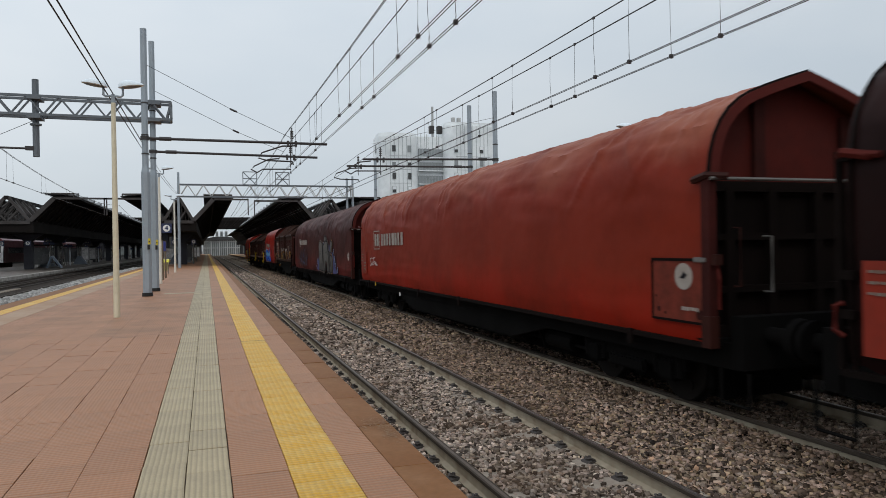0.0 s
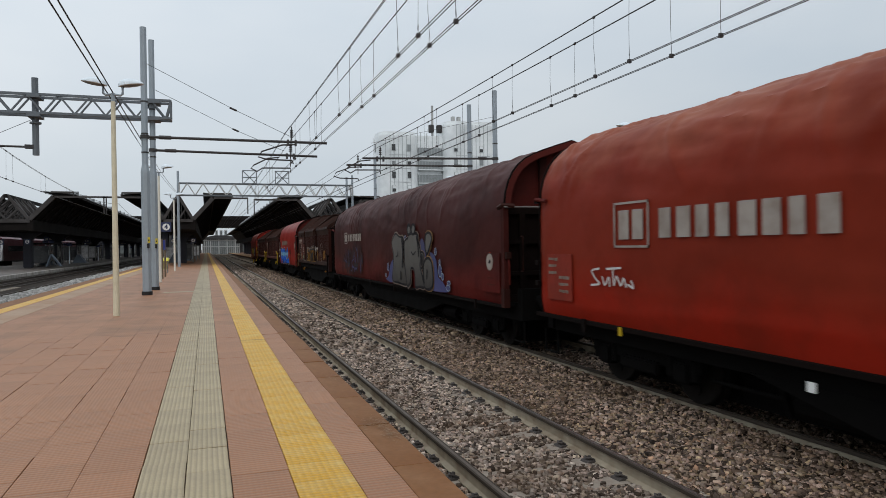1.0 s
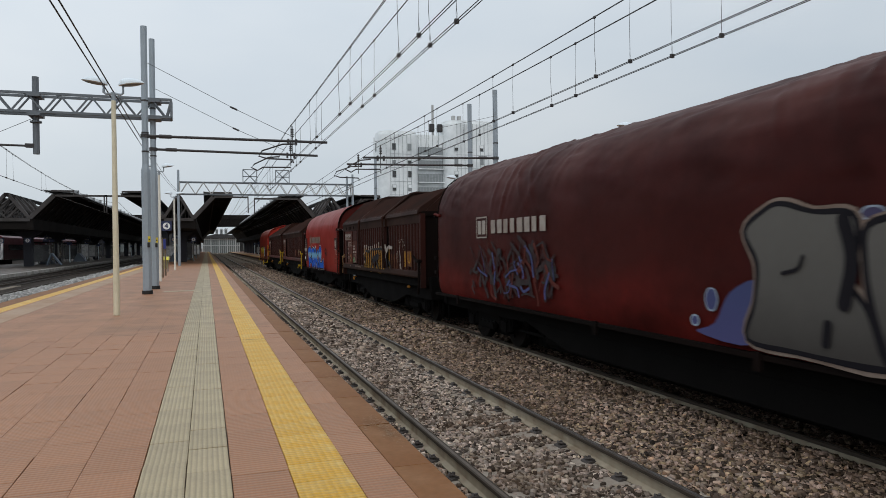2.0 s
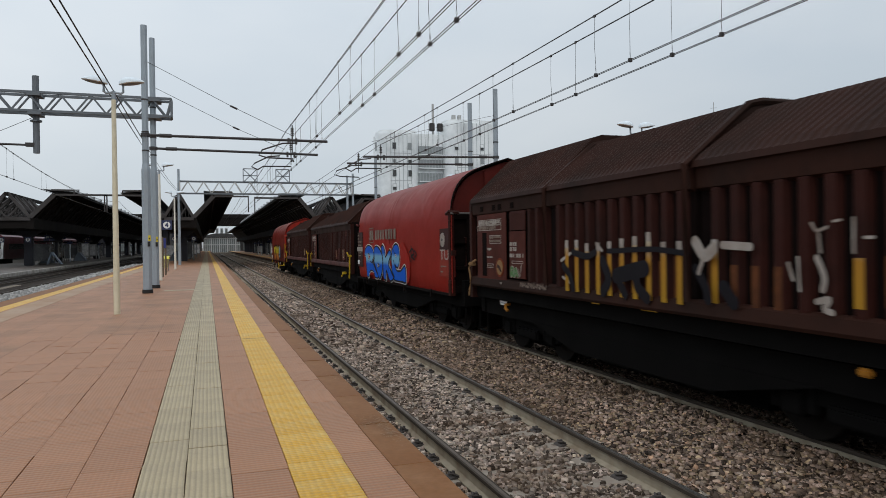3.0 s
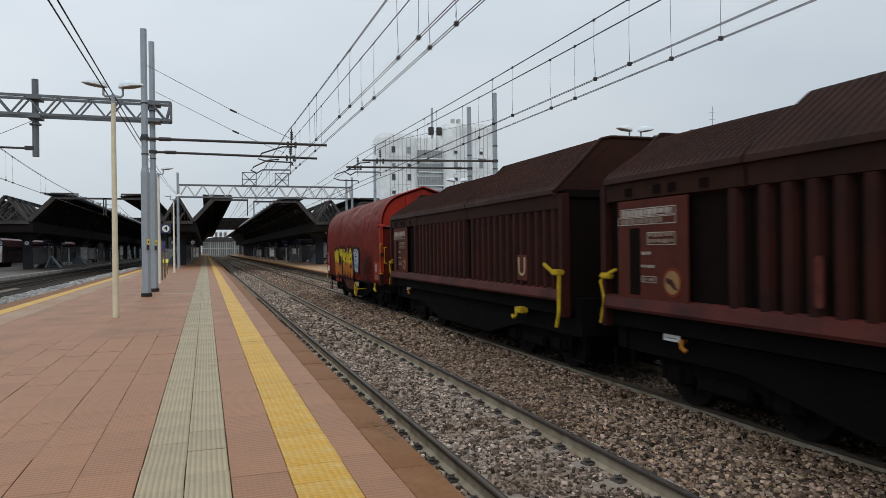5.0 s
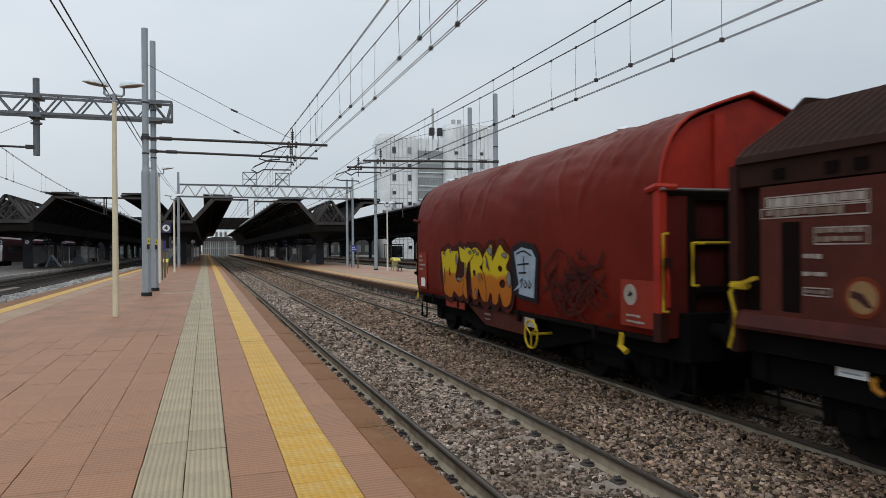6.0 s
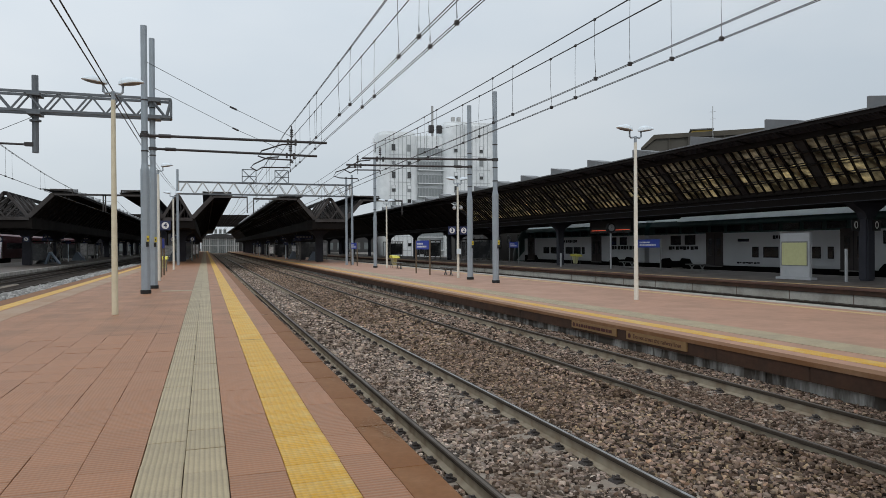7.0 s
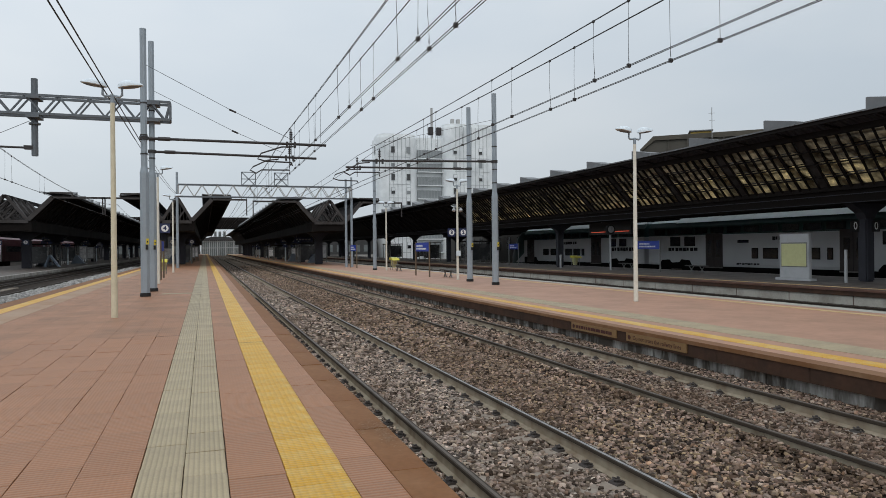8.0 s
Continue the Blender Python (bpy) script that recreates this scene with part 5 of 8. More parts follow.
def bogie(t, s, label=""):
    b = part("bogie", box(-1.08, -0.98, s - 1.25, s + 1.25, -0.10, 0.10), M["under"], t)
    me = b.data
    bm = bmesh.new()
    bm.from_mesh(me)
    box(0.98, 1.08, s - 1.25, s + 1.25, -0.10, 0.10, bm)
    box(-1.0, 1.0, s - 0.2, s + 0.2, -0.12, 0.08, bm)
    # solid infill between the wheels, added to block light from the far side
    box(-0.64, 0.64, s - 1.45, s + 1.45, -0.44, 0.10, bm)
    for q in (-1, 1):
        for e in (-1.42, -0.42, 0.42, 1.42):
            box(q * 0.76 - 0.06, q * 0.76 + 0.06, s + e - 0.05, s + e + 0.05, -0.30, 0.02, bm)
        box(q * 1.10 - 0.05, q * 1.10 + 0.05, s - 0.45, s + 0.45, -0.24, -0.06, bm, 0.03)
    for q in (-1, 1):
        for e in (-0.9, 0.9):
            box(q * 1.03 - 0.1, q * 1.03 + 0.1, s + e - 0.16, s + e + 0.16, -0.26, 0.02, bm, 0.03)
            for d in (-0.24, 0.24):
                tube((q * 1.05, s + e + d, -0.2), (q * 1.05, s + e + d, 0.06), 0.07, bm, 8)
    bm.to_mesh(me)
    bm.free()
    for e in (-0.9, 0.9):
        bm = tube((-1.0, 0, 0), (1.0, 0, 0), 0.08, n=10)
        for q in (-1, 1):
            tube((q * 0.70, 0, 0), (q * 0.72, 0, 0), 0.49, bm, 28)
            tube((q * 0.72, 0, 0), (q * 0.83, 0, 0), 0.46, bm, 28, r2=0.455)
            for k in range(3):
                a = 2 * math.pi * k / 3
                tube((q * 0.83, 0.27 * math.cos(a), 0.27 * math.sin(a)), (q * 0.85, 0.27 * math.cos(a), 0.27 * math.sin(a)), 0.07, bm, 8)
        w = part("wheelset", bm, M["wheel"], b, "dark worn steel wheelset")
        w.location = (0, s + e, -0.09)
        WHEELSETS.append((w, s + e))
    return b


def buffers(t, s, way):
    """Buffers, hook and hose at one end; way is the outward direction along s."""
    for q in (-0.875, 0.875):
        bm = tube((q, s - way * 0.62, 0.50), (q, s - way * 0.12, 0.50), 0.10, n=12)
        tube((q, s - way * 0.12, 0.50), (q, s - way * 0.03, 0.50), 0.235, bm, 16, r2=0.22)
        part("buffer", bm, M["under"], t, smooth=True)
    part("coupling", bar((0, s - way * 0.6, 0.45), (0, s - way * 0.02, 0.40), 0.12, 0.14), M["under"], t)
    part("brake_hose", pipe([(0.3, s - way * 0.6, 0.4), (0.3, s - way * 0.3, 0.2), (0.2, s - way * 0.05, 0.12), (0.1, s - way * 0.02, 0.3)], 0.03), M["under"], t)


def running_gear(t, lo, hi, short):
    a, b = lo + 0.62, hi - 0.62
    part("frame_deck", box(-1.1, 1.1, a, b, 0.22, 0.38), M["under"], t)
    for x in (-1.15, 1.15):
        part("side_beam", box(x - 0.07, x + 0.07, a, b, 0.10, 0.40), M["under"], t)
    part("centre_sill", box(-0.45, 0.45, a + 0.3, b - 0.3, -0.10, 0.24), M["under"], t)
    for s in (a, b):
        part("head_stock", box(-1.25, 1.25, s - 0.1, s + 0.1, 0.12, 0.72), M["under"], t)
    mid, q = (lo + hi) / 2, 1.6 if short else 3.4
    # box added below the floor to keep far-side light out
    part("light_block", box(-0.62, 0.62, lo + 4.2, hi - 4.2, -0.46, -0.08, None, 0.03), M["under"], t)
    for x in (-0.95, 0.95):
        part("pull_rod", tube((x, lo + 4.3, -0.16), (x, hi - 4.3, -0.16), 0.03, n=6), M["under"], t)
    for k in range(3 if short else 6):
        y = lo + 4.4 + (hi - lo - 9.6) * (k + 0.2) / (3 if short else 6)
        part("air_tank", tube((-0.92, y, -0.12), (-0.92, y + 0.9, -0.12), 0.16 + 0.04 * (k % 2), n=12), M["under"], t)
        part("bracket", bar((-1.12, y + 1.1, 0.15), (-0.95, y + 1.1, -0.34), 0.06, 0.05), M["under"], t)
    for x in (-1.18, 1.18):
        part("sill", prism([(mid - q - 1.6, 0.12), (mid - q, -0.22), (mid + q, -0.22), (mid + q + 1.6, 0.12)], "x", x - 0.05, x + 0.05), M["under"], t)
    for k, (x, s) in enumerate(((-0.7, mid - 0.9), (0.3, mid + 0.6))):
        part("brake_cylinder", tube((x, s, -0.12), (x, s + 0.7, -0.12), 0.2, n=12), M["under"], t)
    off = 2.5 if short else 3.0
    bogie(t, lo + off)
    bogie(t, hi - off)
    buffers(t, lo, -1)
    buffers(t, hi, 1)
    for s in (lo + 0.66, hi - 0.66):
        for x in (-1.25, 1.25):
            part("step", pipe([(x, s - 0.22, 0.1), (x, s - 0.22, -0.28), (x, s + 0.22, -0.28), (x, s + 0.22, 0.1)], 0.022), M["under"], t)


def end_wall(t, s, way, upper, short):
    """Recessed end of a tarpaulin wagon: red gable, ribs, dark door frame, handrails. way is outward."""
    inset = s - way * (0.10 if short else 0.30)
    y0, y1 = sorted((inset, inset - way * 0.06))
    gable = [(x * 0.97, z - 0.05) for x, z in PROFILE if z > 2.2]
    gable = gable + [(-x, z) for x, z in gable[-2::-1]]
    part("gable", prism(gable, "y", y0, y1), upper, t)
    bright = upper is M["end_bright"]
    # lower end darkened in its colour, for the shade of the cavity
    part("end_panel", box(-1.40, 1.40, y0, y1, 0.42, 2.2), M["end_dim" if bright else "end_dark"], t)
    if bright:
        part("end_panel", box(-1.42, -1.08, *sorted((inset + way * 0.02, inset + way * 0.11)), 0.40, 2.2), M["end_red"], t, "grimy red side plate of the end wall")
    for x, top in ((-0.52, 3.28), (0.86, 3.12)):
        part("gable_rib", bar((x, inset + way * 0.03, 2.2), (x, inset + way * 0.03, top), 0.16, 0.08), M["end_dim"] if not short else upper, t)
    outer = [(x * 1.005, z + 0.01) for x, z in PROFILE if z > 2.2]
    outer = outer + [(-x, z) for x, z in outer[-2::-1]]
    inner = [(x * 0.93, 1.9 + (z - 1.9) * 0.93) for x, z in outer]
    if not short:
        part("end_fascia", prism(outer + inner[::-1], "y", *sorted((s - way * 0.04, s + way * 0.02))), M["fascia_red"], t)
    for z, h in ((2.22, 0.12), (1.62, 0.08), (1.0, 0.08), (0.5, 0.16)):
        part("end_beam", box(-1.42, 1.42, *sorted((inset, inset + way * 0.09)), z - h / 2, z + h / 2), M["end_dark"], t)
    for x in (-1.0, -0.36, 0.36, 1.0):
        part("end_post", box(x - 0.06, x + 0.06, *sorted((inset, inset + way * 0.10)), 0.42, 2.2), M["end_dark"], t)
    part("locking_bar", tube((-1.5, s + way * 0.06, 2.28), (1.5, s + way * 0.06, 2.28), 0.020), M["handrail"], t)
    for x in (-1.46, 1.46):
        part("corner_post", box(x - 0.05, x + 0.05, *sorted((s - way * 0.1, s + way * 0.04)), 0.40, 2.34), upper if bright else M["end_dim"], t)
        part("corner_foot", box(x - 0.06, x + 0.06, *sorted((s - way * 0.1, s + way * 0.05)), 0.36, 0.72), M["brown_steel"], t)
        part("lock_lever", pipe([(x * 0.98, s + way * 0.06, 1.35), (x * 0.98, s + way * 0.10, 1.15), (x * 0.97, s + way * 0.08, 0.80)], 0.022), upper, t)
        part("latch_block", box(x * 0.99 - 0.05, x * 0.99 + 0.05, *sorted((s + way * 0.04, s + way * 0.12)), 1.30, 1.42), M["brown_steel"], t)
        part("corner_lock", pipe([(x * 1.02, s - way * 0.25, 2.28), (x * 1.04, s, 2.32), (x * 0.9, s + way * 0.12, 2.30)], 0.045), upper if bright else M["brown_steel"], t)
    if bright:
        return
    part("handrail", pipe([(-0.72, s + way * 0.02, 1.62), (-0.72, s + way * 0.14, 1.62), (-0.72, s + way * 0.14, 0.98), (-0.72, s + way * 0.02, 0.98)], 0.016), M["handrail"], t)
    part("handrail", pipe([(-1.15, s + way * 0.02, 1.72), (-1.15, s + way * 0.12, 1.72), (-1.15, s + way * 0.12, 1.05), (-1.15, s + way * 0.02, 1.05)], 0.014), M["brown_steel"], t)


def finer(profile, step):
    """The same outline with points no further apart than step."""
    out = [profile[0]]
    for (x0, z0), (x1, z1) in zip(profile, profile[1:]):
        n = max(1, round(math.hypot(x1 - x0, z1 - z0) / step))
        out += [(x0 + (x1 - x0) * k / n, z0 + (z1 - z0) * k / n) for k in range(1, n + 1)]
    return out


def tarp_wagon(lo, hi, tarp, label, slack, seed, upper="end_red", tail=0.52):
    """A bogie wagon under a sliding tarpaulin hood stretched over bows."""
    t = thing("freight_wagon", label, "freight wagon", "goods train", at=(TRACK2, 0, 0))
    short = hi - lo < 15
    a, b = lo + 0.78, hi - tail
    near_side = finer([(p.x, p.y) for p in smooth_line(PROFILE, 3)], 0.06)
    prof = near_side + [(-x, z) for x, z in PROFILE[-2::-1]]
    n = max(2, round((b - a) / 0.06))
    rng = random.Random(int(seed * 10))
    creases = [(rng.uniform(a, b), rng.uniform(0.1, 0.9) * (1 if rng.random() < 0.7 else -1), rng.uniform(1.9, 2.7), rng.uniform(0.3, 0.7)) for k in range(int((b - a) * 1.6))]
    bm = bmesh.new()
    rings = []

    def on_hood(s, x, z, full=True):
        """A point of the hood: slack cloth with long creases near the shoulder, drawn in at the rear."""
        edge = min(s - a, b - s)
        tuck = 0.055 * math.exp(-(b - s) / 0.16)
        d = 0.0
        if full:
            up = max(0.0, min(1.0, (z - 2.0) / 0.7))
            arc = z + 1.46 - abs(x)
            n1 = noise.noise((s * 0.45 + seed, arc * 0.9 + 0.2 * s, 0.2))
            n2 = noise.noise((s * 0.62 + seed * 2, arc * 2.3 - 0.30 * s, 3.1))
            n3 = noise.noise((s * 1.5 + seed, arc * 4.2 + 0.55 * s, 7.7))
            n4 = noise.noise((s * 0.22 + seed, z * 3.4, 11.3))
            n5 = noise.noise((s * 4.5 + 1.5 * z, arc * 6.0, 5.5))
            low = max(0.0, min(1.0, (1.25 - z) / 0.5))
            fold = (0.25 + 0.45 * up) * n1 + (0.12 + 0.95 * up) * (0.22 - 1.7 * abs(n2)) + (0.10 + 0.5 * up) * (0.2 - 1.3 * abs(n3)) + 0.55 * low * (0.2 - 1.2 * abs(n4)) + 0.05 * n5
            d = slack * fold * min(1, edge / 0.3)
            for s0, lean, foot, rise in creases if z > 1.9 else ():     # sharp creases that sweep down from the ridge
                if abs(s - s0) < 1.6 and z > foot:
                    off = (s - s0 - lean * max(0.0, 3.45 - z) ** 1.5) / 0.055
                    d += slack * rise * math.exp(-off * off) * min(1.0, (z - foot) / 0.4) * min(1, edge / 0.3)
            d -= slack * 0.16 * up * abs(math.sin(math.pi * (s - a) / 1.55)) ** 0.7 * min(1, edge / 0.5)
            d += 0.25 * slack * max(0.0, 1 - (z - 0.38) / 0.3) * math.sin(s * 2.1 + seed)
        c = Vector((x, z - 1.9))
        c = c.normalized() * d + c
        return (c.x * (1 - tuck), s, (c.y + 1.9) - tuck * max(0, z - 1.2) * 0.9)
    for i in range(n + 1):
        s = a + (b - a) * i / n
        rings.append([bm.verts.new(on_hood(s, x, z, x <= 0)) for x, z in prof])
    for r, q in zip(rings, rings[1:]):
        for i in range(len(r) - 1):
            bm.faces.new((r[i], r[i + 1], q[i + 1], q[i]))
    bm.faces.new(rings[-1][::-1])
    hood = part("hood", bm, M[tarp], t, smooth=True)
    coarse = PROFILE + [(-x, z) for x, z in PROFILE[-2::-1]]
    for s in (a + 0.02, b - 0.10):                     # steel rims round the openings
        pts = [Vector(on_hood(s, x * 1.012, z + 0.012, False)) for x, z in coarse]
        part("hood_rim", pipe(pts, 0.024 if s < a + 1 else 0.016, None, 6), M["end_bright" if upper == "end_bright" and s < a + 1 else "end_dark"], t, smooth=True)
    for z in (0.9, 1.25, 2.3):                         # catches of the rear rim
        part("rim_catch", box(SIDE - 0.05, SIDE + 0.01, b - 0.16, b - 0.05, z - 0.04, z + 0.04), M["end_dark"], t)
    part("rear_lock", pipe([(SIDE - 0.02, b - 0.42, 2.28), (SIDE - 0.05, b - 0.12, 2.33), (SIDE + 0.12, b + 0.04, 2.30)], 0.035), M["end_red"], t)
    part("hem_rail", box(-1.47, -1.40, a, b, 0.34, 0.40), M["end_dark"], t)
    part("hem_rail", box(1.40, 1.47, a, b, 0.34, 0.40), M["end_dark"], t)
    part("floor", box(-1.38, 1.38, a + 0.1, b - 0.1, 0.36, 0.44), M["under"], t)
    end_wall(t, a, -1, M[upper], short)
    running_gear(t, lo, hi, short)
    for s in (a + 1.6, (a + b) / 2 - 1.2, (a + b) / 2 + 2.0, b - 1.6):
        part("hem_buckle", box(-1.49, -1.45, s - 0.05, s + 0.05, 0.22, 0.42), M["end_dark"], t)
    WAGONS.append(t)
    return t


POCKETS = (0.50, 1.12, 1.42, 2.0)


def sliding_roof_wagon(lo, hi, label, seed, ridges=(3.16, 3.26, 3.38), shares=(0.333, 0.667), arched=True, lever="yellow_paint", rear="yellow_paint", sill="brown_roof"):
    """A bogie wagon with ribbed steel walls, a plain band under the eaves and corrugated telescopic roof sections."""
    t = thing("freight_wagon", label, "freight wagon", "goods train", at=(TRACK2, 0, 0))
    a, b = lo + 0.85, hi - 0.55
    cut = [a] + [a + (b - a) * f for f in shares] + [b]
    part("floor", box(-1.36, 1.36, a, b, 0.44, 0.80), M["under"], t)
    for q in (-1, 1):
        part("lower_sill", prism([(q * 1.36, 0.66), (q * 1.49, 0.68), (q * 1.51, 0.72), (q * 1.49, 0.85), (q * 1.43, 0.88), (q * 1.36, 0.88)], "y", a - 0.02, b + 0.02), M[sill], t)
    for k in range(3):
        s0, s1 = cut[k] + 0.02, cut[k + 1] - 0.02
        ridge = ridges[k]
        grow = 0.05 if arched and k == 1 else 0.0
        # wall behind the ribs, coloured as if in their shade
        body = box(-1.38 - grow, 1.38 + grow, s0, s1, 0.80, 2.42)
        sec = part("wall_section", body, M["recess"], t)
        for q in (-1, 1):
            x = q * (1.44 + grow)
            part("eave_band", prism([(x - q * 0.08, 2.14), (x + q * 0.015, 2.18), (x + q * 0.03, 2.46), (x - q * 0.08, 2.46)], "y", s0, s1), M["brown_roof"], sec)
        s = s0 + 0.12
        while s < s1 - 0.1:
            if not (k == 2 and s > s1 - 2.55):
                part("wall_rib", prism([(-1.37 - grow, s - 0.02), (-1.455 - grow, s + 0.015), (-1.465 - grow, s + 0.03), (-1.465 - grow, s + 0.12), (-1.455 - grow, s + 0.135), (-1.37 - grow, s + 0.17)], "z", 0.86, 2.17), M["brown_steel"], sec)
            s += 0.305
        roof = bmesh.new()
        rows = []
        m = max(4, round((s1 - s0) / 0.03))
        for i in range(m + 1):
            s = s0 + (s1 - s0) * i / m
            w = 0.020 * (1, 0.6, -1, -0.6)[i % 4]
            rows.append([roof.verts.new((x, s, z + w * h)) for x, z, h in ((-1.52 - grow, 2.42, 0), (-1.50 - grow, 2.50, 0.2), (-1.42 - grow, 2.58, 1), (-0.62, ridge - 0.05, 1), (-0.45, ridge, 1), (0.45, ridge, 1), (0.62, ridge - 0.05, 1), (1.42 + grow, 2.58, 1), (1.52 + grow, 2.42, 0))])
        for r, q in zip(rows, rows[1:]):
            for i in range(len(r) - 1):
                roof.faces.new((r[i], r[i + 1], q[i + 1], q[i]))
        roof.faces.new(rows[0])
        roof.faces.new(rows[-1][::-1])
        part("roof_section", roof, M["brown_roof"], t)
        if arched and k == 1 or not arched and k == 0:
            for s in (s0, s1) if arched else (s0,):
                arch = [(-1.52 - grow, s, 0.86 if arched else 2.4), (-1.54 - grow, s, 2.46), (-0.64, s, ridge - 0.04), (-0.45, s, ridge), (0.45, s, ridge), (0.64, s, ridge - 0.04), (1.54 + grow, s, 2.46), (1.52 + grow, s, 0.86 if arched else 2.4)]
                part("section_arch", pipe(arch, 0.045 if arched else 0.03, n=6), M["brown_roof"], t)
    for s, way in ((a, -1), (b, 1)):
        y0, y1 = sorted((s, s + way * 0.05))
        part("end_panel", box(-1.36, 1.36, y0, y1, 0.5, 2.42), M["end_dark"], t)
        part("end_gable", prism([(-1.36, 2.42), (1.36, 2.42), (0.5, 3.22), (-0.5, 3.22)], "y", y0, y1), M["brown_roof"], t)
        for x in (-1.40, -0.5, 0.5, 1.40):
            part("end_post", box(x - 0.07, x + 0.07, *sorted((s, s + way * 0.12)), 0.42, 2.42), M["brown_steel"] if abs(x) > 1 else M["end_dark"], t)
        part("end_beam", box(-1.4, 1.4, *sorted((s, s + way * 0.1)), 2.36, 2.48), M["end_dark"], t)
    running_gear(t, lo, hi, True)
    # data panel at the rear end of the wall, with a pocket painted dark, framed lines and a dial
    plate("data_panel", b - 0.33, b - 1.80, 0.86, 2.16, M["panel_red"], t, 0.0)
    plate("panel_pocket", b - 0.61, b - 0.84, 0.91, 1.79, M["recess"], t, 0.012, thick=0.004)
    for f0, f1, z0, z1 in ((0.40, 1.58, 1.94, 2.05), (0.34, 1.58, 1.83, 1.935), (1.00, 1.57, 1.565, 1.73), (0.87, 1.18, 1.08, 1.165)):
        for q0, q1, r0, r1 in ((f0, f1, z1 - 0.012, z1), (f0, f1, z0, z0 + 0.012), (f0, f0 + 0.012, z0, z1), (f1 - 0.012, f1, z0, z1)):
            plate("stencil_frame", b - q0, b - q1, r0, r1, M["pale_paint"], t, 0.014, thick=0.003)
    text_bars(t, b - 0.44, 2.03, (1.1,), M["pale_paint"], 0.10, 0.03, 0.018, seed)
    text_bars(t, b - 0.42, 1.915, (0.9,), M["grey_paint"], 0.085, 0.03, 0.018, seed + 1)
    text_bars(t, b - 1.03, 1.715, (0.5, 0.5), M["grey_paint"], 0.062, 0.012, 0.018, seed + 2)
    text_bars(t, b - 0.88, 1.48, (0.2,), M["pale_paint"], 0.06, 0.03, 0.018, seed + 3)
    text_bars(t, b - 0.87, 1.31, (0.28,), M["pale_paint"], 0.05, 0.03, 0.018, seed + 4)
    text_bars(t, b - 0.90, 1.14, (0.24,), M["grey_paint"], 0.045, 0.03, 0.018, seed + 5)
    disc = tube((SIDE - 0.013, b - 1.51, 1.10), (SIDE - 0.022, b - 1.51, 1.10), 0.185, n=28)
    part("brake_dial", disc, M["dial_ring"], t, "orange-red round brake dial")
    part("dial_face", tube((SIDE - 0.0225, b - 1.51, 1.10), (SIDE - 0.026, b - 1.51, 1.10), 0.145, n=28), M["dial_tan"], t)
    part("dial_mark", prism([(b - 1.40, 1.16), (b - 1.52, 1.13), (b - 1.62, 1.01), (b - 1.55, 1.02), (b - 1.46, 1.08), (b - 1.39, 1.10)], "x", SIDE - 0.030, SIDE - 0.0265), M["panel_black"], t)
    bill = plate("label_plate", b - 1.07, b - 1.39, 0.34, 0.54, M["white"], t, -0.18, "white paper waybill plate")
    for z in (0.38, 0.43, 0.48):
        plate("print_line", b - 1.12, b - 1.34, z - 0.008, z + 0.008, M["graffiti_ice"], bill, -0.166, thick=0.003)
    part("coupling_hook", pipe([(SIDE + 0.20, b - 1.46, 0.37), (SIDE + 0.10, b - 1.50, 0.37), (SIDE + 0.08, b - 1.54, 0.30), (SIDE + 0.10, b - 1.60, 0.26)], 0.03), M["dial_orange"], t, "orange-painted hook")
    for f in POCKETS:                                   # flat plates below the plain eave band, painted dark as shaded openings
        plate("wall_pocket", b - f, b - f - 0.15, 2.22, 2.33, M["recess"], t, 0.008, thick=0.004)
    # painted shunter's lever at both ends
    for s, k in ((a - 0.10, -1), (b + 0.03, 1)):
        paint = M[lever if k < 0 else rear]
        if k < 0:                                       # broad flat lever with a forked head
            rod = part("lever", pipe([(SIDE - 0.05, s, 1.17), (SIDE - 0.06, s, 1.0), (SIDE - 0.06, s + 0.02, 0.5), (SIDE - 0.06, s + 0.10, 0.26)], 0.032, n=6), paint, t, "painted release lever")
            part("lever_head", box(SIDE - 0.10, SIDE + 0.02, s - 0.05, s + 0.24, 1.10, 1.19, None, 0.02), paint, rod)
            part("lever_grip", bar((SIDE - 0.06, s + 0.2, 1.14), (SIDE - 0.06, s + 0.52, 1.27), 0.04, 0.05), paint, rod)
        else:                                           # bent thin lever at the rear
            rod = part("lever", pipe([(SIDE - 0.04, s - 0.02, 1.16), (SIDE - 0.06, s + 0.03, 1.05), (SIDE - 0.05, s - 0.03, 0.85), (SIDE - 0.06, s + 0.0, 0.60), (SIDE - 0.05, s + 0.06, 0.46)], 0.020, n=6), paint, t, "painted release lever")
            part("lever_head", box(SIDE - 0.08, SIDE + 0.02, s - 0.20, s + 0.04, 1.10, 1.18, None, 0.02), paint, rod)
            part("lever_grip", bar((SIDE - 0.05, s - 0.12, 1.16), (SIDE - 0.05, s - 0.34, 1.23), 0.03, 0.04), paint, rod)
    plain = lever == "end_dark"
    hook_at = (SIDE + 0.06, SIDE + 0.14, a + 1.40, a + 1.54, 0.34, 0.42) if plain else (SIDE - 0.05, SIDE + 0.10, a + 1.36, a + 1.66, 0.36, 0.47)
    hook = part("tow_hook", box(*hook_at, None, 0.02), M["dial_orange" if plain else "yellow_paint"], t, "yellow-painted hook")
    if not plain:
        part("hook_tip", pipe([(SIDE - 0.03, a + 1.58, 0.38), (SIDE - 0.04, a + 1.62, 0.29), (SIDE - 0.04, a + 1.72, 0.26), (SIDE - 0.04, a + 1.76, 0.31)], 0.03), M["yellow_paint"], hook)
    WAGONS.append(t)
    return t


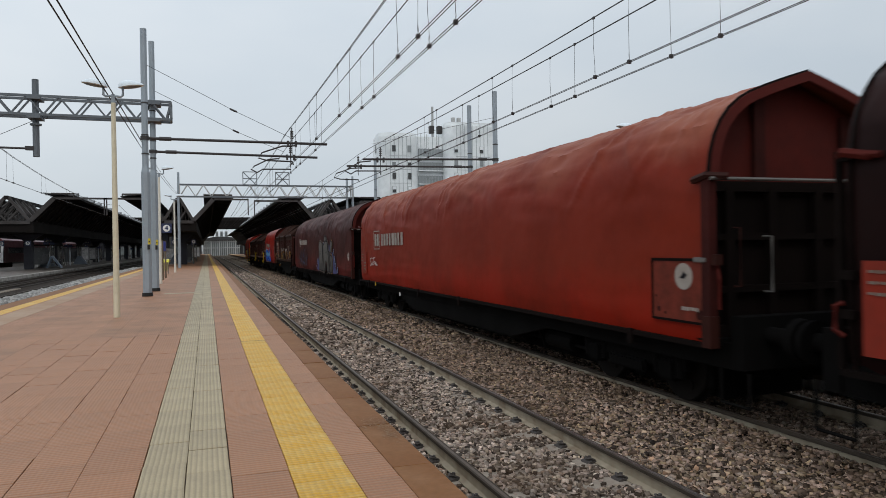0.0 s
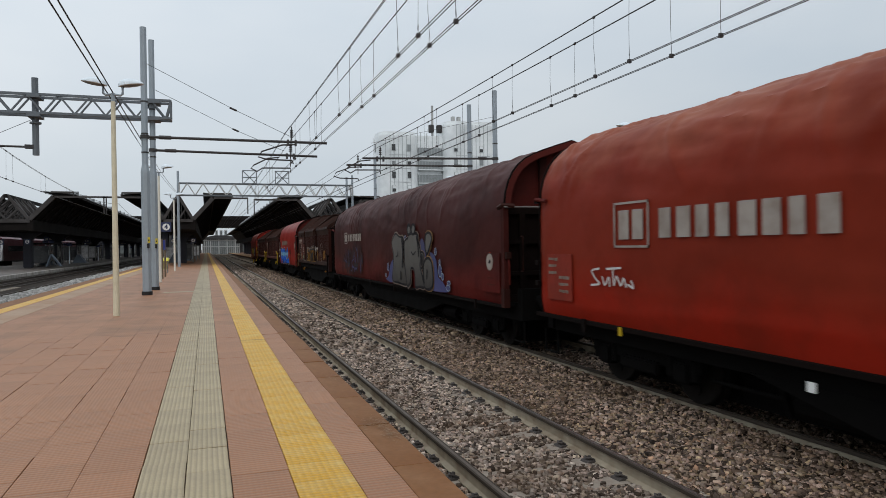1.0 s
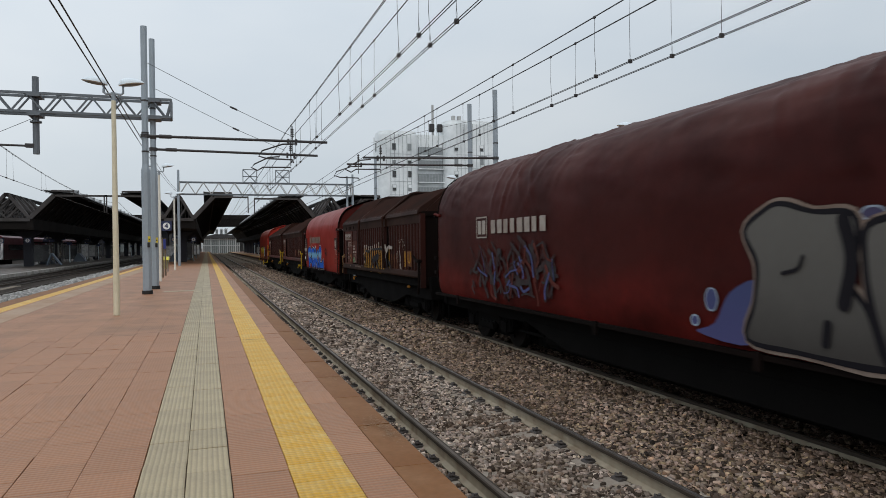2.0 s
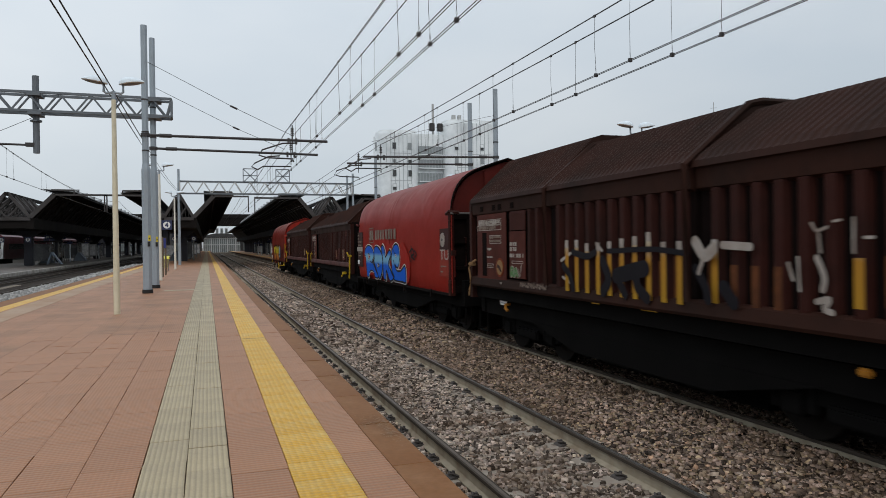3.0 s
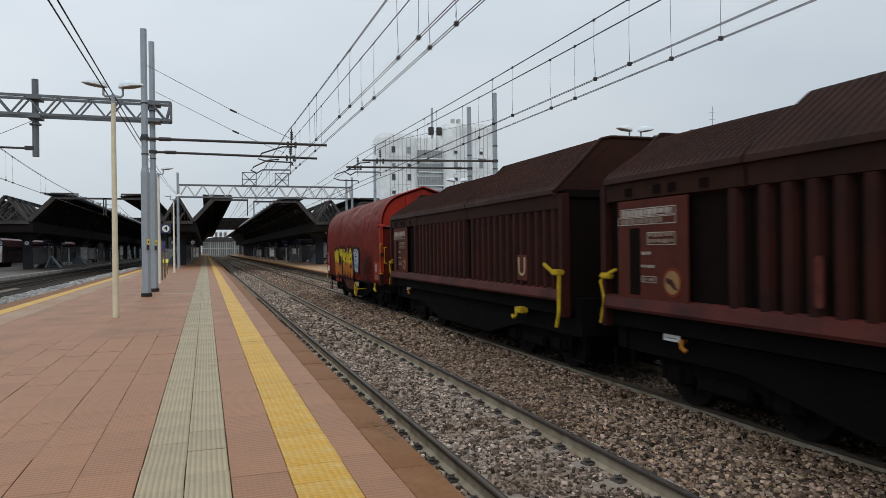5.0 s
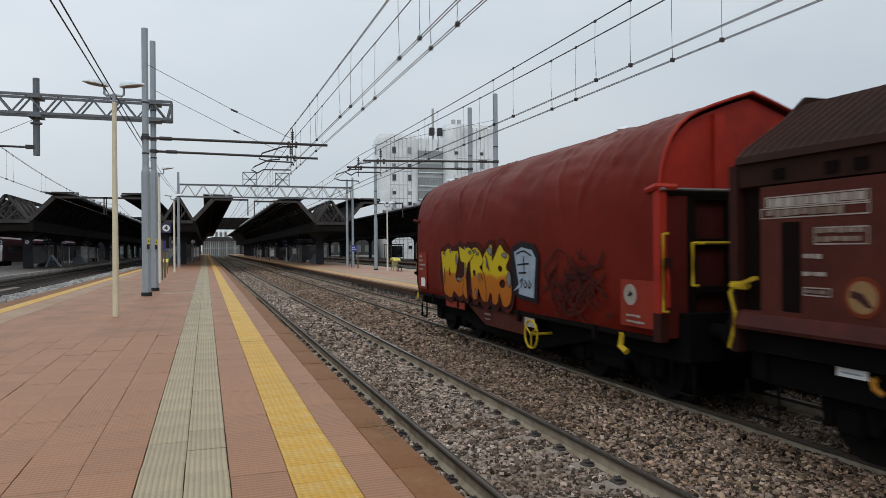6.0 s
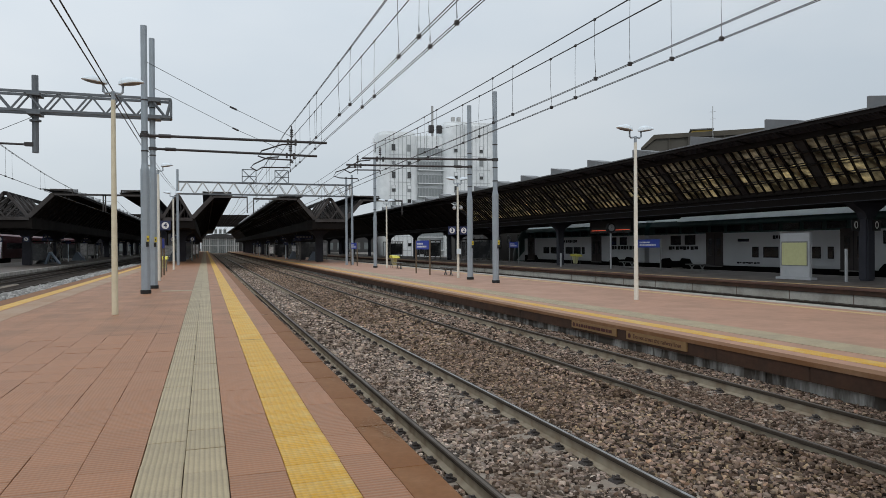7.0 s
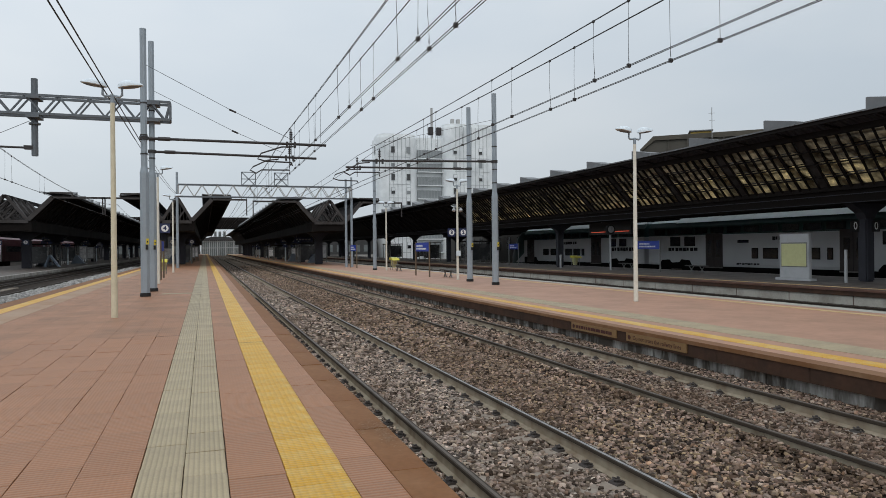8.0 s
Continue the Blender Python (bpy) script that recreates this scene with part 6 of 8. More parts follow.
def brand(t, s0, s1, z0, z1, mat, seed):
    """A faded firm's mark as plain shapes: a framed square and a row of blocks."""
    h = z1 - z0
    for a, b, c, d in ((s0, s0 - h * 1.3, z1 - 0.03, z1), (s0, s0 - h * 1.3, z0, z0 + 0.03), (s0, s0 - 0.03, z0, z1), (s0 - h * 1.3 + 0.03, s0 - h * 1.3, z0, z1)):
        plate("mark_frame", a, b, c, d, mat, t, 0.02, thick=0.003)
    for k in (0.2, 0.72):
        plate("mark_block", s0 - h * k, s0 - h * (k + 0.38), z0 + h * 0.18, z1 - h * 0.18, mat, t, 0.02, thick=0.003)
    at, n = s0 - h * 1.3 - 0.22, 8
    w = (at - s1) / n
    for k in range(n):
        plate("mark_block", at - k * w, at - k * w - w * (0.66, 0.72, 0.62, 0.58, 0.74, 0.7, 0.56, 0.7)[k], z0 + h * 0.2, z1 - h * 0.2, mat, t, 0.02, thick=0.003)


def warning_disc(t, s, z, r, ring):
    part("warning_disc", tube((SIDE - 0.022, s, z), (SIDE - 0.03, s, z), r, n=28), M[ring], t)
    part("disc_face", tube((SIDE - 0.031, s, z), (SIDE - 0.036, s, z), r * 0.84, n=28), M["pale_paint"], t)
    part("disc_symbol", prism([(s + r * 0.35, z - r * 0.1), (s - r * 0.1, z - r * 0.15), (s - r * 0.35, z + r * 0.1), (s, z + r * 0.3), (s + r * 0.1, z + r * 0.1)], "x", SIDE - 0.040, SIDE - 0.037), M["black_paint"], t)


J = [-14.65, 5.7, 26.1, 46.4, 58.6, 70.6, 82.7, 94.8, 106.95]

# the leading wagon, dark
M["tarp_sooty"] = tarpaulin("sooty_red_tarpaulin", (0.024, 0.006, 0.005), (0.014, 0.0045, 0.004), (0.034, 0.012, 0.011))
w = tarp_wagon(J[0], J[1], "tarp_sooty", "sooty dark red tarpaulin-covered freight wagon", 0.03, 1.0, tail=0.92)
plate("data_panel", J[1] - 1.16, J[1] - 2.1, 0.55, 1.38, M["panel_bright"], w, 0.012)
text_bars(w, J[1] - 1.22, 1.30, (0.3, 0.35, 0.25), M["grey_paint"], 0.035, 0.06, 0.03, 9)
part("corner_post", box(SIDE - 0.01, SIDE + 0.05, J[1] - 0.93, J[1] - 0.88, 0.40, 2.36), M["end_dark"], w)
part("corner_lock", pipe([(SIDE - 0.02, J[1] - 1.25, 2.28), (SIDE - 0.05, J[1] - 1.0, 2.34), (SIDE + 0.1, J[1] - 0.84, 2.30)], 0.045), M["end_red"], w)
part("grab_handle", pipe([(SIDE - 0.01, J[1] - 0.96, 1.0), (SIDE - 0.05, J[1] - 0.90, 0.97), (SIDE - 0.05, J[1] - 0.90, 0.75), (SIDE - 0.01, J[1] - 0.96, 0.7)], 0.025), M["end_red"], w)

# bright red long wagon
w = tarp_wagon(J[1], J[2], "tarp_bright", "long bright red tarpaulin wagon with faded white marks", 0.042, 5.0)
plate("data_panel", 7.52, 6.58, 0.62, 1.36, M["panel_rusty"], w, 0.02)
for a, b, z0, z1 in ((7.54, 6.56, 1.34, 1.375), (7.54, 6.56, 0.605, 0.635), (7.545, 7.515, 0.61, 1.37)):
    plate("panel_border", a, b, z0, z1, M["end_dark"], w, 0.02, thick=0.02)
for a, b, r in ((7.40, 0.74, 0.035), (7.28, 0.70, 0.02), (7.46, 0.90, 0.018), (6.64, 0.72, 0.06)):
    part("rust_spot", tube((SIDE - 0.032, a, b), (SIDE - 0.034, a, b), r, n=9), M["end_dim"], w)
part("panel_lock", box(SIDE - 0.06, SIDE - 0.02, 6.50, 6.72, 1.33, 1.39, None, 0.01), M["handrail"], w)
warning_disc(w, 6.92, 1.16, 0.19, "pale_paint")
text_bars(w, 6.95, 0.80, (0.3,), M["pale_paint"], 0.06, 0.05, 0.035, 3)
brand(w, 23.12, 19.35, 1.50, 2.12, M["pale_paint"], 2)
plate("data_panel", 25.1, 24.3, 0.66, 1.40, M["panel_bright"], w, 0.02)
text_bars(w, 25.05, 1.34, (0.3, 0.28, 0.26), M["grey_paint"], 0.06, 0.05, 0.035, 4)
text_bars(w, 24.7, 1.05, (0.32, 0.3, 0.3), M["grey_paint"], 0.06, 0.05, 0.035, 5)
spray("scribble", [(0.03, [(23.5, 1.20), (23.7, 1.16), (23.6, 1.05), (23.5, 0.98), (23.72, 0.95)]), (0.03, [(23.42, 1.08), (23.35, 0.97), (23.25, 1.08), (23.22, 0.96)]), (0.03, [(23.15, 1.22), (23.12, 0.98), (23.05, 1.1), (22.95, 0.98), (22.88, 1.08), (22.82, 0.97)]), (0.03, [(23.3, 1.2), (22.95, 1.22)]), (0.03, [(22.7, 1.05), (22.65, 0.96), (22.78, 1.0)])], M["white_paint"], w, 0.03, label="thin white scribbled tag")
part("hem_tag", box(SIDE - 0.05, SIDE - 0.04, 19.72, 19.82, 0.13, 0.23), M["white"], w, "small white tag below the hem")
part("hem_tag", box(SIDE - 0.03, SIDE + 0.0, 22.97, 23.03, 0.28, 0.40), M["yellow_paint"], w)

# dark long wagon with a silver graffiti
w = tarp_wagon(J[2], J[3], "tarp_dark", "long dark red tarpaulin wagon with silver graffiti", 0.032, 9.0)
brand(w, 43.04, 39.8, 1.70, 2.14, M["pale_paint"], 3)
plate("data_panel", 28.0, 27.1, 0.62, 1.40, M["tarp_dark"], w, 0.02)
warning_disc(w, 27.6, 1.22, 0.20, "panel_bright")
text_bars(w, 27.72, 0.92, (0.3, 0.4), M["panel_red"], 0.04, 0.09, 0.04, 6)
BUBBLE_B = [(35.32, 1.67), (35.07, 1.87), (34.83, 1.94), (34.44, 1.84), (34.02, 1.8), (33.98, 1.5), (34.09, 1.23), (33.89, 0.97), (33.75, 0.61), (33.71, 0.47), (34.65, 0.49), (35.29, 0.54), (35.19, 0.92), (35.15, 1.33)]
BUBBLE_A = [(33.87, 1.69), (33.52, 1.79), (33.38, 1.9), (32.63, 1.89), (32.51, 1.69), (32.36, 1.5), (32.3, 1.22), (32.37, 1.03), (32.18, 0.76), (32.0, 0.49), (32.4, 0.48), (32.82, 0.46), (32.87, 0.8), (33.02, 0.95), (33.25, 0.92), (33.28, 0.6), (33.49, 0.46), (33.66, 0.47), (33.84, 0.98), (33.9, 1.39)]
BUBBLE_STEM = [(32.52, 1.35), (32.09, 1.39), (32.03, 1.23), (32.13, 1.02), (32.45, 0.97)]
BUBBLE_DROP = [(31.85, 1.81), (31.67, 1.9), (31.44, 1.87), (31.33, 1.76), (31.45, 1.59), (31.72, 1.36), (31.88, 1.5)]
BUBBLE_O = [(31.9, 1.19), (31.63, 1.25), (31.38, 1.16), (31.27, 0.9), (31.29, 0.56), (31.56, 0.46), (31.92, 0.47), (32.07, 0.68), (32.04, 1.0)]
LILAC = ([(31.58, 1.4), (31.29, 1.36), (31.05, 1.21), (30.96, 0.96), (30.89, 0.79), (30.58, 0.69), (30.3, 0.54), (30.2, 0.46), (31.5, 0.46), (31.22, 0.91), (31.38, 1.17)], [(35.1, 1.15), (35.55, 1.02), (35.8, 0.66), (36.1, 0.53), (35.2, 0.50)], [(32.37, 1.69), (32.17, 1.75), (31.99, 1.59), (31.88, 1.36), (32.02, 1.15), (32.32, 1.41)])
g = painted("graffiti", LILAC[0], M["graffiti_lilac"], w, 0.026, label="silver and lilac bubble-letter graffiti")
for q in LILAC[1:]:
    painted("graffiti_fill", q, M["graffiti_lilac"], g, 0.027)
for y, z, ry, rz in ((31.09, 1.42, 0.08, 0.09), (30.75, 0.95, 0.12, 0.15), (30.56, 0.81, 0.08, 0.08), (30.12, 0.68, 0.11, 0.05), (30.16, 0.56, 0.15, 0.07), (36.13, 0.66, 0.07, 0.06), (35.85, 0.92, 0.10, 0.13), (30.78, 1.16, 0.05, 0.06), (33.83, 1.80, 0.12, 0.06)):
    ring = [(y + ry * math.cos(a), z + rz * math.sin(a)) for a in (0, 1.05, 2.1, 3.14, 4.2, 5.25)]
    painted("graffiti_spot", ring, M["graffiti_lilac"], g, 0.029)
    rimmed("graffiti_line", [ring], 0.025, M["graffiti_ice"], g, 0.030)
for k, outline in enumerate((BUBBLE_B, BUBBLE_STEM, BUBBLE_A, BUBBLE_DROP, BUBBLE_O)):
    rimmed("graffiti_halo", [outline], 0.15, M["dial_tan" if k > 2 else "grey_paint"], g, 0.031 + 0.0005 * k)
    painted("graffiti_fill", outline, M["graffiti_silver"], g, 0.036 + 0.003 * k)
    rimmed("graffiti_outline", [outline], 0.085 if k else 0.065, M["black_paint"], g, 0.0375 + 0.003 * k)
spray("graffiti_line", [(0.04, [(34.55, 1.42), (34.62, 1.3), (34.8, 1.25)]), (0.045, [(33.15, 1.4), (32.98, 1.33), (32.75, 1.41)]), (0.09, [(34.3, 0.62), (34.28, 0.8)]), (0.10, [(31.72, 0.92), (31.74, 0.74)]), (0.12, [(32.15, 1.30), (32.2, 1.1)]), (0.14, [(34.1, 1.75), (34.02, 1.4), (34.1, 1.0)]), (0.09, [(32.62, 1.8), (32.5, 1.55), (32.45, 1.3)]), (0.05, [(32.1, 0.98), (31.95, 0.6)])], M["black_paint"], g, 0.054)
for y in (33.38, 32.95):
    ring = [(y + 0.17 * math.cos(a), 2.02 + 0.14 * math.sin(a)) for a in (0, 1.05, 2.1, 3.14, 4.2, 5.25)]
    painted("graffiti_ball", ring, M["graffiti_silver"], g, 0.05)
    rimmed("graffiti_outline", [ring], 0.09, M["black_paint"], g, 0.051)
rng = random.Random(21)
for mat, n, wide in (("graffiti_old", 60, 0.11), ("graffiti_lilac", 14, 0.07), ("patch_red", 12, 0.08)):
    old = []
    for k in range(n):
        c = Vector((rng.uniform(39.5, 43.4), rng.uniform(0.6, 1.45)))
        d, q = Vector((rng.uniform(-0.28, 0.28), rng.uniform(-0.3, 0.3))), Vector((rng.uniform(-0.12, 0.12), rng.uniform(-0.12, 0.12)))
        old.append((rng.uniform(0.25, 1.0) * wide, [tuple(c - d), tuple(c + q), tuple(c + d)]))
    spray("old_graffiti", old, M[mat], w, 0.022 if mat == "graffiti_old" else 0.05, 0.0, "faded overlapping graffiti scrawl", 0.44, "stuff")

# brown wagon with a yellow graffiti
w = sliding_roof_wagon(J[3], J[4], "brown ribbed sliding-roof wagon with yellow graffiti", 11, lever="end_dark", rear="dial_tan")
g = spray("graffiti", [(0.05, [(54.0, 1.28), (53.7, 1.40)]), (0.05, [(53.95, 1.02), (53.75, 0.95)])], M["pale_paint"], w, 0.055, 0.0, "yellow and white dripping graffiti over the wall ribs")
cuts = [J[3] + 0.85 + (J[4] - J[3] - 1.40) * k / 3 for k in range(4)]
rng = random.Random(8)
for k in range(3):
    grow = 0.05 if k == 1 else 0.0
    s = cuts[k] + 0.14
    while s < cuts[k + 1] - 0.12:
        c = s + 0.08
        if 50.35 < c < 53.85:
            top = 1.45 + 0.14 * rng.random()
            part("graffiti_drip", box(-1.466 - grow, -1.460 - grow, c - 0.052, c + 0.05, 0.81, top), M["graffiti_orange"], g)
            part("graffiti_drip", box(-1.388 - grow, -1.381 - grow, c + 0.10, c + 0.205, 0.81, 1.28 + 0.15 * rng.random()), M["graffiti_rust"], g)
            part("graffiti_drip", box(-1.468 - grow, -1.4665 - grow, c - 0.05, c + 0.046, top - 0.02, top + 0.10), M["pale_paint"], g)
        elif 48.5 < c < 50.3 and abs(c - 49.2) > 0.35:
            part("graffiti_drip", box(-1.466 - grow, -1.460 - grow, c - 0.052, c + 0.05, 0.95 if c < 49.2 else 0.85, 1.40 if c < 49.2 else 1.30), M["graffiti_orange" if c < 49.2 else "graffiti_rust"], g)
        s += 0.305
s = 49.6
while s < 53.4:
    l = rng.uniform(0.12, 0.4)
    part("graffiti_drip", box(-1.477, -1.472, s, min(53.4, s + l), 0.66 + 0.06 * rng.random(), 0.775), M["graffiti_rust" if s < 50.3 or rng.random() < 0.3 else "graffiti_orange"], g)
    s += l + rng.uniform(0.01, 0.08)
spray("graffiti_outline", [(0.12, [(53.9, 1.2), (53.7, 1.05), (53.6, 0.86)]), (0.10, [(53.6, 1.42), (53.2, 1.36), (52.95, 1.42)]), (0.16, [(52.75, 1.3), (52.6, 1.05), (52.75, 0.86)]), (0.22, [(52.4, 1.1), (52.0, 1.18), (51.75, 1.22)]), (0.16, [(51.95, 1.2), (51.9, 0.98), (51.7, 0.84)]), (0.14, [(52.35, 1.05), (52.2, 0.86)]), (0.07, [(52.6, 1.44), (51.6, 1.47), (50.9, 1.42)]), (0.12, [(50.75, 1.25), (50.6, 1.05), (50.55, 0.9)]), (0.16, [(50.3, 1.06), (50.15, 0.9)])], M["black_paint"], g, 0.07)
spray("graffiti_line", [(0.14, [(50.75, 1.56), (50.6, 1.40), (50.45, 1.48)]), (0.06, [(50.6, 1.4), (50.7, 1.2)]), (0.09, [(50.3, 1.52), (49.9, 1.5)]), (0.05, [(52.9, 1.55), (52.75, 1.45)])], M["pale_paint"], g, 0.078)
spray("graffiti_line", [(0.035, [(49.42, 1.34), (49.36, 1.18)]), (0.03, [(49.30, 1.40), (49.28, 1.08)]), (0.06, [(49.08, 1.40), (49.0, 1.22), (49.02, 1.10)]), (0.06, [(49.08, 0.99), (48.95, 1.02), (49.0, 0.93), (48.92, 0.90)]), (0.03, [(49.14, 1.72), (49.08, 1.65), (48.97, 1.68)]), (0.03, [(49.06, 1.62), (49.04, 1.45)]), (0.03, [(48.69, 1.75), (48.69, 1.45)]), (0.025, [(48.9, 1.73), (48.82, 1.74)]), (0.03, [(48.58, 1.58), (48.5, 1.58)])], M["pale_paint"], w, 0.06, 0.0, "thin white scribbles")
plate("letter_plate", 48.42, 47.96, 0.98, 1.42, M["graffiti_rust"], w, 0.012)
lettering("U", 0.46, M["graffiti_orange"], facing(48.18, 1.20, 0.03), w, "stencil_letter", "white stencilled letter")
plate("data_panel", 56.07, 55.39, 0.92, 1.79, M["panel_red"], w, 0.010)
plate("data_panel", 56.07, 55.39, 1.81, 2.16, M["panel_dim"], w, 0.006, "dull brown upper panel")
for a, b, z0, z1 in ((56.04, 55.95, 1.52, 1.59), (55.90, 55.84, 1.52, 1.59), (55.82, 55.76, 1.52, 1.59), (56.04, 55.95, 1.42, 1.50), (55.90, 55.84, 1.42, 1.50), (55.82, 55.76, 1.42, 1.50)):
    plate("stencil_bar", a, b, z0, z1, M["pale_paint"], w, 0.024, thick=0.003)
for k, l in enumerate((0.07, 0.05, 0.05, 0.0, 0.06, 0.05, 0.06, 0.0, 0.03)):
    if l:
        plate("stencil_bar", 56.05 - 0.07 * k, 56.05 - 0.07 * k - l, 1.305, 1.375, M["pale_paint"], w, 0.024, thick=0.003)
for a, b, z0, z1 in ((55.96, 55.48, 1.232, 1.242), (55.96, 55.48, 1.19, 1.20), (55.96, 55.95, 1.19, 1.24), (55.49, 55.48, 1.19, 1.24)):
    plate("stencil_frame", a, b, z0, z1, M["pale_paint"], w, 0.024, thick=0.003)
tag = [(0.05, [(56.0, 0.96), (55.99, 1.10), (55.90, 1.10), (55.90, 1.03), (55.98, 1.01), (55.87, 0.96)]), (0.05, [(55.84, 0.96), (55.78, 1.10), (55.70, 0.96)]), (0.04, [(55.82, 1.0), (55.72, 1.02)])]
spray("tag", tag, M["pale_paint"], w, 0.026, 0.012)
spray("tag", tag, M["tag_green"], w, 0.034, 0.0, "small green spray tag with a pale rim")
spray("scribble", [(0.025, [(55.68, 1.09), (55.62, 0.95), (55.55, 1.17)])], M["pale_paint"], w, 0.026)
spray("scribble", [(0.022, [(55.55 - 0.115 * k, 0.78), (55.52 - 0.115 * k, 0.86 - 0.02 * (k % 3)), (55.47 - 0.115 * k, 0.78 + 0.02 * (k % 2)), (55.45 - 0.115 * k, 0.86)]) for k in range(9)], M["grey_paint"], w, 0.055, 0.0, "chalk scribble on the sill")
plate("chalk_mark", 56.45, 56.39, 0.78, 0.82, M["pale_paint"], w, 0.052, thick=0.003)

# red wagon with the big blue graffiti
w = tarp_wagon(J[4], J[5], "tarp_clean", "red tarpaulin wagon with big blue graffiti letters", 0.010, 13.0)
brand(w, 67.97, 64.27, 1.64, 2.16, M["grey_paint"], 4)
plate("data_panel", 69.88, 69.05, 0.78, 2.04, M["panel_black"], w, 0.012)
text_bars(w, 69.8, 1.95, (0.2, 0.24, 0.6, 0.55), M["grey_paint"], 0.07, 0.05, 0.03, 21)
plate("label_plate", 69.95, 69.05, 1.34, 1.50, M["pale_paint"], w, 0.026)
plate("label_plate", 69.85, 69.6, 0.86, 1.02, M["white"], w, 0.026, "white paper waybill plate")
text_bars(w, 69.75, 1.30, (0.5, 0.45), M["grey_paint"], 0.05, 0.05, 0.03, 22)
plate("data_panel", 60.2, 59.46, 0.79, 1.94, M["panel_black"], w, 0.012)
plate("data_panel", 60.2, 59.46, 0.79, 1.42, M["panel_bright"], w, 0.016)
plate("corner_strip", 59.44, 59.30, 0.42, 2.24, M["end_bright"], w, 0.014, "bright red corner post face")
warning_disc(w, 59.98, 1.67, 0.17, "pale_paint")
lettering("TU", 0.36, M["pale_paint"], facing(59.83, 1.30, 0.032), w, "stencil_letter", "white stencilled letters", width=0.62)
text_bars(w, 60.1, 1.05, (0.4, 0.2), M["grey_paint"], 0.05, 0.08, 0.034, 23)
BIG_R = [(68.66, 1.31), (68.51, 1.45), (68.1, 1.55), (67.65, 1.51), (67.35, 1.38), (67.22, 1.25), (67.27, 1.14), (67.48, 1.0), (67.19, 0.87), (66.92, 0.7), (66.56, 0.5), (67.03, 0.47), (67.22, 0.64), (67.51, 0.69), (67.82, 0.66), (67.94, 0.57), (67.96, 0.47), (68.26, 0.48), (68.42, 0.87), (68.5, 1.17), (68.65, 1.2)]
BIG_O = [(67.18, 1.33), (67.07, 1.49), (66.77, 1.53), (66.45, 1.46), (66.19, 1.35), (66.02, 1.21), (65.97, 1.01), (66.02, 0.77), (66.2, 0.56), (66.44, 0.46), (66.69, 0.62), (67.01, 0.83), (67.27, 0.96), (67.12, 1.11)]
BIG_K = [(66.12, 1.46), (66.0, 1.56), (65.79, 1.5), (65.64, 1.35), (65.58, 1.18), (65.36, 1.28), (65.12, 1.39), (64.97, 1.4), (64.89, 1.33), (64.91, 1.21), (65.05, 1.13), (65.19, 1.0), (65.12, 0.9), (64.9, 0.77), (64.53, 0.6), (64.84, 0.46), (65.08, 0.47), (65.25, 0.62), (65.46, 0.75), (65.53, 0.6), (65.54, 0.46), (65.81, 0.49), (65.88, 0.78), (65.92, 1.09), (66.01, 1.29)]
BIG_E = [(64.87, 1.13), (64.81, 1.35), (64.66, 1.49), (64.46, 1.57), (64.27, 1.59), (64.09, 1.55), (63.97, 1.44), (63.92, 1.27), (63.94, 1.09), (64.01, 0.96), (64.14, 0.88), (64.31, 0.9), (64.43, 0.97), (64.34, 0.83), (64.09, 0.78), (63.81, 0.8), (63.62, 0.87), (63.48, 0.93), (63.34, 0.95), (63.27, 0.88), (63.24, 0.71), (63.26, 0.48), (63.63, 0.48), (64.15, 0.48), (64.55, 0.5), (64.73, 0.66), (64.83, 0.86)]
R_EYE, O_EYE, E_EYE = [(68.12, 1.25), (67.87, 1.22), (67.81, 1.14), (68.06, 1.06)], [(66.68, 0.9), (66.56, 0.94), (66.42, 0.9), (66.5, 0.85), (66.63, 0.85)], [(64.43, 1.25), (64.34, 1.28), (64.27, 1.24), (64.32, 1.21)]
glowr = [(1.0, [(68.3, 1.0), (66.5, 1.1), (65.0, 1.1), (63.7, 1.1)]), (0.5, [(67.4, 1.5), (66.2, 1.56), (65.4, 1.5)]), (0.7, [(63.6, 1.3), (63.2, 0.95), (63.2, 0.8)])]
g = spray("graffiti", glowr, M["graffiti_red"], w, 0.020, 0.0, "blue block-letter graffiti with white and black outline", 0.46)
for k, (outline, eye) in enumerate(((BIG_E, E_EYE), (BIG_R, R_EYE), (BIG_O, O_EYE), (BIG_K, None))):
    eyes = [eye] if eye else []
    rimmed("graffiti_halo", [outline] + eyes, 0.125, M["white_paint"], g, 0.026 + 0.001 * k)
    painted("graffiti_fill", outline, M["graffiti_blue"], g, 0.032 + 0.004 * k, eyes)
    rimmed("graffiti_outline", [outline] + eyes, 0.065 if eye is not R_EYE else 0.055, M["black_paint"], g, 0.034 + 0.004 * k)
    if eye:
        rimmed("graffiti_halo", eyes, 0.022, M["white_paint"], g, 0.036 + 0.004 * k)
spray("graffiti_line", [(0.05, [(67.2, 1.02), (66.9, 0.8), (66.5, 0.5)]), (0.03, [(64.55, 1.42), (64.42, 1.32), (64.36, 1.29)]), (0.045, [(64.9, 0.9), (64.8, 0.7), (64.5, 0.58)]), (0.04, [(64.55, 1.1), (64.45, 0.98), (64.3, 0.9)]), (0.04, [(67.75, 1.0), (67.4, 0.98), (67.15, 1.08)])], M["black_paint"], g, 0.052)
spray("scribble", [(0.06, [(62.9, 1.35), (62.6, 1.45), (62.45, 1.3), (62.7, 1.25), (62.4, 1.15)]), (0.06, [(62.7, 1.5), (62.75, 1.1)]), (0.05, [(62.4, 1.4), (62.2, 1.3), (62.35, 1.22)])], M["black_paint"], w, 0.024, 0.0, "small black tag")

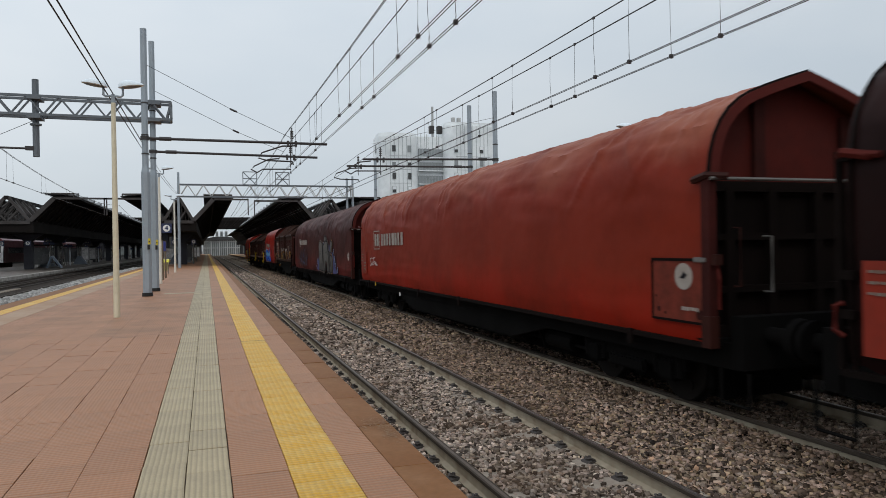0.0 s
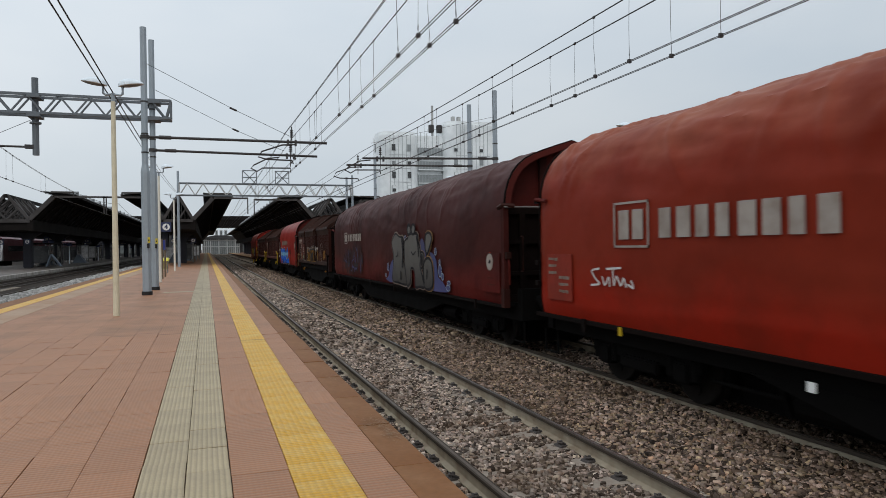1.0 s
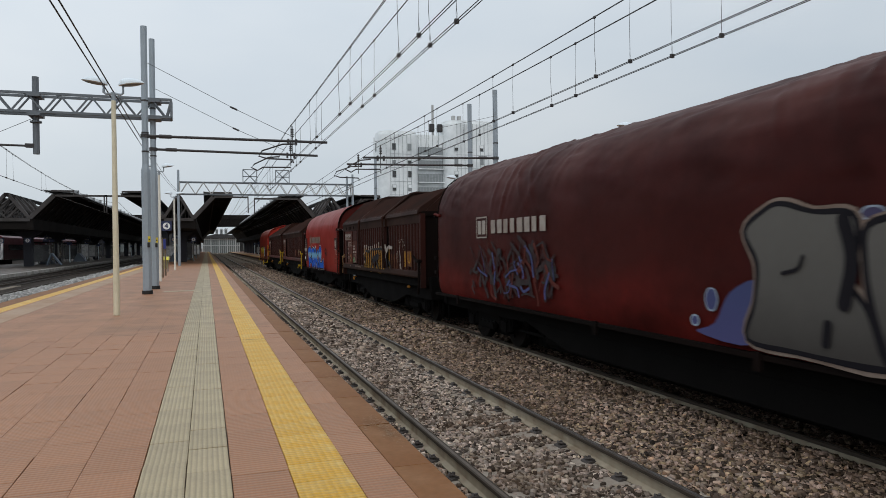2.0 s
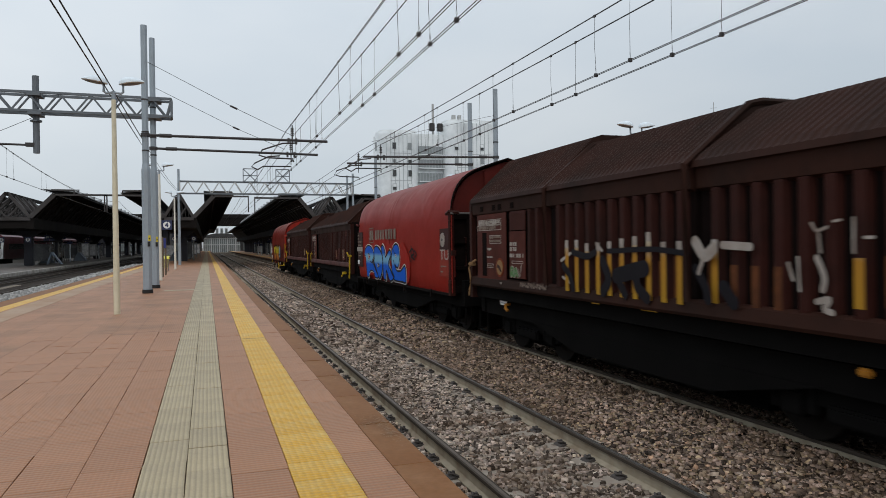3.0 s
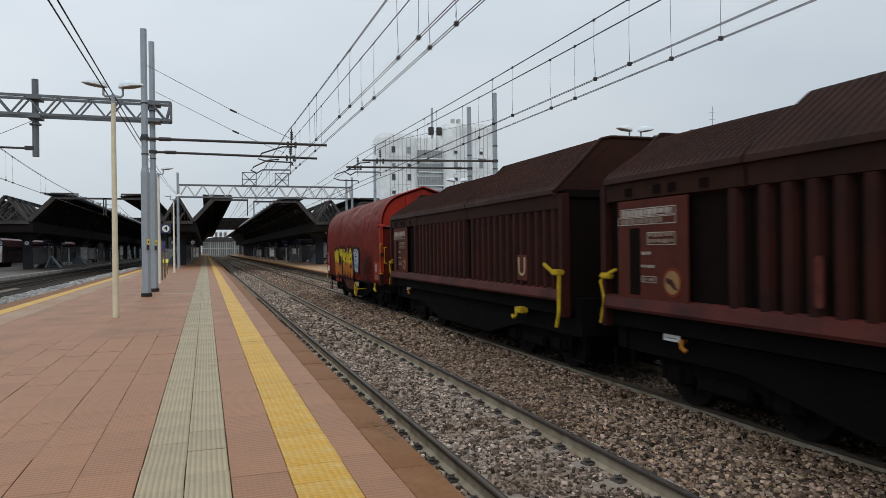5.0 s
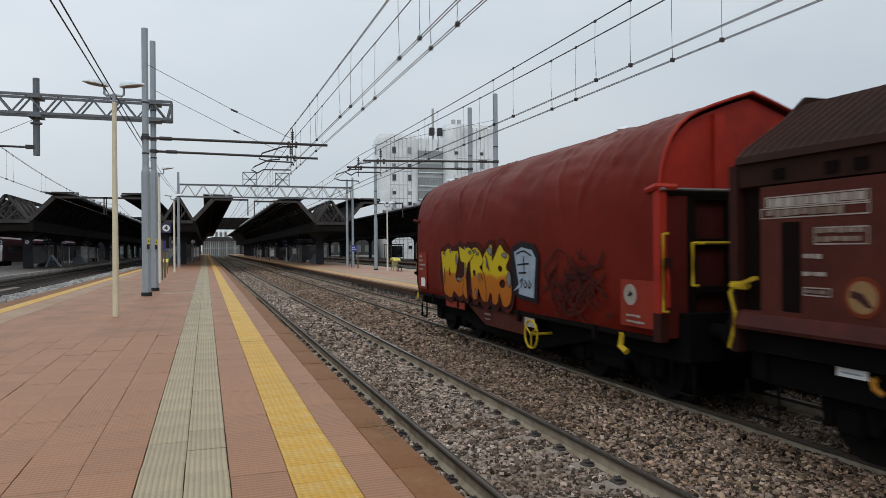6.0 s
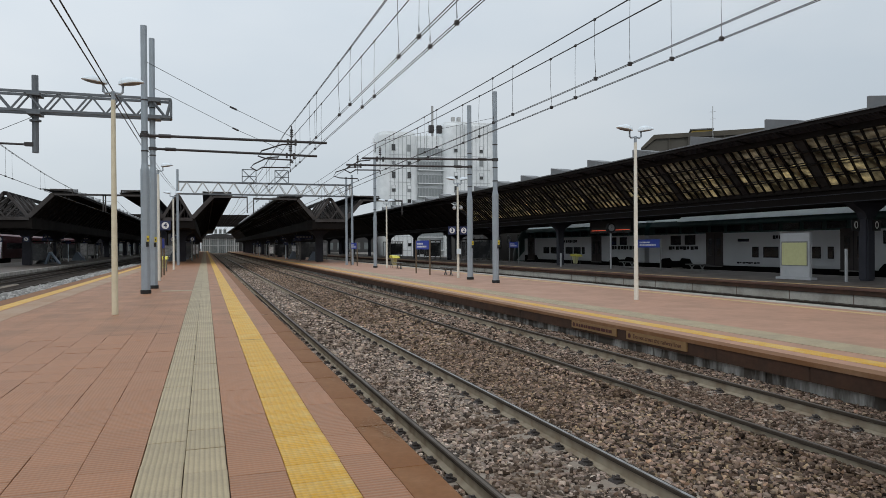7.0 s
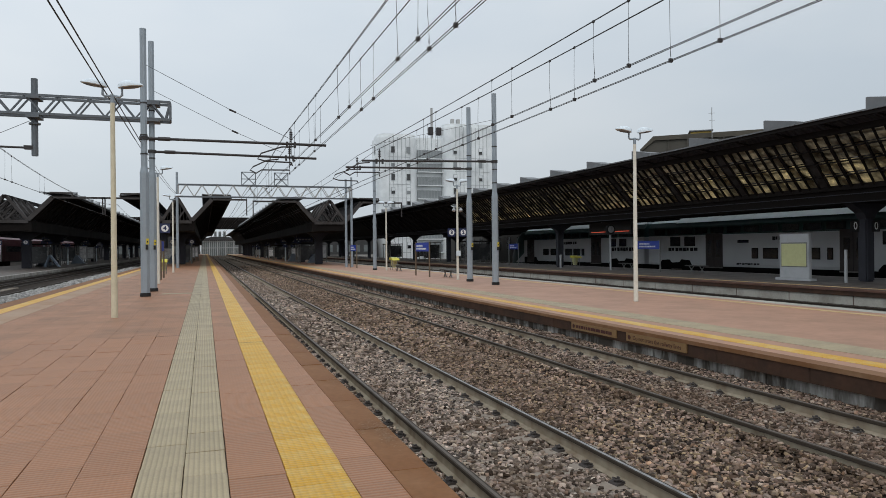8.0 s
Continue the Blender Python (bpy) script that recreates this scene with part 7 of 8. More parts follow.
# two brown wagons
for k in (5, 6):
    w = sliding_roof_wagon(J[k], J[k + 1], "dark brown ribbed sliding-roof freight wagon", 30 + k, (3.38, 3.25, 3.14), (0.39, 0.745), False, sill="sill_red")
    s = J[k] + 2.2
    plate("letter_plate", s + 0.21, s - 0.21, 0.96, 1.42, M["patch_red"], w, 0.012)
    lettering("U", 0.48, M["cream_paint"], facing(s, 1.19, 0.03), w, "stencil_letter", "white stencilled letter")
    if k == 5:
        spray("old_graffiti", [(0.10, [(74.03, 0.98), (74.02, 1.4)]), (0.14, [(73.74, 0.98), (73.74, 1.38)]), (0.09, [(72.33, 1.80), (72.33, 2.14)]), (0.07, [(72.10, 1.95), (72.10, 2.16)]), (0.08, [(72.31, 1.02), (72.30, 1.08)]), (0.10, [(78.5, 1.0), (78.5, 1.40)])], M["patch_red"], w, 0.012, 0.0, "faded red paint patches")

plate("letter_plate", 74.69, 74.27, 0.97, 1.38, M["patch_red"], WAGONS[5], 0.012)
lettering("S", 0.36, M["dial_tan"], facing(74.48, 1.17, 0.03), WAGONS[5], "stencil_letter", "faded stencilled letter")

# the last wagon with the yellow graffiti
w = tarp_wagon(J[7], J[8], "tarp_last", "dull red tarpaulin wagon with yellow graffiti", 0.030, 17.0, "end_bright")
plate("data_panel", 106.05, 105.35, 0.52, 1.46, M["panel_bright"], w, 0.012)
text_bars(w, 105.95, 1.38, (0.25, 0.3, 0.5, 0.3), M["pale_paint"], 0.06, 0.05, 0.03, 31)
plate("label_plate", 105.75, 105.45, 0.58, 0.80, M["white"], w, 0.03, "white paper waybill plate")
WILD_M = [(104.11, 1.48), (103.8, 1.5), (103.64, 1.57), (103.32, 1.51), (102.99, 1.51), (102.91, 1.38), (103.04, 1.09), (103.1, 0.91), (102.91, 0.81), (102.62, 0.94), (102.56, 0.7), (102.69, 0.51), (102.91, 0.47), (103.24, 0.57), (103.39, 0.42), (103.76, 0.45), (103.91, 0.54), (103.99, 0.89), (104.06, 1.2)]
WILD_T = [(102.85, 1.61), (102.57, 1.55), (102.31, 1.59), (102.07, 1.54), (101.96, 1.41), (102.15, 1.3), (102.32, 1.19), (102.4, 0.85), (102.35, 0.47), (102.52, 0.5), (102.62, 0.63), (102.53, 1.11), (102.54, 1.24), (102.72, 1.26), (102.81, 1.42)]
WILD_R = [(102.17, 1.25), (102.12, 1.46), (101.97, 1.58), (101.71, 1.55), (101.47, 1.38), (101.46, 1.24), (101.61, 1.16), (101.41, 1.04), (101.27, 0.71), (101.29, 0.47), (101.48, 0.48), (101.61, 0.6), (101.71, 0.71), (101.75, 0.53), (101.88, 0.47), (102.02, 0.5), (102.1, 0.75), (102.14, 1.0)]
WILD_U = [(101.46, 1.34), (101.26, 1.52), (101.04, 1.64), (100.94, 1.52), (100.96, 1.32), (100.85, 1.4), (100.67, 1.57), (100.55, 1.63), (100.39, 1.52), (100.17, 1.44), (100.16, 1.35), (100.27, 1.22), (100.24, 1.15), (100.1, 1.11), (100.03, 0.94), (100.03, 0.74), (100.09, 0.54), (100.25, 0.44), (100.43, 0.44), (100.54, 0.57), (100.62, 0.67), (100.69, 0.5), (100.83, 0.43), (100.97, 0.48), (101.0, 0.62), (101.09, 0.64), (101.21, 0.47), (101.38, 0.46), (101.44, 0.75), (101.48, 1.05)]
WILD_EYES = {"R": [[(101.99, 1.08), (101.87, 1.07), (101.89, 0.98), (101.97, 1.0)]], "U": [[(100.6, 0.89), (100.42, 0.95), (100.33, 0.87), (100.43, 0.8), (100.56, 0.82)], [(100.67, 1.17), (100.57, 1.21), (100.48, 1.15), (100.56, 1.11)]]}
g = spray("graffiti", [(0.9, [(103.8, 1.0), (102.8, 0.98), (101.6, 1.0), (100.5, 1.0)])], M["graffiti_soot"], w, 0.020, 0.0, "yellow and orange wild-letter graffiti with dark outline", 0.40)
for k, (outline, eyes) in enumerate(((WILD_M, []), (WILD_U, WILD_EYES["U"]), (WILD_R, WILD_EYES["R"]), (WILD_T, []))):
    rimmed("graffiti_halo", [outline], 0.26, M["graffiti_soot"], g, 0.024 + 0.0006 * k)
    painted("graffiti_fill", outline, M["graffiti_yellow"], g, 0.030 + 0.003 * k, eyes)
    rimmed("graffiti_outline", [outline] + eyes, 0.028, M["graffiti_soot"], g, 0.0315 + 0.003 * k)
for y, z, ry, rz, lean in ((101.06, 1.50, 0.12, 0.10, 0.3), (100.35, 1.42, 0.13, 0.055, 0.3), (100.14, 0.97, 0.10, 0.17, 0.0), (101.22, 1.26, 0.035, 0.12, 0.1), (101.88, 1.50, 0.10, 0.035, -0.3), (101.72, 1.44, 0.08, 0.03, -0.6), (102.16, 1.47, 0.09, 0.045, 0.0), (102.48, 1.57, 0.05, 0.05, 0.0), (103.87, 1.45, 0.09, 0.035, 0.2), (103.42, 1.52, 0.05, 0.07, 0.0), (103.03, 1.31, 0.055, 0.15, 0.0), (102.87, 0.87, 0.16, 0.05, 0.2), (102.43, 1.07, 0.045, 0.19, 0.0), (101.63, 0.95, 0.04, 0.10, 0.3), (101.84, 0.62, 0.05, 0.10, 0.2)):
    ring = [(y + ry * math.cos(a) + lean * rz * math.sin(a), z + rz * math.sin(a) * (0.8 + 0.2 * math.cos(3 * a))) for a in (0, 0.9, 1.8, 2.7, 3.6, 4.5, 5.4)]
    painted("graffiti_spot", ring, M["graffiti_grey"], g, 0.047)
    rimmed("graffiti_line", [ring], 0.016, M["black_paint"], g, 0.048)
spray("graffiti_line", [(0.04, [(103.85, 1.1), (103.82, 0.75)]), (0.05, [(103.5, 1.1), (103.47, 0.95)]), (0.04, [(101.28, 1.4), (101.15, 1.2), (101.12, 1.12)]), (0.03, [(101.55, 1.05), (101.45, 0.9)])], M["graffiti_soot"], g, 0.046)
part("graffiti_outline", prism([(100.12, 0.80), (99.75, 0.64), (99.0, 0.60), (98.92, 1.42), (99.1, 1.62), (99.6, 1.68), (100.02, 1.58)], "x", SIDE - 0.030, SIDE - 0.024), M["black_paint"], w)
g2 = part("graffiti", prism([(99.95, 0.76), (99.70, 0.84), (99.72, 0.72), (99.12, 0.68), (99.04, 1.38), (99.2, 1.52), (99.6, 1.57), (99.92, 1.48), (99.72, 0.9)], "x", SIDE - 0.038, SIDE - 0.031), M["graffiti_ice"], w, "pale blue painted block with dark scrawl")
spray("graffiti_line", [(0.03, [(99.8, 1.45), (99.5, 1.5), (99.2, 1.42)]), (0.03, [(99.75, 1.25), (99.3, 1.28)]), (0.03, [(99.7, 1.1), (99.4, 1.12)]), (0.03, [(99.5, 1.4), (99.48, 1.1)]), (0.03, [(99.65, 0.95), (99.55, 1.0), (99.62, 0.85)]), (0.03, [(99.45, 0.98), (99.38, 0.9), (99.45, 0.85), (99.5, 0.92)]), (0.03, [(99.28, 0.98), (99.22, 0.9), (99.28, 0.85), (99.33, 0.92)])], M["black_paint"], g2, 0.042)
rng = random.Random(3)
scrawl = []
for k in range(80):
    c = Vector((97.75 + 0.62 * rng.gauss(0, 0.75), 0.97 + 0.36 * rng.gauss(0, 0.75)))
    d, q = Vector((rng.uniform(-0.3, 0.3), rng.uniform(-0.22, 0.22))), Vector((rng.uniform(-0.12, 0.12), rng.uniform(-0.12, 0.12)))
    scrawl.append((rng.uniform(0.012, 0.05), [tuple(c - d), tuple(c + q), tuple(c + d)]))
spray("old_graffiti", scrawl, M["graffiti_soot"], w, 0.022, 0.0, "worn sooty black scrawl", 0.42, "stuff")
plate("data_panel", 96.45, 95.7, 0.50, 1.12, M["panel_bright"], w, 0.02)
warning_disc(w, 96.22, 0.92, 0.17, "pale_paint")
text_bars(w, 96.3, 0.66, (0.35, 0.4), M["pale_paint"], 0.04, 0.04, 0.04, 33)
part("side_sill", prism([(102.55, 0.34), (101.5, -0.02), (99.6, -0.02), (99.4, 0.34)], "x", SIDE + 0.04, SIDE + 0.10), M["panel_red"], w, "grimy red fishbelly sill")
plate("label_plate", 103.85, 102.6, 0.20, 0.34, M["panel_bright"], w, 0.0, "red strip plate")
text_bars(w, 101.4, 0.24, (0.3, 0.3), M["grey_paint"], 0.05, 0.05, 0.02, 34)
plate("label_plate", 99.55, 99.15, 0.16, 0.32, M["pale_paint"], w, 0.0)
hw = bmesh.new()
ringp = [(SIDE - 0.16, 98.98 + 0.24 * math.cos(2 * math.pi * k / 20), 0.08 + 0.24 * math.sin(2 * math.pi * k / 20)) for k in range(21)]
pipe(ringp, 0.02, hw, 6)
for k in range(3):
    tube((SIDE - 0.16, 98.98, 0.08), (SIDE - 0.16, 98.98 + 0.23 * math.cos(2.1 * k + 0.5), 0.08 + 0.23 * math.sin(2.1 * k + 0.5)), 0.016, hw, 6)
tube((SIDE - 0.18, 98.98, 0.08), (-1.1, 98.98, 0.08), 0.025, hw, 6)
part("hand_wheel", hw, M["yellow_paint"], w, "yellow spoked brake hand wheel")
for s, z0, z1 in ((95.45, 0.75, 1.72), (94.9, 1.1, 1.6)):
    part("handrail", pipe([(SIDE, s, z1), (SIDE - 0.07, s, z1), (SIDE - 0.07, s, z0), (SIDE, s, z0)], 0.02), M["yellow_paint"], w, "yellow-painted grab rail")
part("handrail", pipe([(-1.2, 95.3, 1.6), (-1.2, 95.1, 1.6), (-0.5, 95.1, 1.6), (-0.5, 95.3, 1.6)], 0.02), M["yellow_paint"], w)
part("handrail", pipe([(-0.6, 95.3, 1.45), (-0.6, 95.05, 1.45), (-0.6, 95.05, 0.85), (-0.6, 95.3, 0.85)], 0.02), M["yellow_paint"], w)
part("tow_hook", pipe([(SIDE + 0.1, 96.45, 0.36), (SIDE - 0.02, 96.45, 0.36), (SIDE - 0.04, 96.45, 0.20), (SIDE - 0.04, 96.3, 0.14)], 0.045), M["yellow_paint"], w, "yellow-painted hook")
part("tow_hook", pipe([(SIDE + 0.1, 106.1, 0.36), (SIDE - 0.02, 106.1, 0.36), (SIDE - 0.03, 106.1, 0.2)], 0.04), M["yellow_paint"], w, "yellow-painted hook")


# ---- station furniture ----
M["post_brown"] = material("brown_sign_post", (0.13, 0.095, 0.06), 0.6, var=0.15, grain=12, stain=4)
M["post_grey"] = material("grey_sign_post", (0.20, 0.20, 0.19), 0.5, 0.2, var=0.1)
M["bench_grey"] = material("grey_bench_slab", (0.10, 0.10, 0.095), 0.7, var=0.15, grain=20, stain=4)
M["bag_yellow"] = material("yellow_bin_lid", (0.58, 0.52, 0.05), 0.5, var=0.05, bump=0)
M["bag_pale"] = material("pale_yellow_plastic_bag", (0.52, 0.50, 0.24), 0.45, var=0.15, grain=14, stain=6, other=(0.36, 0.36, 0.24), mix=0.7, bump=0.3)
M["poster"] = material("yellowed_timetable_poster", (0.55, 0.55, 0.28), 0.6, var=0.06, grain=30, stain=5, other=(0.45, 0.44, 0.22), mix=0.5, bump=0)
M["totem_grey"] = material("pale_grey_totem_panel", (0.42, 0.43, 0.44), 0.5, var=0.05, bump=0)
M["display_black"] = glass("black_display_glass", (0.01, 0.01, 0.011), 0.3)
M["amber"] = glow("amber_display_line", (1.0, 0.13, 0.06), 0.42)
M["dark_window"] = glass("dark_window_glass", (0.012, 0.014, 0.016), 0.12)
M["pale_pane"] = material("dim_shelter_pane", (0.030, 0.032, 0.034), 0.25, var=0.2, grain=2, stain=0.8, other=(0.1, 0.1, 0.1), mix=0.8, bump=0)
M["plate_yellow"] = material("yellow_warning_plate", (0.62, 0.48, 0.03), 0.5, var=0.05, bump=0)


def bars_on(parent, x, ys, zs, mat, rows, side=-1, seed=1):
    """Lines of unreadable writing on a board that faces -x (side -1) or +x."""
    rng = random.Random(seed)
    for z, length, h in rows:
        y = ys
        while y > ys - length:
            w = min(rng.uniform(0.05, 0.2), y - (ys - length))
            part("text_bar", box(x - 0.004, x, y - w, y, zs + z - h, zs + z), mat, parent)
            y -= w + 0.03


def name_sign(x, y0, y1, z0, post, label):
    t = thing("station_sign", label, "sign", "station name signs", at=(x, 0, z0))
    for y in (y0, y1):
        part("post", tube((0, y, 0), (0, y, 2.15), 0.05, n=10), M[post], t, smooth=True)
    part("board", box(-0.03, 0.03, y0 + 0.08, y1 - 0.08, 1.55, 2.10, None, 0.01), M["blue_sign"], t)
    bars_on(t, -0.031, y1 - 0.3, 1.95, M["white"], ((0, (y1 - y0) * 0.45, 0.10), (-0.18, (y1 - y0) * 0.7, 0.10)), seed=int(y0))
    return t


name_sign(12.9, 40.2, 43.1, FAR_Z, "post_brown", "blue station name sign on two brown posts")
name_sign(13.0, 62.0, 64.8, FAR_Z, "post_brown", "blue station name sign on two brown posts")
name_sign(-2.25, 40.4, 43.2, 0, "post_brown", "blue station name sign seen edge-on between brown posts")
name_sign(28.6, 39.0, 41.6, FAR_Z, "post_grey", "lit blue station name sign under the canopy")
name_sign(28.8, 61.5, 63.7, FAR_Z, "post_grey", "lit blue station name sign under the canopy")


def bench(x, y, z0, along=1.8):
    t = thing("platform_bench", "grey slab bench on crossed metal legs", "bench", "platform benches", at=(x, y, z0))
    part("seat", box(-0.24, 0.24, -along / 2, along / 2, 0.42, 0.48, None, 0.015), M["bench_grey"], t)
    for s in (-0.28, 0.28):
        for q in (-1, 1):
            part("leg", bar((0, along * s - q * 0.22, 0.0), (0, along * s + q * 0.22, 0.42), 0.05, 0.05), M["post_grey"], t)
    return t


bench(13.8, 39.4, FAR_Z)
bench(14.3, 52.4, FAR_Z)
bench(-3.0, 47.0, 0)
bench(29.9, 37.0, FAR_Z)
bench(30.1, 45.0, FAR_Z)


def litter_bin(x, y, z0):
    t = thing("litter_bin", "open-frame litter bin with a slumped yellow bag", "litter bin", "litter bins", at=(x, y, z0))
    for sx, sy in ((-0.22, -0.3), (-0.22, 0.3), (0.22, -0.3), (0.22, 0.3)):
        part("leg", tube((sx, sy, 0), (sx, sy, 0.95), 0.018, n=6), M["post_grey"], t)
    part("bag", tube((0.02, 0.1, 0.22), (0, 0.06, 0.98), 0.17, n=14, r2=0.30), M["bag_pale"], t, "pale yellow plastic bag", smooth=True)
    lid = prism([(-0.62, 0.80), (-0.40, 0.96), (0.38, 1.02), (0.42, 0.90), (0.30, 0.82), (-0.35, 0.86)], "x", -0.30, 0.30)
    part("lid", lid, M["bag_yellow"], t, "bright yellow folded lid")
    return t


litter_bin(14.5, 54.6, FAR_Z)
litter_bin(-2.7, 50.5, 0)
litter_bin(29.3, 51.4, FAR_Z)
solid("marker_post", tube((27.62, 50.86, FAR_Z), (27.62, 50.86, FAR_Z + 1.1), 0.09, n=10), M["totem_grey"], "short pale marker post on the platform", "post")


def number_sign(x, y, z, text, hang, label, size=0.44, disc=True):
    t = thing("platform_number_sign", label, "sign", "platform number signs", at=(x, y, z))
    part("board", box(-size / 2, size / 2, -0.03, 0.03, -size / 2, size / 2, None, 0.008), M["navy_sign" if disc else "black"], t)
    if disc:
        part("disc", tube((0, -0.031, 0), (0, -0.036, 0), size * 0.36, n=24), M["white"], t, "white disc")
    lettering(text, size * (0.62 if disc else 1.0), M["navy_sign" if disc else "white"], Matrix.Translation((0, -0.038, 0)) @ pose(0, 0, 0, 90, 0, 0), t, "numeral", offset=0.012 if disc else 0.0)
    part("bracket", tube((0, 0, 0), hang, 0.018, n=6), M["post_grey"], t)
    return t


number_sign(-1.80, 35.9, 2.65, "4", (-0.3, 0, 0), "square navy platform number sign beside a lamp post", 0.46)
number_sign(12.80, 35.9, 2.42, "3", (0.3, 0, 0), "square navy platform number sign beside a lamp post")
number_sign(13.48, 35.9, 2.42, "2", (-0.3, 0, 0), "square navy platform number sign beside a lamp post")
for x, s in ((28.22, 1), (29.50, -1)):
    number_sign(x, 24.05, 2.39, "0", (s * 0.5, 0.2, 0), "navy platform number sign with a white numeral on a column", 0.5, False)
for x, y in ((-18.3, 75.4), (-16.1, 75.4), (-3.3, 79.4), (-1.3, 79.4)):
    number_sign(x, y, 2.5, "5" if x < -10 else "4", (0.5 if x in (-18.3, -3.3) else -0.5, 0.4, 0), "navy platform number sign on a canopy column", 0.5)

t = thing("lamp_fittings", "pale dome cameras and box on a lamp post", "cameras", at=(13.15, 35.9, FAR_Z))
for s in (-1, 1):
    bm = bmesh.new()
    bmesh.ops.create_icosphere(bm, subdivisions=2, radius=0.105)
    part("dome", moved(bm, pose(s * 0.20, 0, 3.83)), M["totem_grey"], t, smooth=True)
part("crossbar", tube((-0.24, 0, 3.95), (0.24, 0, 3.95), 0.025), M["post_grey"], t)
part("junction_box", box(-0.12, 0.12, -0.16, -0.085, 1.3, 1.6, None, 0.01), M["lamp_shell"], t)
for x, y, z0 in ((-1.95, 26.07, 0), (-1.9, 29.2, 0), (12.95, 30.2, FAR_Z), (13.05, 33.8, FAR_Z)):
    t = thing("warning_plate", "yellow and black warning plate strapped to a mast", "warning plate", "warning plates", at=(x, y, z0))
    part("plate", box(0.05, 0.13, -0.166, -0.12, 1.80, 2.00), M["plate_yellow"], t)
    part("symbol", box(0.03, 0.11, -0.170, -0.12, 1.62, 1.78), M["black"], t)
    part("symbol", box(0.07, 0.11, -0.170, -0.167, 1.86, 1.92), M["black"], t)

# timetable totem, clock and display on the canopy platform
t = thing("information_totem", "pale grey information totem with yellowed timetable", "information board", at=(27.35, 26.62, FAR_Z))
part("cabinet", box(-0.09, 0.09, -0.90, 0.90, 0.12, 2.28, None, 0.02), M["totem_grey"], t)
part("plinth", box(-0.2, 0.2, -1.08, 1.08, 0.0, 0.12, None, 0.01), M["totem_grey"], t)
part("poster_frame", box(-0.105, -0.09, -0.80, 0.80, 0.66, 1.86), M["post_grey"], t)
part("poster", box(-0.112, -0.106, -0.75, 0.75, 0.70, 1.80), M["poster"], t)
t = thing("platform_clock", "round station clock on a slim grey post", "clock", at=(28.2, 44.35, FAR_Z))
part("post", tube((0, 0, 0), (0, 0, 2.6), 0.07, n=10), M["totem_grey"], t, smooth=True)
part("case", tube((0, -0.1, 3.0), (0, 0.1, 3.0), 0.36, n=24), M["black"], t)
part("dial", tube((0, -0.108, 3.0), (0, -0.101, 3.0), 0.25, n=24), M["totem_grey"], t)
part("hour_hand", bar((0, -0.112, 3.0), (0.10, -0.112, 3.08), 0.03, 0.006), M["black"], t)
part("minute_hand", bar((0, -0.116, 3.0), (0.02, -0.116, 3.2), 0.022, 0.006), M["black"], t)
t = thing("departure_display", "dark hanging departure display with an amber line", "display", at=(29.6, 46.0, FAR_Z))
part("case", box(-0.15, 0.15, -2.4, 3.4, 2.66, 3.62, None, 0.02), M["display_black"], t)
part("amber_line", box(-0.156, -0.151, -2.2, -0.35, 2.85, 2.90), M["amber"], t)
part("amber_line", box(-0.156, -0.151, 1.0, 3.1, 2.85, 2.90), M["amber"], t)
for y in (-2.2, 1.8):
    part("hanger", tube((0, y, 3.4), (0, y, 3.75), 0.03), M["post_grey"], t)
solid("marker_post", tube((27.6, 24.0, FAR_Z), (27.6, 24.0, FAR_Z + 1.5), 0.07, n=10), M["totem_grey"], "short pale marker post on the platform", "post")

# warning boards on the face of the island platform
for y, words, size in ((11.73, "Do not cross the railway lines", 0.125), (14.06, "", 0)):
    t = thing("warning_board", "tan warning board with dark lettering on the platform face", "warning board", "warning boards", at=(8.455, y, FAR_Z - 0.19))
    M["board_tan"] = M.get("board_tan") or material("tan_warning_board", (0.235, 0.135, 0.055), 0.6, var=0.15, grain=10, stain=3)
    M["board_red"] = M.get("board_red") or material("dark_red_lettering", (0.06, 0.012, 0.01), 0.6, var=0.1, bump=0)
    part("panel", box(-0.012, 0.012, -0.98, 0.98, -0.055, 0.118, None, 0.004), M["board_tan"], t)
    part("badge", tube((-0.018, 0.86, 0.03), (-0.013, 0.86, 0.03), 0.05, n=16), M["board_red"], t)
    if words:
        lettering(words, size, M["board_red"], Matrix(((0, 0, -1, -0.014), (-1, 0, 0, -0.05), (0, 1, 0, 0.03), (0, 0, 0, 1))), t, "lettering", width=1.55)
    else:
        bars_on(t, -0.013, 0.74, 0.065, M["board_red"], ((0, 1.55, 0.07),), seed=4)


# ---- shelters and boards under the canopies ----
def shelter(x, y, z0, w, l, seed):
    rng = random.Random(seed)
    t = thing("waiting_shelter", "dim metal-framed glass waiting shelter", "shelter", "waiting shelters", at=(x, y, z0))
    for sx in (-w / 2, w / 2):
        for k in range(4):
            yy = -l / 2 + l * k / 3
            part("post", box(sx - 0.05, sx + 0.05, yy - 0.05, yy + 0.05, 0, 2.4), M["post_grey"], t)
            if k < 3 and rng.random() < 0.8:
                part("pane", box(sx - 0.012, sx + 0.012, yy + 0.08, yy + l / 3 - 0.08, 0.3 + 0.4 * rng.random(), 2.2), M["pale_pane"], t)
    part("roof", box(-w / 2 - 0.1, w / 2 + 0.1, -l / 2 - 0.1, l / 2 + 0.1, 2.4, 2.52), M["canopy"], t)
    part("end_pane", box(-w / 2 + 0.1, w / 2 - 0.1, -l / 2 - 0.01, -l / 2 + 0.01, 0.4, 2.2), M["pale_pane"], t)
    return t


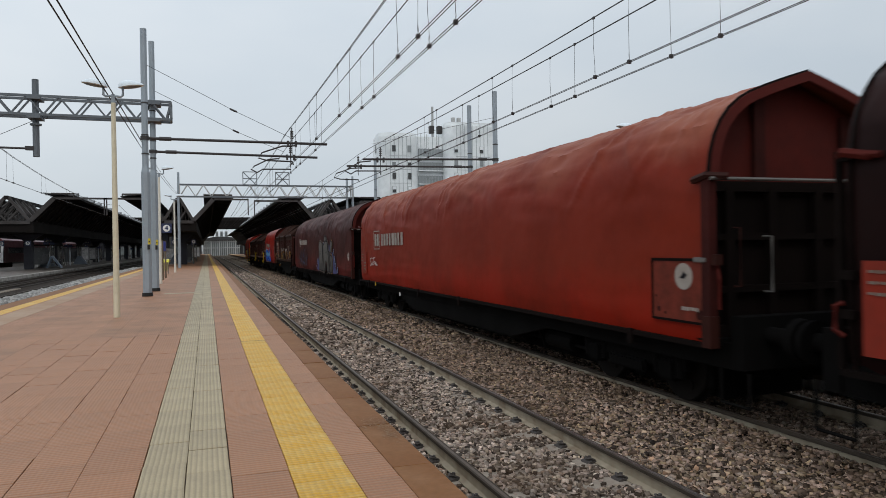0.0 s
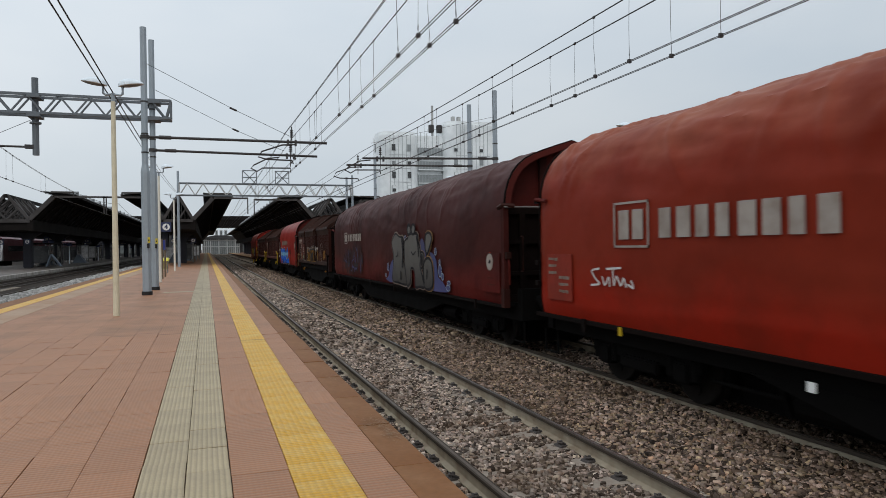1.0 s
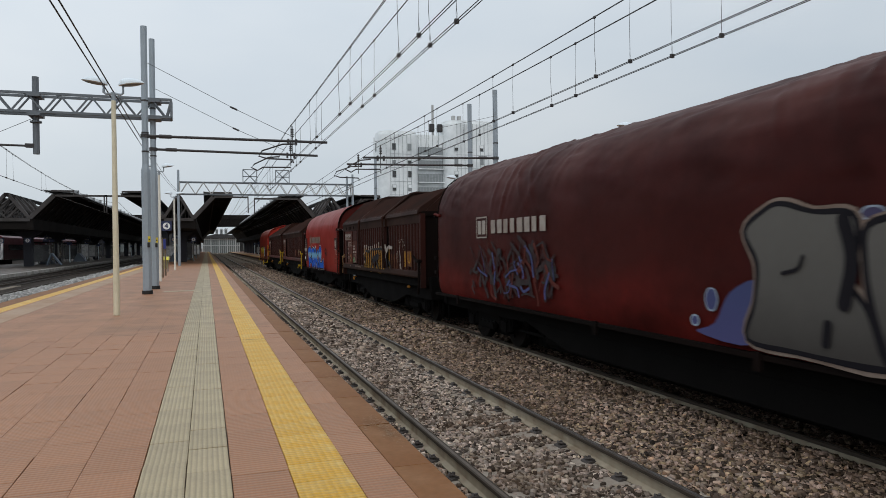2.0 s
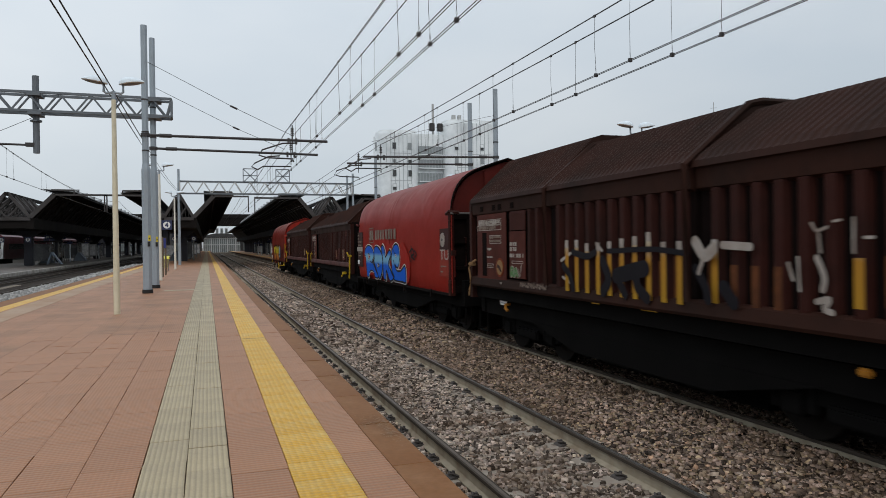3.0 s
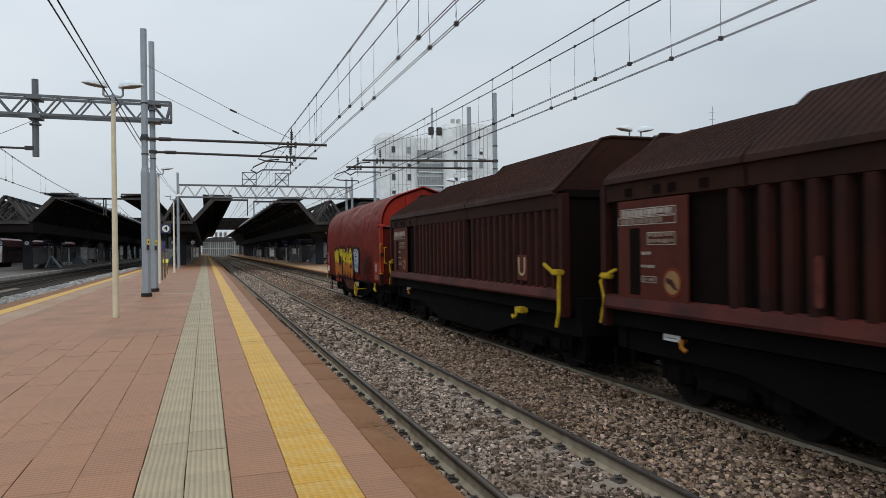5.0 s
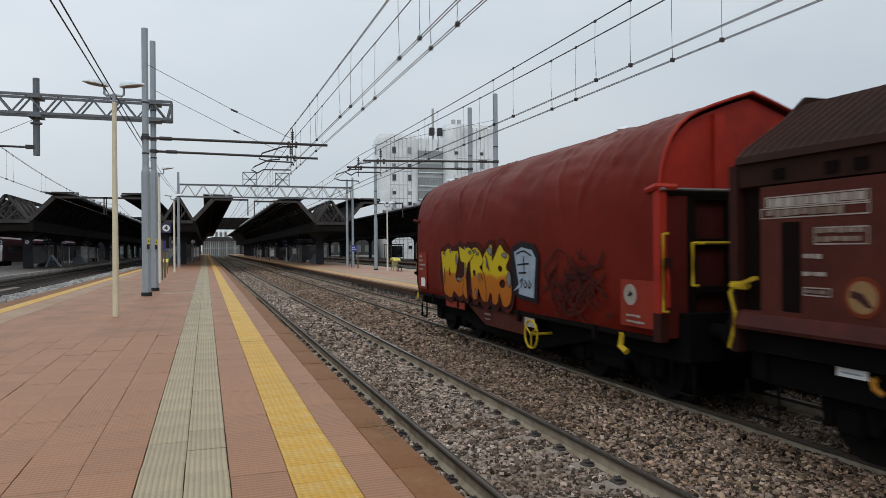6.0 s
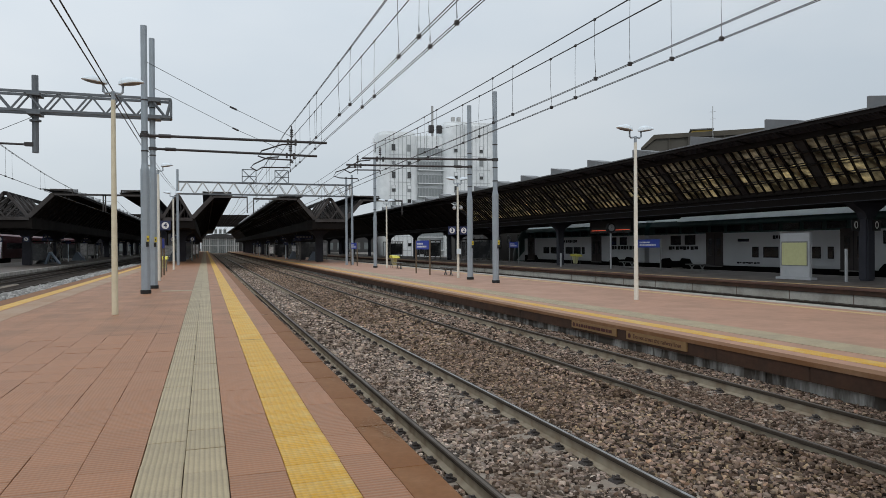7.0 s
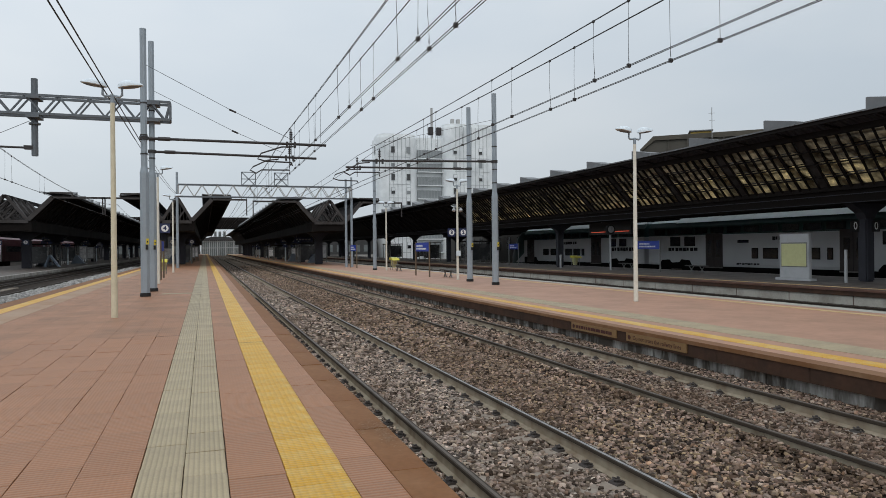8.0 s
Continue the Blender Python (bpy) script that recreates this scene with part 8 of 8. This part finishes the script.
for k, (x, y) in enumerate(((-2.3, 90), (-2.6, 118), (12.7, 92), (13.2, 108), (12.4, 126), (-17.2, 88), (-16.8, 104), (-17.4, 124), (29.0, 74), (29.2, 92), (29.0, 110), (-33, 78), (-33, 96), (-33.5, 118), (12.8, 146), (-17.0, 146))):
    shelter(x, y, FAR_Z if x > 5 else (-0.06 if x < -10 else 0), 1.6 + (k % 3) * 0.4, 4.5 + (k % 2) * 2, k)
M["board_blue"] = material("pale_blue_grey_board", (0.22, 0.28, 0.36), 0.6, var=0.15, grain=5, stain=2)
t = thing("advertising_board", "pale blue folded board standing on the platform", "board", at=(-15.6, 84, -0.06))
part("panel", prism([(-0.6, 0.0), (-0.15, 1.3), (0.0, 1.3), (0.9, 0.0), (0.75, 0.0), (-0.05, 1.15), (-0.45, 0.0)], "y", -0.4, 0.4), M["board_blue"], t)


# ---- parked double-deck train ----
M["coach_white"] = material("dull_white_coach_paint", (0.54, 0.55, 0.565), 0.4, var=0.04, grain=4, stain=0.5, other=(0.48, 0.49, 0.50), mix=0.6, bump=0)
M["coach_green"] = material("dark_green_coach_paint", (0.012, 0.045, 0.042), 0.4, var=0.08, grain=4, stain=0.6, bump=0)
M["coach_roof"] = material("pale_grey_coach_roof", (0.58, 0.64, 0.65), 0.6, var=0.08, grain=4, stain=0.6, bump=0)
CX = 36.0


M["coach_door"] = material("brown_black_coach_door", (0.030, 0.020, 0.018), 0.5, var=0.1, bump=0)


def coach(y0, y1, cab, doors, windows, marks, hump):
    """A double-deck coach; windows and marks are (from, to, low, high) on its platform side."""
    t = thing("double_deck_coach", "white and dark green double-deck coach, standing", "railway coach", "parked train", at=(CX, 0, RAIL_Z))
    L, R = -1.4, 1.4
    e = y1 - (4.2 if cab else 0)
    part("lower_body", prism([(L + 0.05, 0.62), (R - 0.05, 0.62), (R, 0.8), (R, 2.88), (L, 2.88), (L, 0.8)], "y", y0, e), M["coach_white"], t)
    part("upper_body", prism([(L, 2.88), (R, 2.88), (R - 0.06, 3.55), (R - 0.32, 3.95), (L + 0.32, 3.95), (L + 0.06, 3.55)], "y", y0, e), M["coach_green"], t)
    part("roof", prism([(L + 0.28, 3.93), (R - 0.28, 3.93), (R - 0.6, 4.12), (L + 0.6, 4.12)], "y", y0 + 0.3, e), M["coach_roof"], t)
    part("roof_fairing", prism([(L + 0.2, 3.86), (R - 0.2, 3.86), (R - 0.75, 4.34), (L + 0.75, 4.34)], "y", hump[0], hump[1]), M["coach_roof"], t, "pale grey roof fairing")
    part("cant_line", box(L - 0.008, L + 0.02, y0, e, 2.86, 2.90), M["coach_roof"], t)
    part("skirt", box(L + 0.1, R - 0.1, y0 + 0.3, y1 - 4.5, 0.12, 0.62), M["under"], t)
    if cab:
        nose = bmesh.new()
        rings = []
        for f, w, top, bot in ((0, 1.0, 3.95, 0.3), (0.35, 0.99, 3.8, 0.28), (0.6, 0.94, 3.2, 0.25), (0.82, 0.86, 2.4, 0.22), (0.95, 0.75, 1.7, 0.25), (1.0, 0.6, 1.1, 0.4)):
            y = y1 - 4.2 + 4.2 * f
            rings.append([nose.verts.new(p) for p in ((L * w, y, bot), (R * w, y, bot), (R * w, y, top * 0.62), (R * w * 0.75, y, top), (L * w * 0.75, y, top), (L * w, y, top * 0.62))])
        for a, b in zip(rings, rings[1:]):
            for i in range(6):
                j = (i + 1) % 6
                nose.faces.new((a[i], a[j], b[j], b[i]))
        nose.faces.new(rings[0][::-1])
        nose.faces.new(rings[-1])
        part("cab_nose", nose, M["coach_green"], t, "dark green sloping cab nose", smooth=True)
        part("cab_swoosh", prism([(y1 - 4.3, 0.4), (y1 - 2.0, 0.4), (y1 - 4.3, 1.5)], "x", L * 1.006 - 0.01, L * 1.006), M["coach_white"], t)
    for d in doors:
        door = part("door", box(L - 0.012, L + 0.02, d - 0.88, d + 0.88, 0.60, 2.98), M["coach_door"], t, "brown-black sliding double door")
        for q in (-0.42, 0.42):
            part("door_glass", box(L - 0.02, L - 0.013, d + q - 0.2, d + q + 0.2, 1.3, 2.5), M["dark_window"], door)
        part("door_seam", box(L - 0.016, L - 0.013, d - 0.015, d + 0.015, 0.62, 2.9), M["black_paint"], door)
        part("threshold", box(L - 0.10, L + 0.02, d - 0.85, d + 0.85, 0.50, 0.58), M["handrail"], door)
    for a, b, lo, hi in windows:
        win = part("window", box(L - 0.010, L + 0.01, a, b, lo, hi, None, 0.006), M["under"], t)
        part("window_pane", box(L - 0.016, L - 0.011, a + 0.05, b - 0.05, lo + 0.05, hi - 0.05), M["dark_window"], win)
    for a, b, lo, hi in marks:
        n = 8
        for k in range(n):
            part("mark_bar", box(L - 0.012, L - 0.002, b - (b - a) * (k + (0.86, 0.6, 0.8, 0.9)[k % 4]) / n, b - (b - a) * k / n, lo + 0.03 * (k % 2), hi), M["black_paint"], t)
    y = y0 + 0.8
    while y < e - 1.6:
        part("upper_window", box(L + 0.0, L + 0.1, y, y + 1.3, 3.0, 3.42), M["dark_window"], t)
        y += 1.65
    for y in (y0 + 3.4, y1 - (5.6 if cab else 3.4)):
        for q in (-1.25, 1.25):
            part("wheel", tube((L + 0.0, y + q, 0.46), (L + 0.2, y + q, 0.46), 0.46, n=20), M["under"], t)
        part("bogie_frame", prism([(y - 1.95, 0.35), (y - 1.95, 0.66), (y - 1.7, 1.02), (y - 0.75, 1.08), (y - 0.5, 0.86), (y + 0.4, 0.82), (y + 0.7, 1.06), (y + 1.65, 1.0), (y + 1.95, 0.7), (y + 1.95, 0.35)], "x", L - 0.008, L + 0.1), M["under"], t)
    return t


coach(49.3, 76.5, True, [56.85, 70.6],
      [(61.3, 62.74, 1.25, 1.92), (59.75, 61.1, 1.25, 1.92), (58.97, 59.5, 1.25, 1.92), (53.5, 54.55, 2.10, 2.78), (51.9, 53.0, 2.10, 2.78), (64.6, 65.9, 1.25, 1.92), (66.3, 67.6, 1.25, 1.92)],
      [(60.4, 63.4, 2.35, 2.62), (50.6, 54.2, 1.70, 2.02)], (57.6, 64.5))
coach(22.7, 48.7, False, [40.93, 29.6],
      [(44.67, 45.9, 2.08, 2.80), (42.98, 44.2, 2.08, 2.80), (37.57, 38.61, 2.28, 2.47), (36.72, 37.31, 1.22, 1.93), (35.04, 36.32, 1.22, 1.93), (31.82, 33.1, 1.22, 1.93), (30.92, 31.34, 1.22, 1.93), (26.6, 27.8, 2.08, 2.80), (25.0, 26.2, 2.08, 2.80)],
      [(42.66, 46.11, 1.70, 1.97), (33.4, 35.5, 2.42, 2.66), (36.6, 38.7, 0.78, 0.9)], (25.0, 45.4))
coach(-3.8, 22.2, False, [14.4, 3.1],
      [(18.0, 19.2, 2.08, 2.80), (16.4, 17.6, 2.08, 2.80), (8.5, 9.8, 1.22, 1.93), (5.3, 6.6, 1.22, 1.93)], [(16.0, 19.5, 1.70, 1.97)], (-1.0, 18.9))

M["regional_red"] = material("faded_red_coach_paint", (0.14, 0.035, 0.045), 0.45, var=0.06, bump=0)
t = thing("regional_train", "faded red and white train standing at a far platform", "railway coach", at=(-25.0, 98, RAIL_Z + 0.27))
part("body", prism([(-1.4, 0.7), (1.4, 0.7), (1.4, 2.7), (1.15, 3.5), (-1.15, 3.5), (-1.4, 2.7)], "y", 0.6, 60), M["regional_red"], t)
part("front", prism([(0.6, 0.7), (0.0, 0.75), (0.15, 1.9), (0.6, 3.3)], "x", -1.35, 1.35), M["coach_white"], t, "white cab front")
part("windscreen", prism([(0.12, 1.95), (0.15, 1.9), (0.5, 2.95), (0.46, 2.98)], "x", -1.1, 1.1), M["dark_window"], t)
part("side_windows", box(1.38, 1.41, 2.5, 58, 1.9, 2.6), M["dark_window"], t)
part("roof", prism([(-1.1, 3.5), (1.1, 3.5), (0.7, 3.75), (-0.7, 3.75)], "y", 1.4, 60), M["regional_red"], t)
part("bogie", box(-1.2, 1.2, 2.0, 5.2, 0.1, 0.7, None, 0.05), M["under"], t)
part("bogie", box(-1.2, 1.2, 50, 53.2, 0.1, 0.7, None, 0.05), M["under"], t)


# ---- buildings ----
M["clad"] = material("pale_grey_glazed_cladding", (0.84, 0.865, 0.87), 0.3, var=0.06, grain=0.5, stain=0.15, other=(0.50, 0.53, 0.54), mix=0.8, bump=0)
M["clad_line"] = material("grey_cladding_seam", (0.40, 0.425, 0.435), 0.5, var=0.05, bump=0)
M["balcony_glass"] = material("grey_balcony_glass", (0.26, 0.28, 0.285), 0.3, var=0.15, grain=0.6, stain=0.3, bump=0)

tower = thing("tower_block", "pale glazed high-rise block with rounded corner and dark balcony bands", "high-rise building", at=(0, 150, -0.9))


def rounded(x0, x1, y0, y1, z1, r, n=6):
    out = []
    for cx, cy, a0 in ((x0 + r, y0 + r, math.pi), (x1 - r, y0 + r, 1.5 * math.pi), (x1 - r, y1 - r, 0), (x0 + r, y1 - r, 0.5 * math.pi)):
        out += [(cx + r * math.cos(a0 + 0.5 * math.pi * k / n), cy + r * math.sin(a0 + 0.5 * math.pi * k / n)) for k in range(n + 1)]
    return prism(out, "z", 0, z1)


for name, x0, x1, y0, z1, cols in (("left_block", 36.6, 46.0, 0.0, 27.3, (39.8, 43.4)), ("right_block", 51.8, 64.6, -1.5, 30.0, (54.0, 60.2))):
    blk = part("wall", rounded(x0, x1, y0, 8.5, z1, 2.4), M["clad"], tower, smooth=True)
    part("parapet", rounded(x0 + 0.4, x1 - 0.4, y0 + 0.4, 8.1, z1 + 0.8, 2.2), M["clad"], tower, smooth=True)
    x = x0 + 2.4
    while x < x1 - 2.0:
        part("seam", box(x - 0.05, x + 0.05, y0 - 0.06, y0 + 0.02, 0, z1), M["clad_line"], tower)
        x += 0.95
    for k in range(8):
        z = 2.4 + 3.05 * k
        part("floor_seam", box(x0 + 2.2, x1 - 2.2, y0 - 0.05, y0 + 0.02, z - 0.9, z - 0.82), M["clad_line"], tower)
        for c in cols:
            w = part("window", box(c - 0.46, c + 0.46, y0 - 0.10, y0 + 0.02, z, z + 1.5), M["clad_line"], tower)
            part("pane", box(c - 0.38, c + 0.38, y0 - 0.13, y0 - 0.101, z + 0.08, z + 1.42), M["dark_window" if (k * 5 + int(c)) % 3 else "balcony_glass"], w)
            if (k + int(c)) % 2:
                part("blind", box(c - 0.38, c + 0.38, y0 - 0.14, y0 - 0.131, z + 0.75, z + 1.42), M["clad"], w)
        if name == "right_block":
            w = part("window", box(x0 - 0.08, x0 + 0.02, 1.6, 2.6, z, z + 1.9), M["clad_line"], tower)
            part("pane", box(x0 - 0.11, x0 - 0.081, 1.7, 2.5, z + 0.1, z + 1.8), M["dark_window"], w)
        else:
            w = part("window", box(x0 - 0.08, x0 + 0.02, 3.2, 4.4, z, z + 1.9), M["clad_line"], tower)
            part("pane", box(x0 - 0.11, x0 - 0.081, 3.3, 4.3, z + 0.1, z + 1.8), M["dark_window"], w)
part("wall", box(45.4, 52.4, 1.6, 8, 0, 27.6), M["clad"], tower)
for x in (46.6, 48.0, 49.4, 50.8):
    part("seam", box(x - 0.05, x + 0.05, 1.5, 1.62, 24.6, 28.2), M["clad_line"], tower)
for k in range(8):
    z = 1.7 + 3.05 * k
    b = part("balcony", box(45.8, 52.0, 0.6, 1.62, z - 0.35, z - 0.15), M["clad"], tower)
    part("balcony_glass", box(45.9, 51.9, 1.35, 1.58, z - 0.1, z + 1.75), M["balcony_glass"], b)
    for q in range(9):
        part("baluster", box(45.95 + 0.73 * q, 46.01 + 0.73 * q, 0.62, 0.68, z - 0.15, z + 1.75), M["clad_line"], b)
part("antenna_mast", tube((49.6, 2, 25.6), (49.6, 2, 34.6), 0.28, n=8), M["pale_truss"], tower)
for x in (49.3, 51.2):
    part("dish_box", box(x - 0.55, x + 0.55, 1.4, 2.4, 28.4, 30.2, None, 0.1), M["arm"], tower)
for x in (54.8, 56.2):
    part("chimney", box(x - 0.35, x + 0.35, 2, 3, 29.4, 32.4), M["pale_truss"], tower)
part("antenna_mast", tube((58.6, 2, 29.4), (58.6, 2, 34.0), 0.12, n=6), M["pale_truss"], tower)

shed = thing("roofed_hall", "grey-brown hall with shallow pitched roof behind the station", "hall", at=(59.7, 85.5, -0.9))
M["hall_yellow"] = material("faded_yellow_unit", (0.30, 0.20, 0.03), 0.6, var=0.1)
M["hall_roof"] = material("brown_sheet_roof", (0.075, 0.064, 0.046), 0.7, var=0.2, grain=1.5, stain=0.4, other=(0.05, 0.045, 0.035), mix=0.9)
M["hall_wall"] = material("grey_brown_hall_wall", (0.075, 0.068, 0.055), 0.8, var=0.1, grain=1, stain=0.3)
part("wall", prism([(0, 0), (24, 0), (24, 17.6), (1.8, 17.6), (0, 16.2)], "y", 0.3, 16), M["hall_wall"], shed)
part("roof", prism([(-0.2, 16.4), (1.6, 18.2), (14.5, 18.4), (24.2, 18.5), (24.2, 17.7), (1.8, 17.6), (0, 16.2)], "y", 0, 16.3), M["hall_roof"], shed)
for x in (3.6, 6.2, 11.0):
    part("roof_seam", box(x, x + 0.12, -0.05, 0.3, 16.0, 18.2), M["hall_wall"], shed)
part("vent", box(6.7, 9.5, 0.4, 3.0, 18.0, 18.62, None, 0.05), M["hall_yellow"], shed, "yellow rooftop unit")
part("vent_cap", box(6.5, 9.7, 0.2, 3.2, 18.62, 18.8, None, 0.03), M["canopy_roof"], shed)
part("antenna_mast", tube((9.5, -0.1, 15), (9.5, -0.1, 21.8), 0.05, n=6), M["pale_truss"], shed)
for z in (20.0, 21.0):
    part("antenna_arm", tube((9.1, -0.1, z), (9.9, -0.1, z), 0.03, n=5), M["pale_truss"], shed)
shed.rotation_euler = (0, 0, radians(-35))

M["dark_block"] = material("sooty_station_building", (0.10, 0.095, 0.09), 0.85, var=0.2, grain=1, stain=0.25, spec=0.1)
for x0, x1, y0, y1, h, label in ((49, 58, -14, 140, 7.5, "dark station building behind the parked train"), (-52, -44, 0, 300, 8.0, "dark station building across the tracks")):
    b = thing("station_building", label, "building", "station buildings", at=(0, 0, -0.9))
    part("wall", box(x0, x1, y0, y1, 0, h), M["dark_block"], b)
    part("roof", box(x0 - 0.4, x1 + 0.4, y0 - 0.4, y1 + 0.4, h, h + 0.35), M["canopy_roof"], b)
    x = x0 - 0.03 if x0 > 0 else x1 + 0.03
    y = y0 + 4
    while y < y1 - 3:
        win = part("window", box(x - 0.04, x + 0.04, y, y + 1.6, 2.0, 4.2), M["pale_pane"], b)
        y += 4.2

over = thing("road_bridge", "dark road bridge crossing above the far platforms", "bridge", at=(0, 168, 0))
part("deck", box(-60, 60, 0, 9, 6.6, 8.2), M["canopy"], over)
part("parapet", box(-60, 60, -0.15, 0.0, 8.2, 9.1), M["canopy_rib"], over)
for x in (-22, -8.8, 13.2, 17.5, 33):
    part("pier", box(x - 0.6, x + 0.6, 2, 7, -0.9, 6.6), M["column"], over)

M["end_clad"] = material("sooty_end_wall_cladding", (0.035, 0.034, 0.034), 0.7, var=0.2, grain=0.8, stain=0.3, bump=0)
M["end_frame"] = material("pale_glazing_frame", (0.42, 0.44, 0.44), 0.5, var=0.1, bump=0)
M["end_glass"] = material("grey_far_glazing", (0.13, 0.145, 0.145), 0.3, var=0.35, grain=0.6, stain=0.25, other=(0.09, 0.10, 0.10), mix=1.0, bump=0)
end = thing("glazed_hall", "pale glazed hall closing the far end of the tracks", "building", at=(0, 300, -0.9))
part("wall", box(-1.6, 13.2, 0, 10, 0, 6.4), M["end_glass"], end)
part("roof", prism([(-2.0, 6.4), (13.6, 6.4), (11.5, 7.4), (8.4, 8.0), (3.2, 8.0), (0.2, 7.4)], "y", -1, 11), M["end_clad"], end)
for x in (3.6, 5.4, 7.2):
    part("roof_lantern", box(x, x + 1.1, 0, 4, 8.0, 10.2, None, 0.1), M["end_frame"], end)
    part("lantern_glass", box(x + 0.2, x + 0.9, -0.05, 0.0, 8.3, 9.8), M["end_glass"], end)
for k in range(19):
    x = -1.4 + 0.8 * k
    part("mullion", box(x - (0.07 if k % 4 else 0.2), x + (0.07 if k % 4 else 0.2), -0.25, 0.0, 0, 6.4), M["end_frame"], end)
for z in (3.4, 5.9):
    part("transom", box(-1.6, 13.2, -0.2, 0.0, z - 0.12, z + 0.12), M["end_frame"], end)
for x0, x1, h in ((-110, -1.9, 9.5), (13.5, 120, 9.5)):
    b = thing("station_building", "long dark building closing the far end of the platforms", "building", "station buildings", at=(0, 302, -0.9))
    part("wall", box(x0, x1, 0, 8, 0, h), M["end_clad"], b)
    part("roof", box(x0 - 0.3, x1 + 0.3, -0.3, 8.3, h, h + 0.3), M["canopy_roof"], b)
    for k in range(int((x1 - x0) / 4)):
        part("window", box(x0 + 1 + 4 * k, x0 + 3.2 + 4 * k, -0.08, 0.02, 1.2, 4.2), M["end_glass"], b)


# ---- what stands under the canopies ----
# white enough to stand for daylight from openings beneath the canopies
M["poster_pale"] = material("bright_gap_poster_paper", (0.80, 0.80, 0.80), 0.6, var=0.2, grain=6, stain=4, other=(0.35, 0.35, 0.36), mix=0.9, bump=0, rand=0.4)


# stands added where bright gaps show under the canopies
def poster_stand(x, y, z0, w, h, turn):
    t = thing("poster_stand", "upright case with a white paper on two steel legs, added for bright gaps", "poster stand", "poster stands", at=(x, y, z0))
    for s in (-1, 1):
        part("leg", box(s * w / 2 - 0.04, s * w / 2 + 0.04, -0.04, 0.04, 0, h), M["post_grey"], t)
    part("case", box(-w / 2 + 0.04, w / 2 - 0.04, -0.05, 0.05, 0.6, h, None, 0.01), M["totem_grey"], t)
    part("poster", box(-w / 2 + 0.12, w / 2 - 0.12, -0.058, -0.051, 0.7, h - 0.1), M["poster_pale"], t)
    t.rotation_euler = (0, 0, turn)


def sign_post(x, y, z0, h):
    t = thing("sign_post", "slim pale post with a small sign plate", "post", "sign posts", at=(x, y, z0))
    part("pole", tube((0, 0, 0), (0, 0, h), 0.07, n=8), M["lamp_shell"], t, smooth=True)
    part("plate", box(-0.3, 0.3, -0.09, -0.07, h - 0.45, h - 0.1), M["navy_sign"], t)


def hanging_sign(x, y, z, w):
    t = thing("hanging_sign", "long dark hanging sign with a pale line of writing", "sign", "hanging signs", at=(x, y, z))
    part("board", box(-w / 2, w / 2, -0.08, 0.08, -0.28, 0.28, None, 0.02), M["navy_sign"], t)
    for s in (-0.4, 0.4):
        part("hanger", tube((w * s, 0, 0.28), (w * s, 0, 0.75), 0.03, n=6), M["post_grey"], t)
    for k in range(5):
        part("text_bar", box(-w * 0.42 + k * w * 0.17, -w * 0.42 + k * w * 0.17 + w * 0.12, -0.086, -0.081, -0.1, 0.1), M["pale_truss"], t)


def barrier(x, y, z0):
    t = thing("concrete_barrier", "leaning blue-grey concrete barrier slab", "barrier", "barriers", at=(x, y, z0))
    part("slab", prism([(-0.9, 0.0), (-0.3, 1.15), (-0.05, 1.15), (0.75, 0.0)], "y", -0.7, 0.7), M["barrier"], t)
    part("foot", box(-1.0, 0.9, -0.8, 0.8, 0, 0.1, None, 0.01), M["post_grey"], t)


M["barrier"] = material("blue_grey_barrier", (0.13, 0.16, 0.20), 0.7, var=0.2, grain=4, stain=2)
rng = random.Random(12)
for x0, x1, z0, y0 in ((-20.5, -14.2, -0.06, 84), (-4.6, -1.4, 0.0, 84), (10.4, 15.2, FAR_Z, 86)):
    for k in range(15):
        x, y = rng.uniform(x0, x1), y0 + rng.uniform(0, 12) + 6.0 * k
        if k % 3 != 1:
            poster_stand(x, y, z0, rng.uniform(0.9, 1.7), rng.uniform(1.7, 2.4), rng.uniform(-0.5, 0.5))
        sign_post(rng.uniform(x0, x1), y + rng.uniform(1, 5), z0, rng.uniform(2.3, 3.2))
        if k % 4 == 0:
            hanging_sign((x0 + x1) / 2, y + 3, z0 + 3.1, rng.uniform(1.6, 2.6))
    for k in range(2):
        barrier(rng.uniform(x0 + 1, x1 - 1), y0 + 3 + 9 * k + rng.uniform(0, 5), z0)


# ---- what moves ----
def motions():
    for w in WAGONS:
        walk(w, [(t, pose(TRACK2, -SPEED * t, 0)) for t in (0, 2, 4, 6, 8)])
    for w, s in WHEELSETS:                 # wheels roll towards the platform's near end
        walk(w, [(k / 30, pose(0, s, -0.09, math.degrees(SPEED * k / 30 / 0.46))) for k in range(241)])


motions()
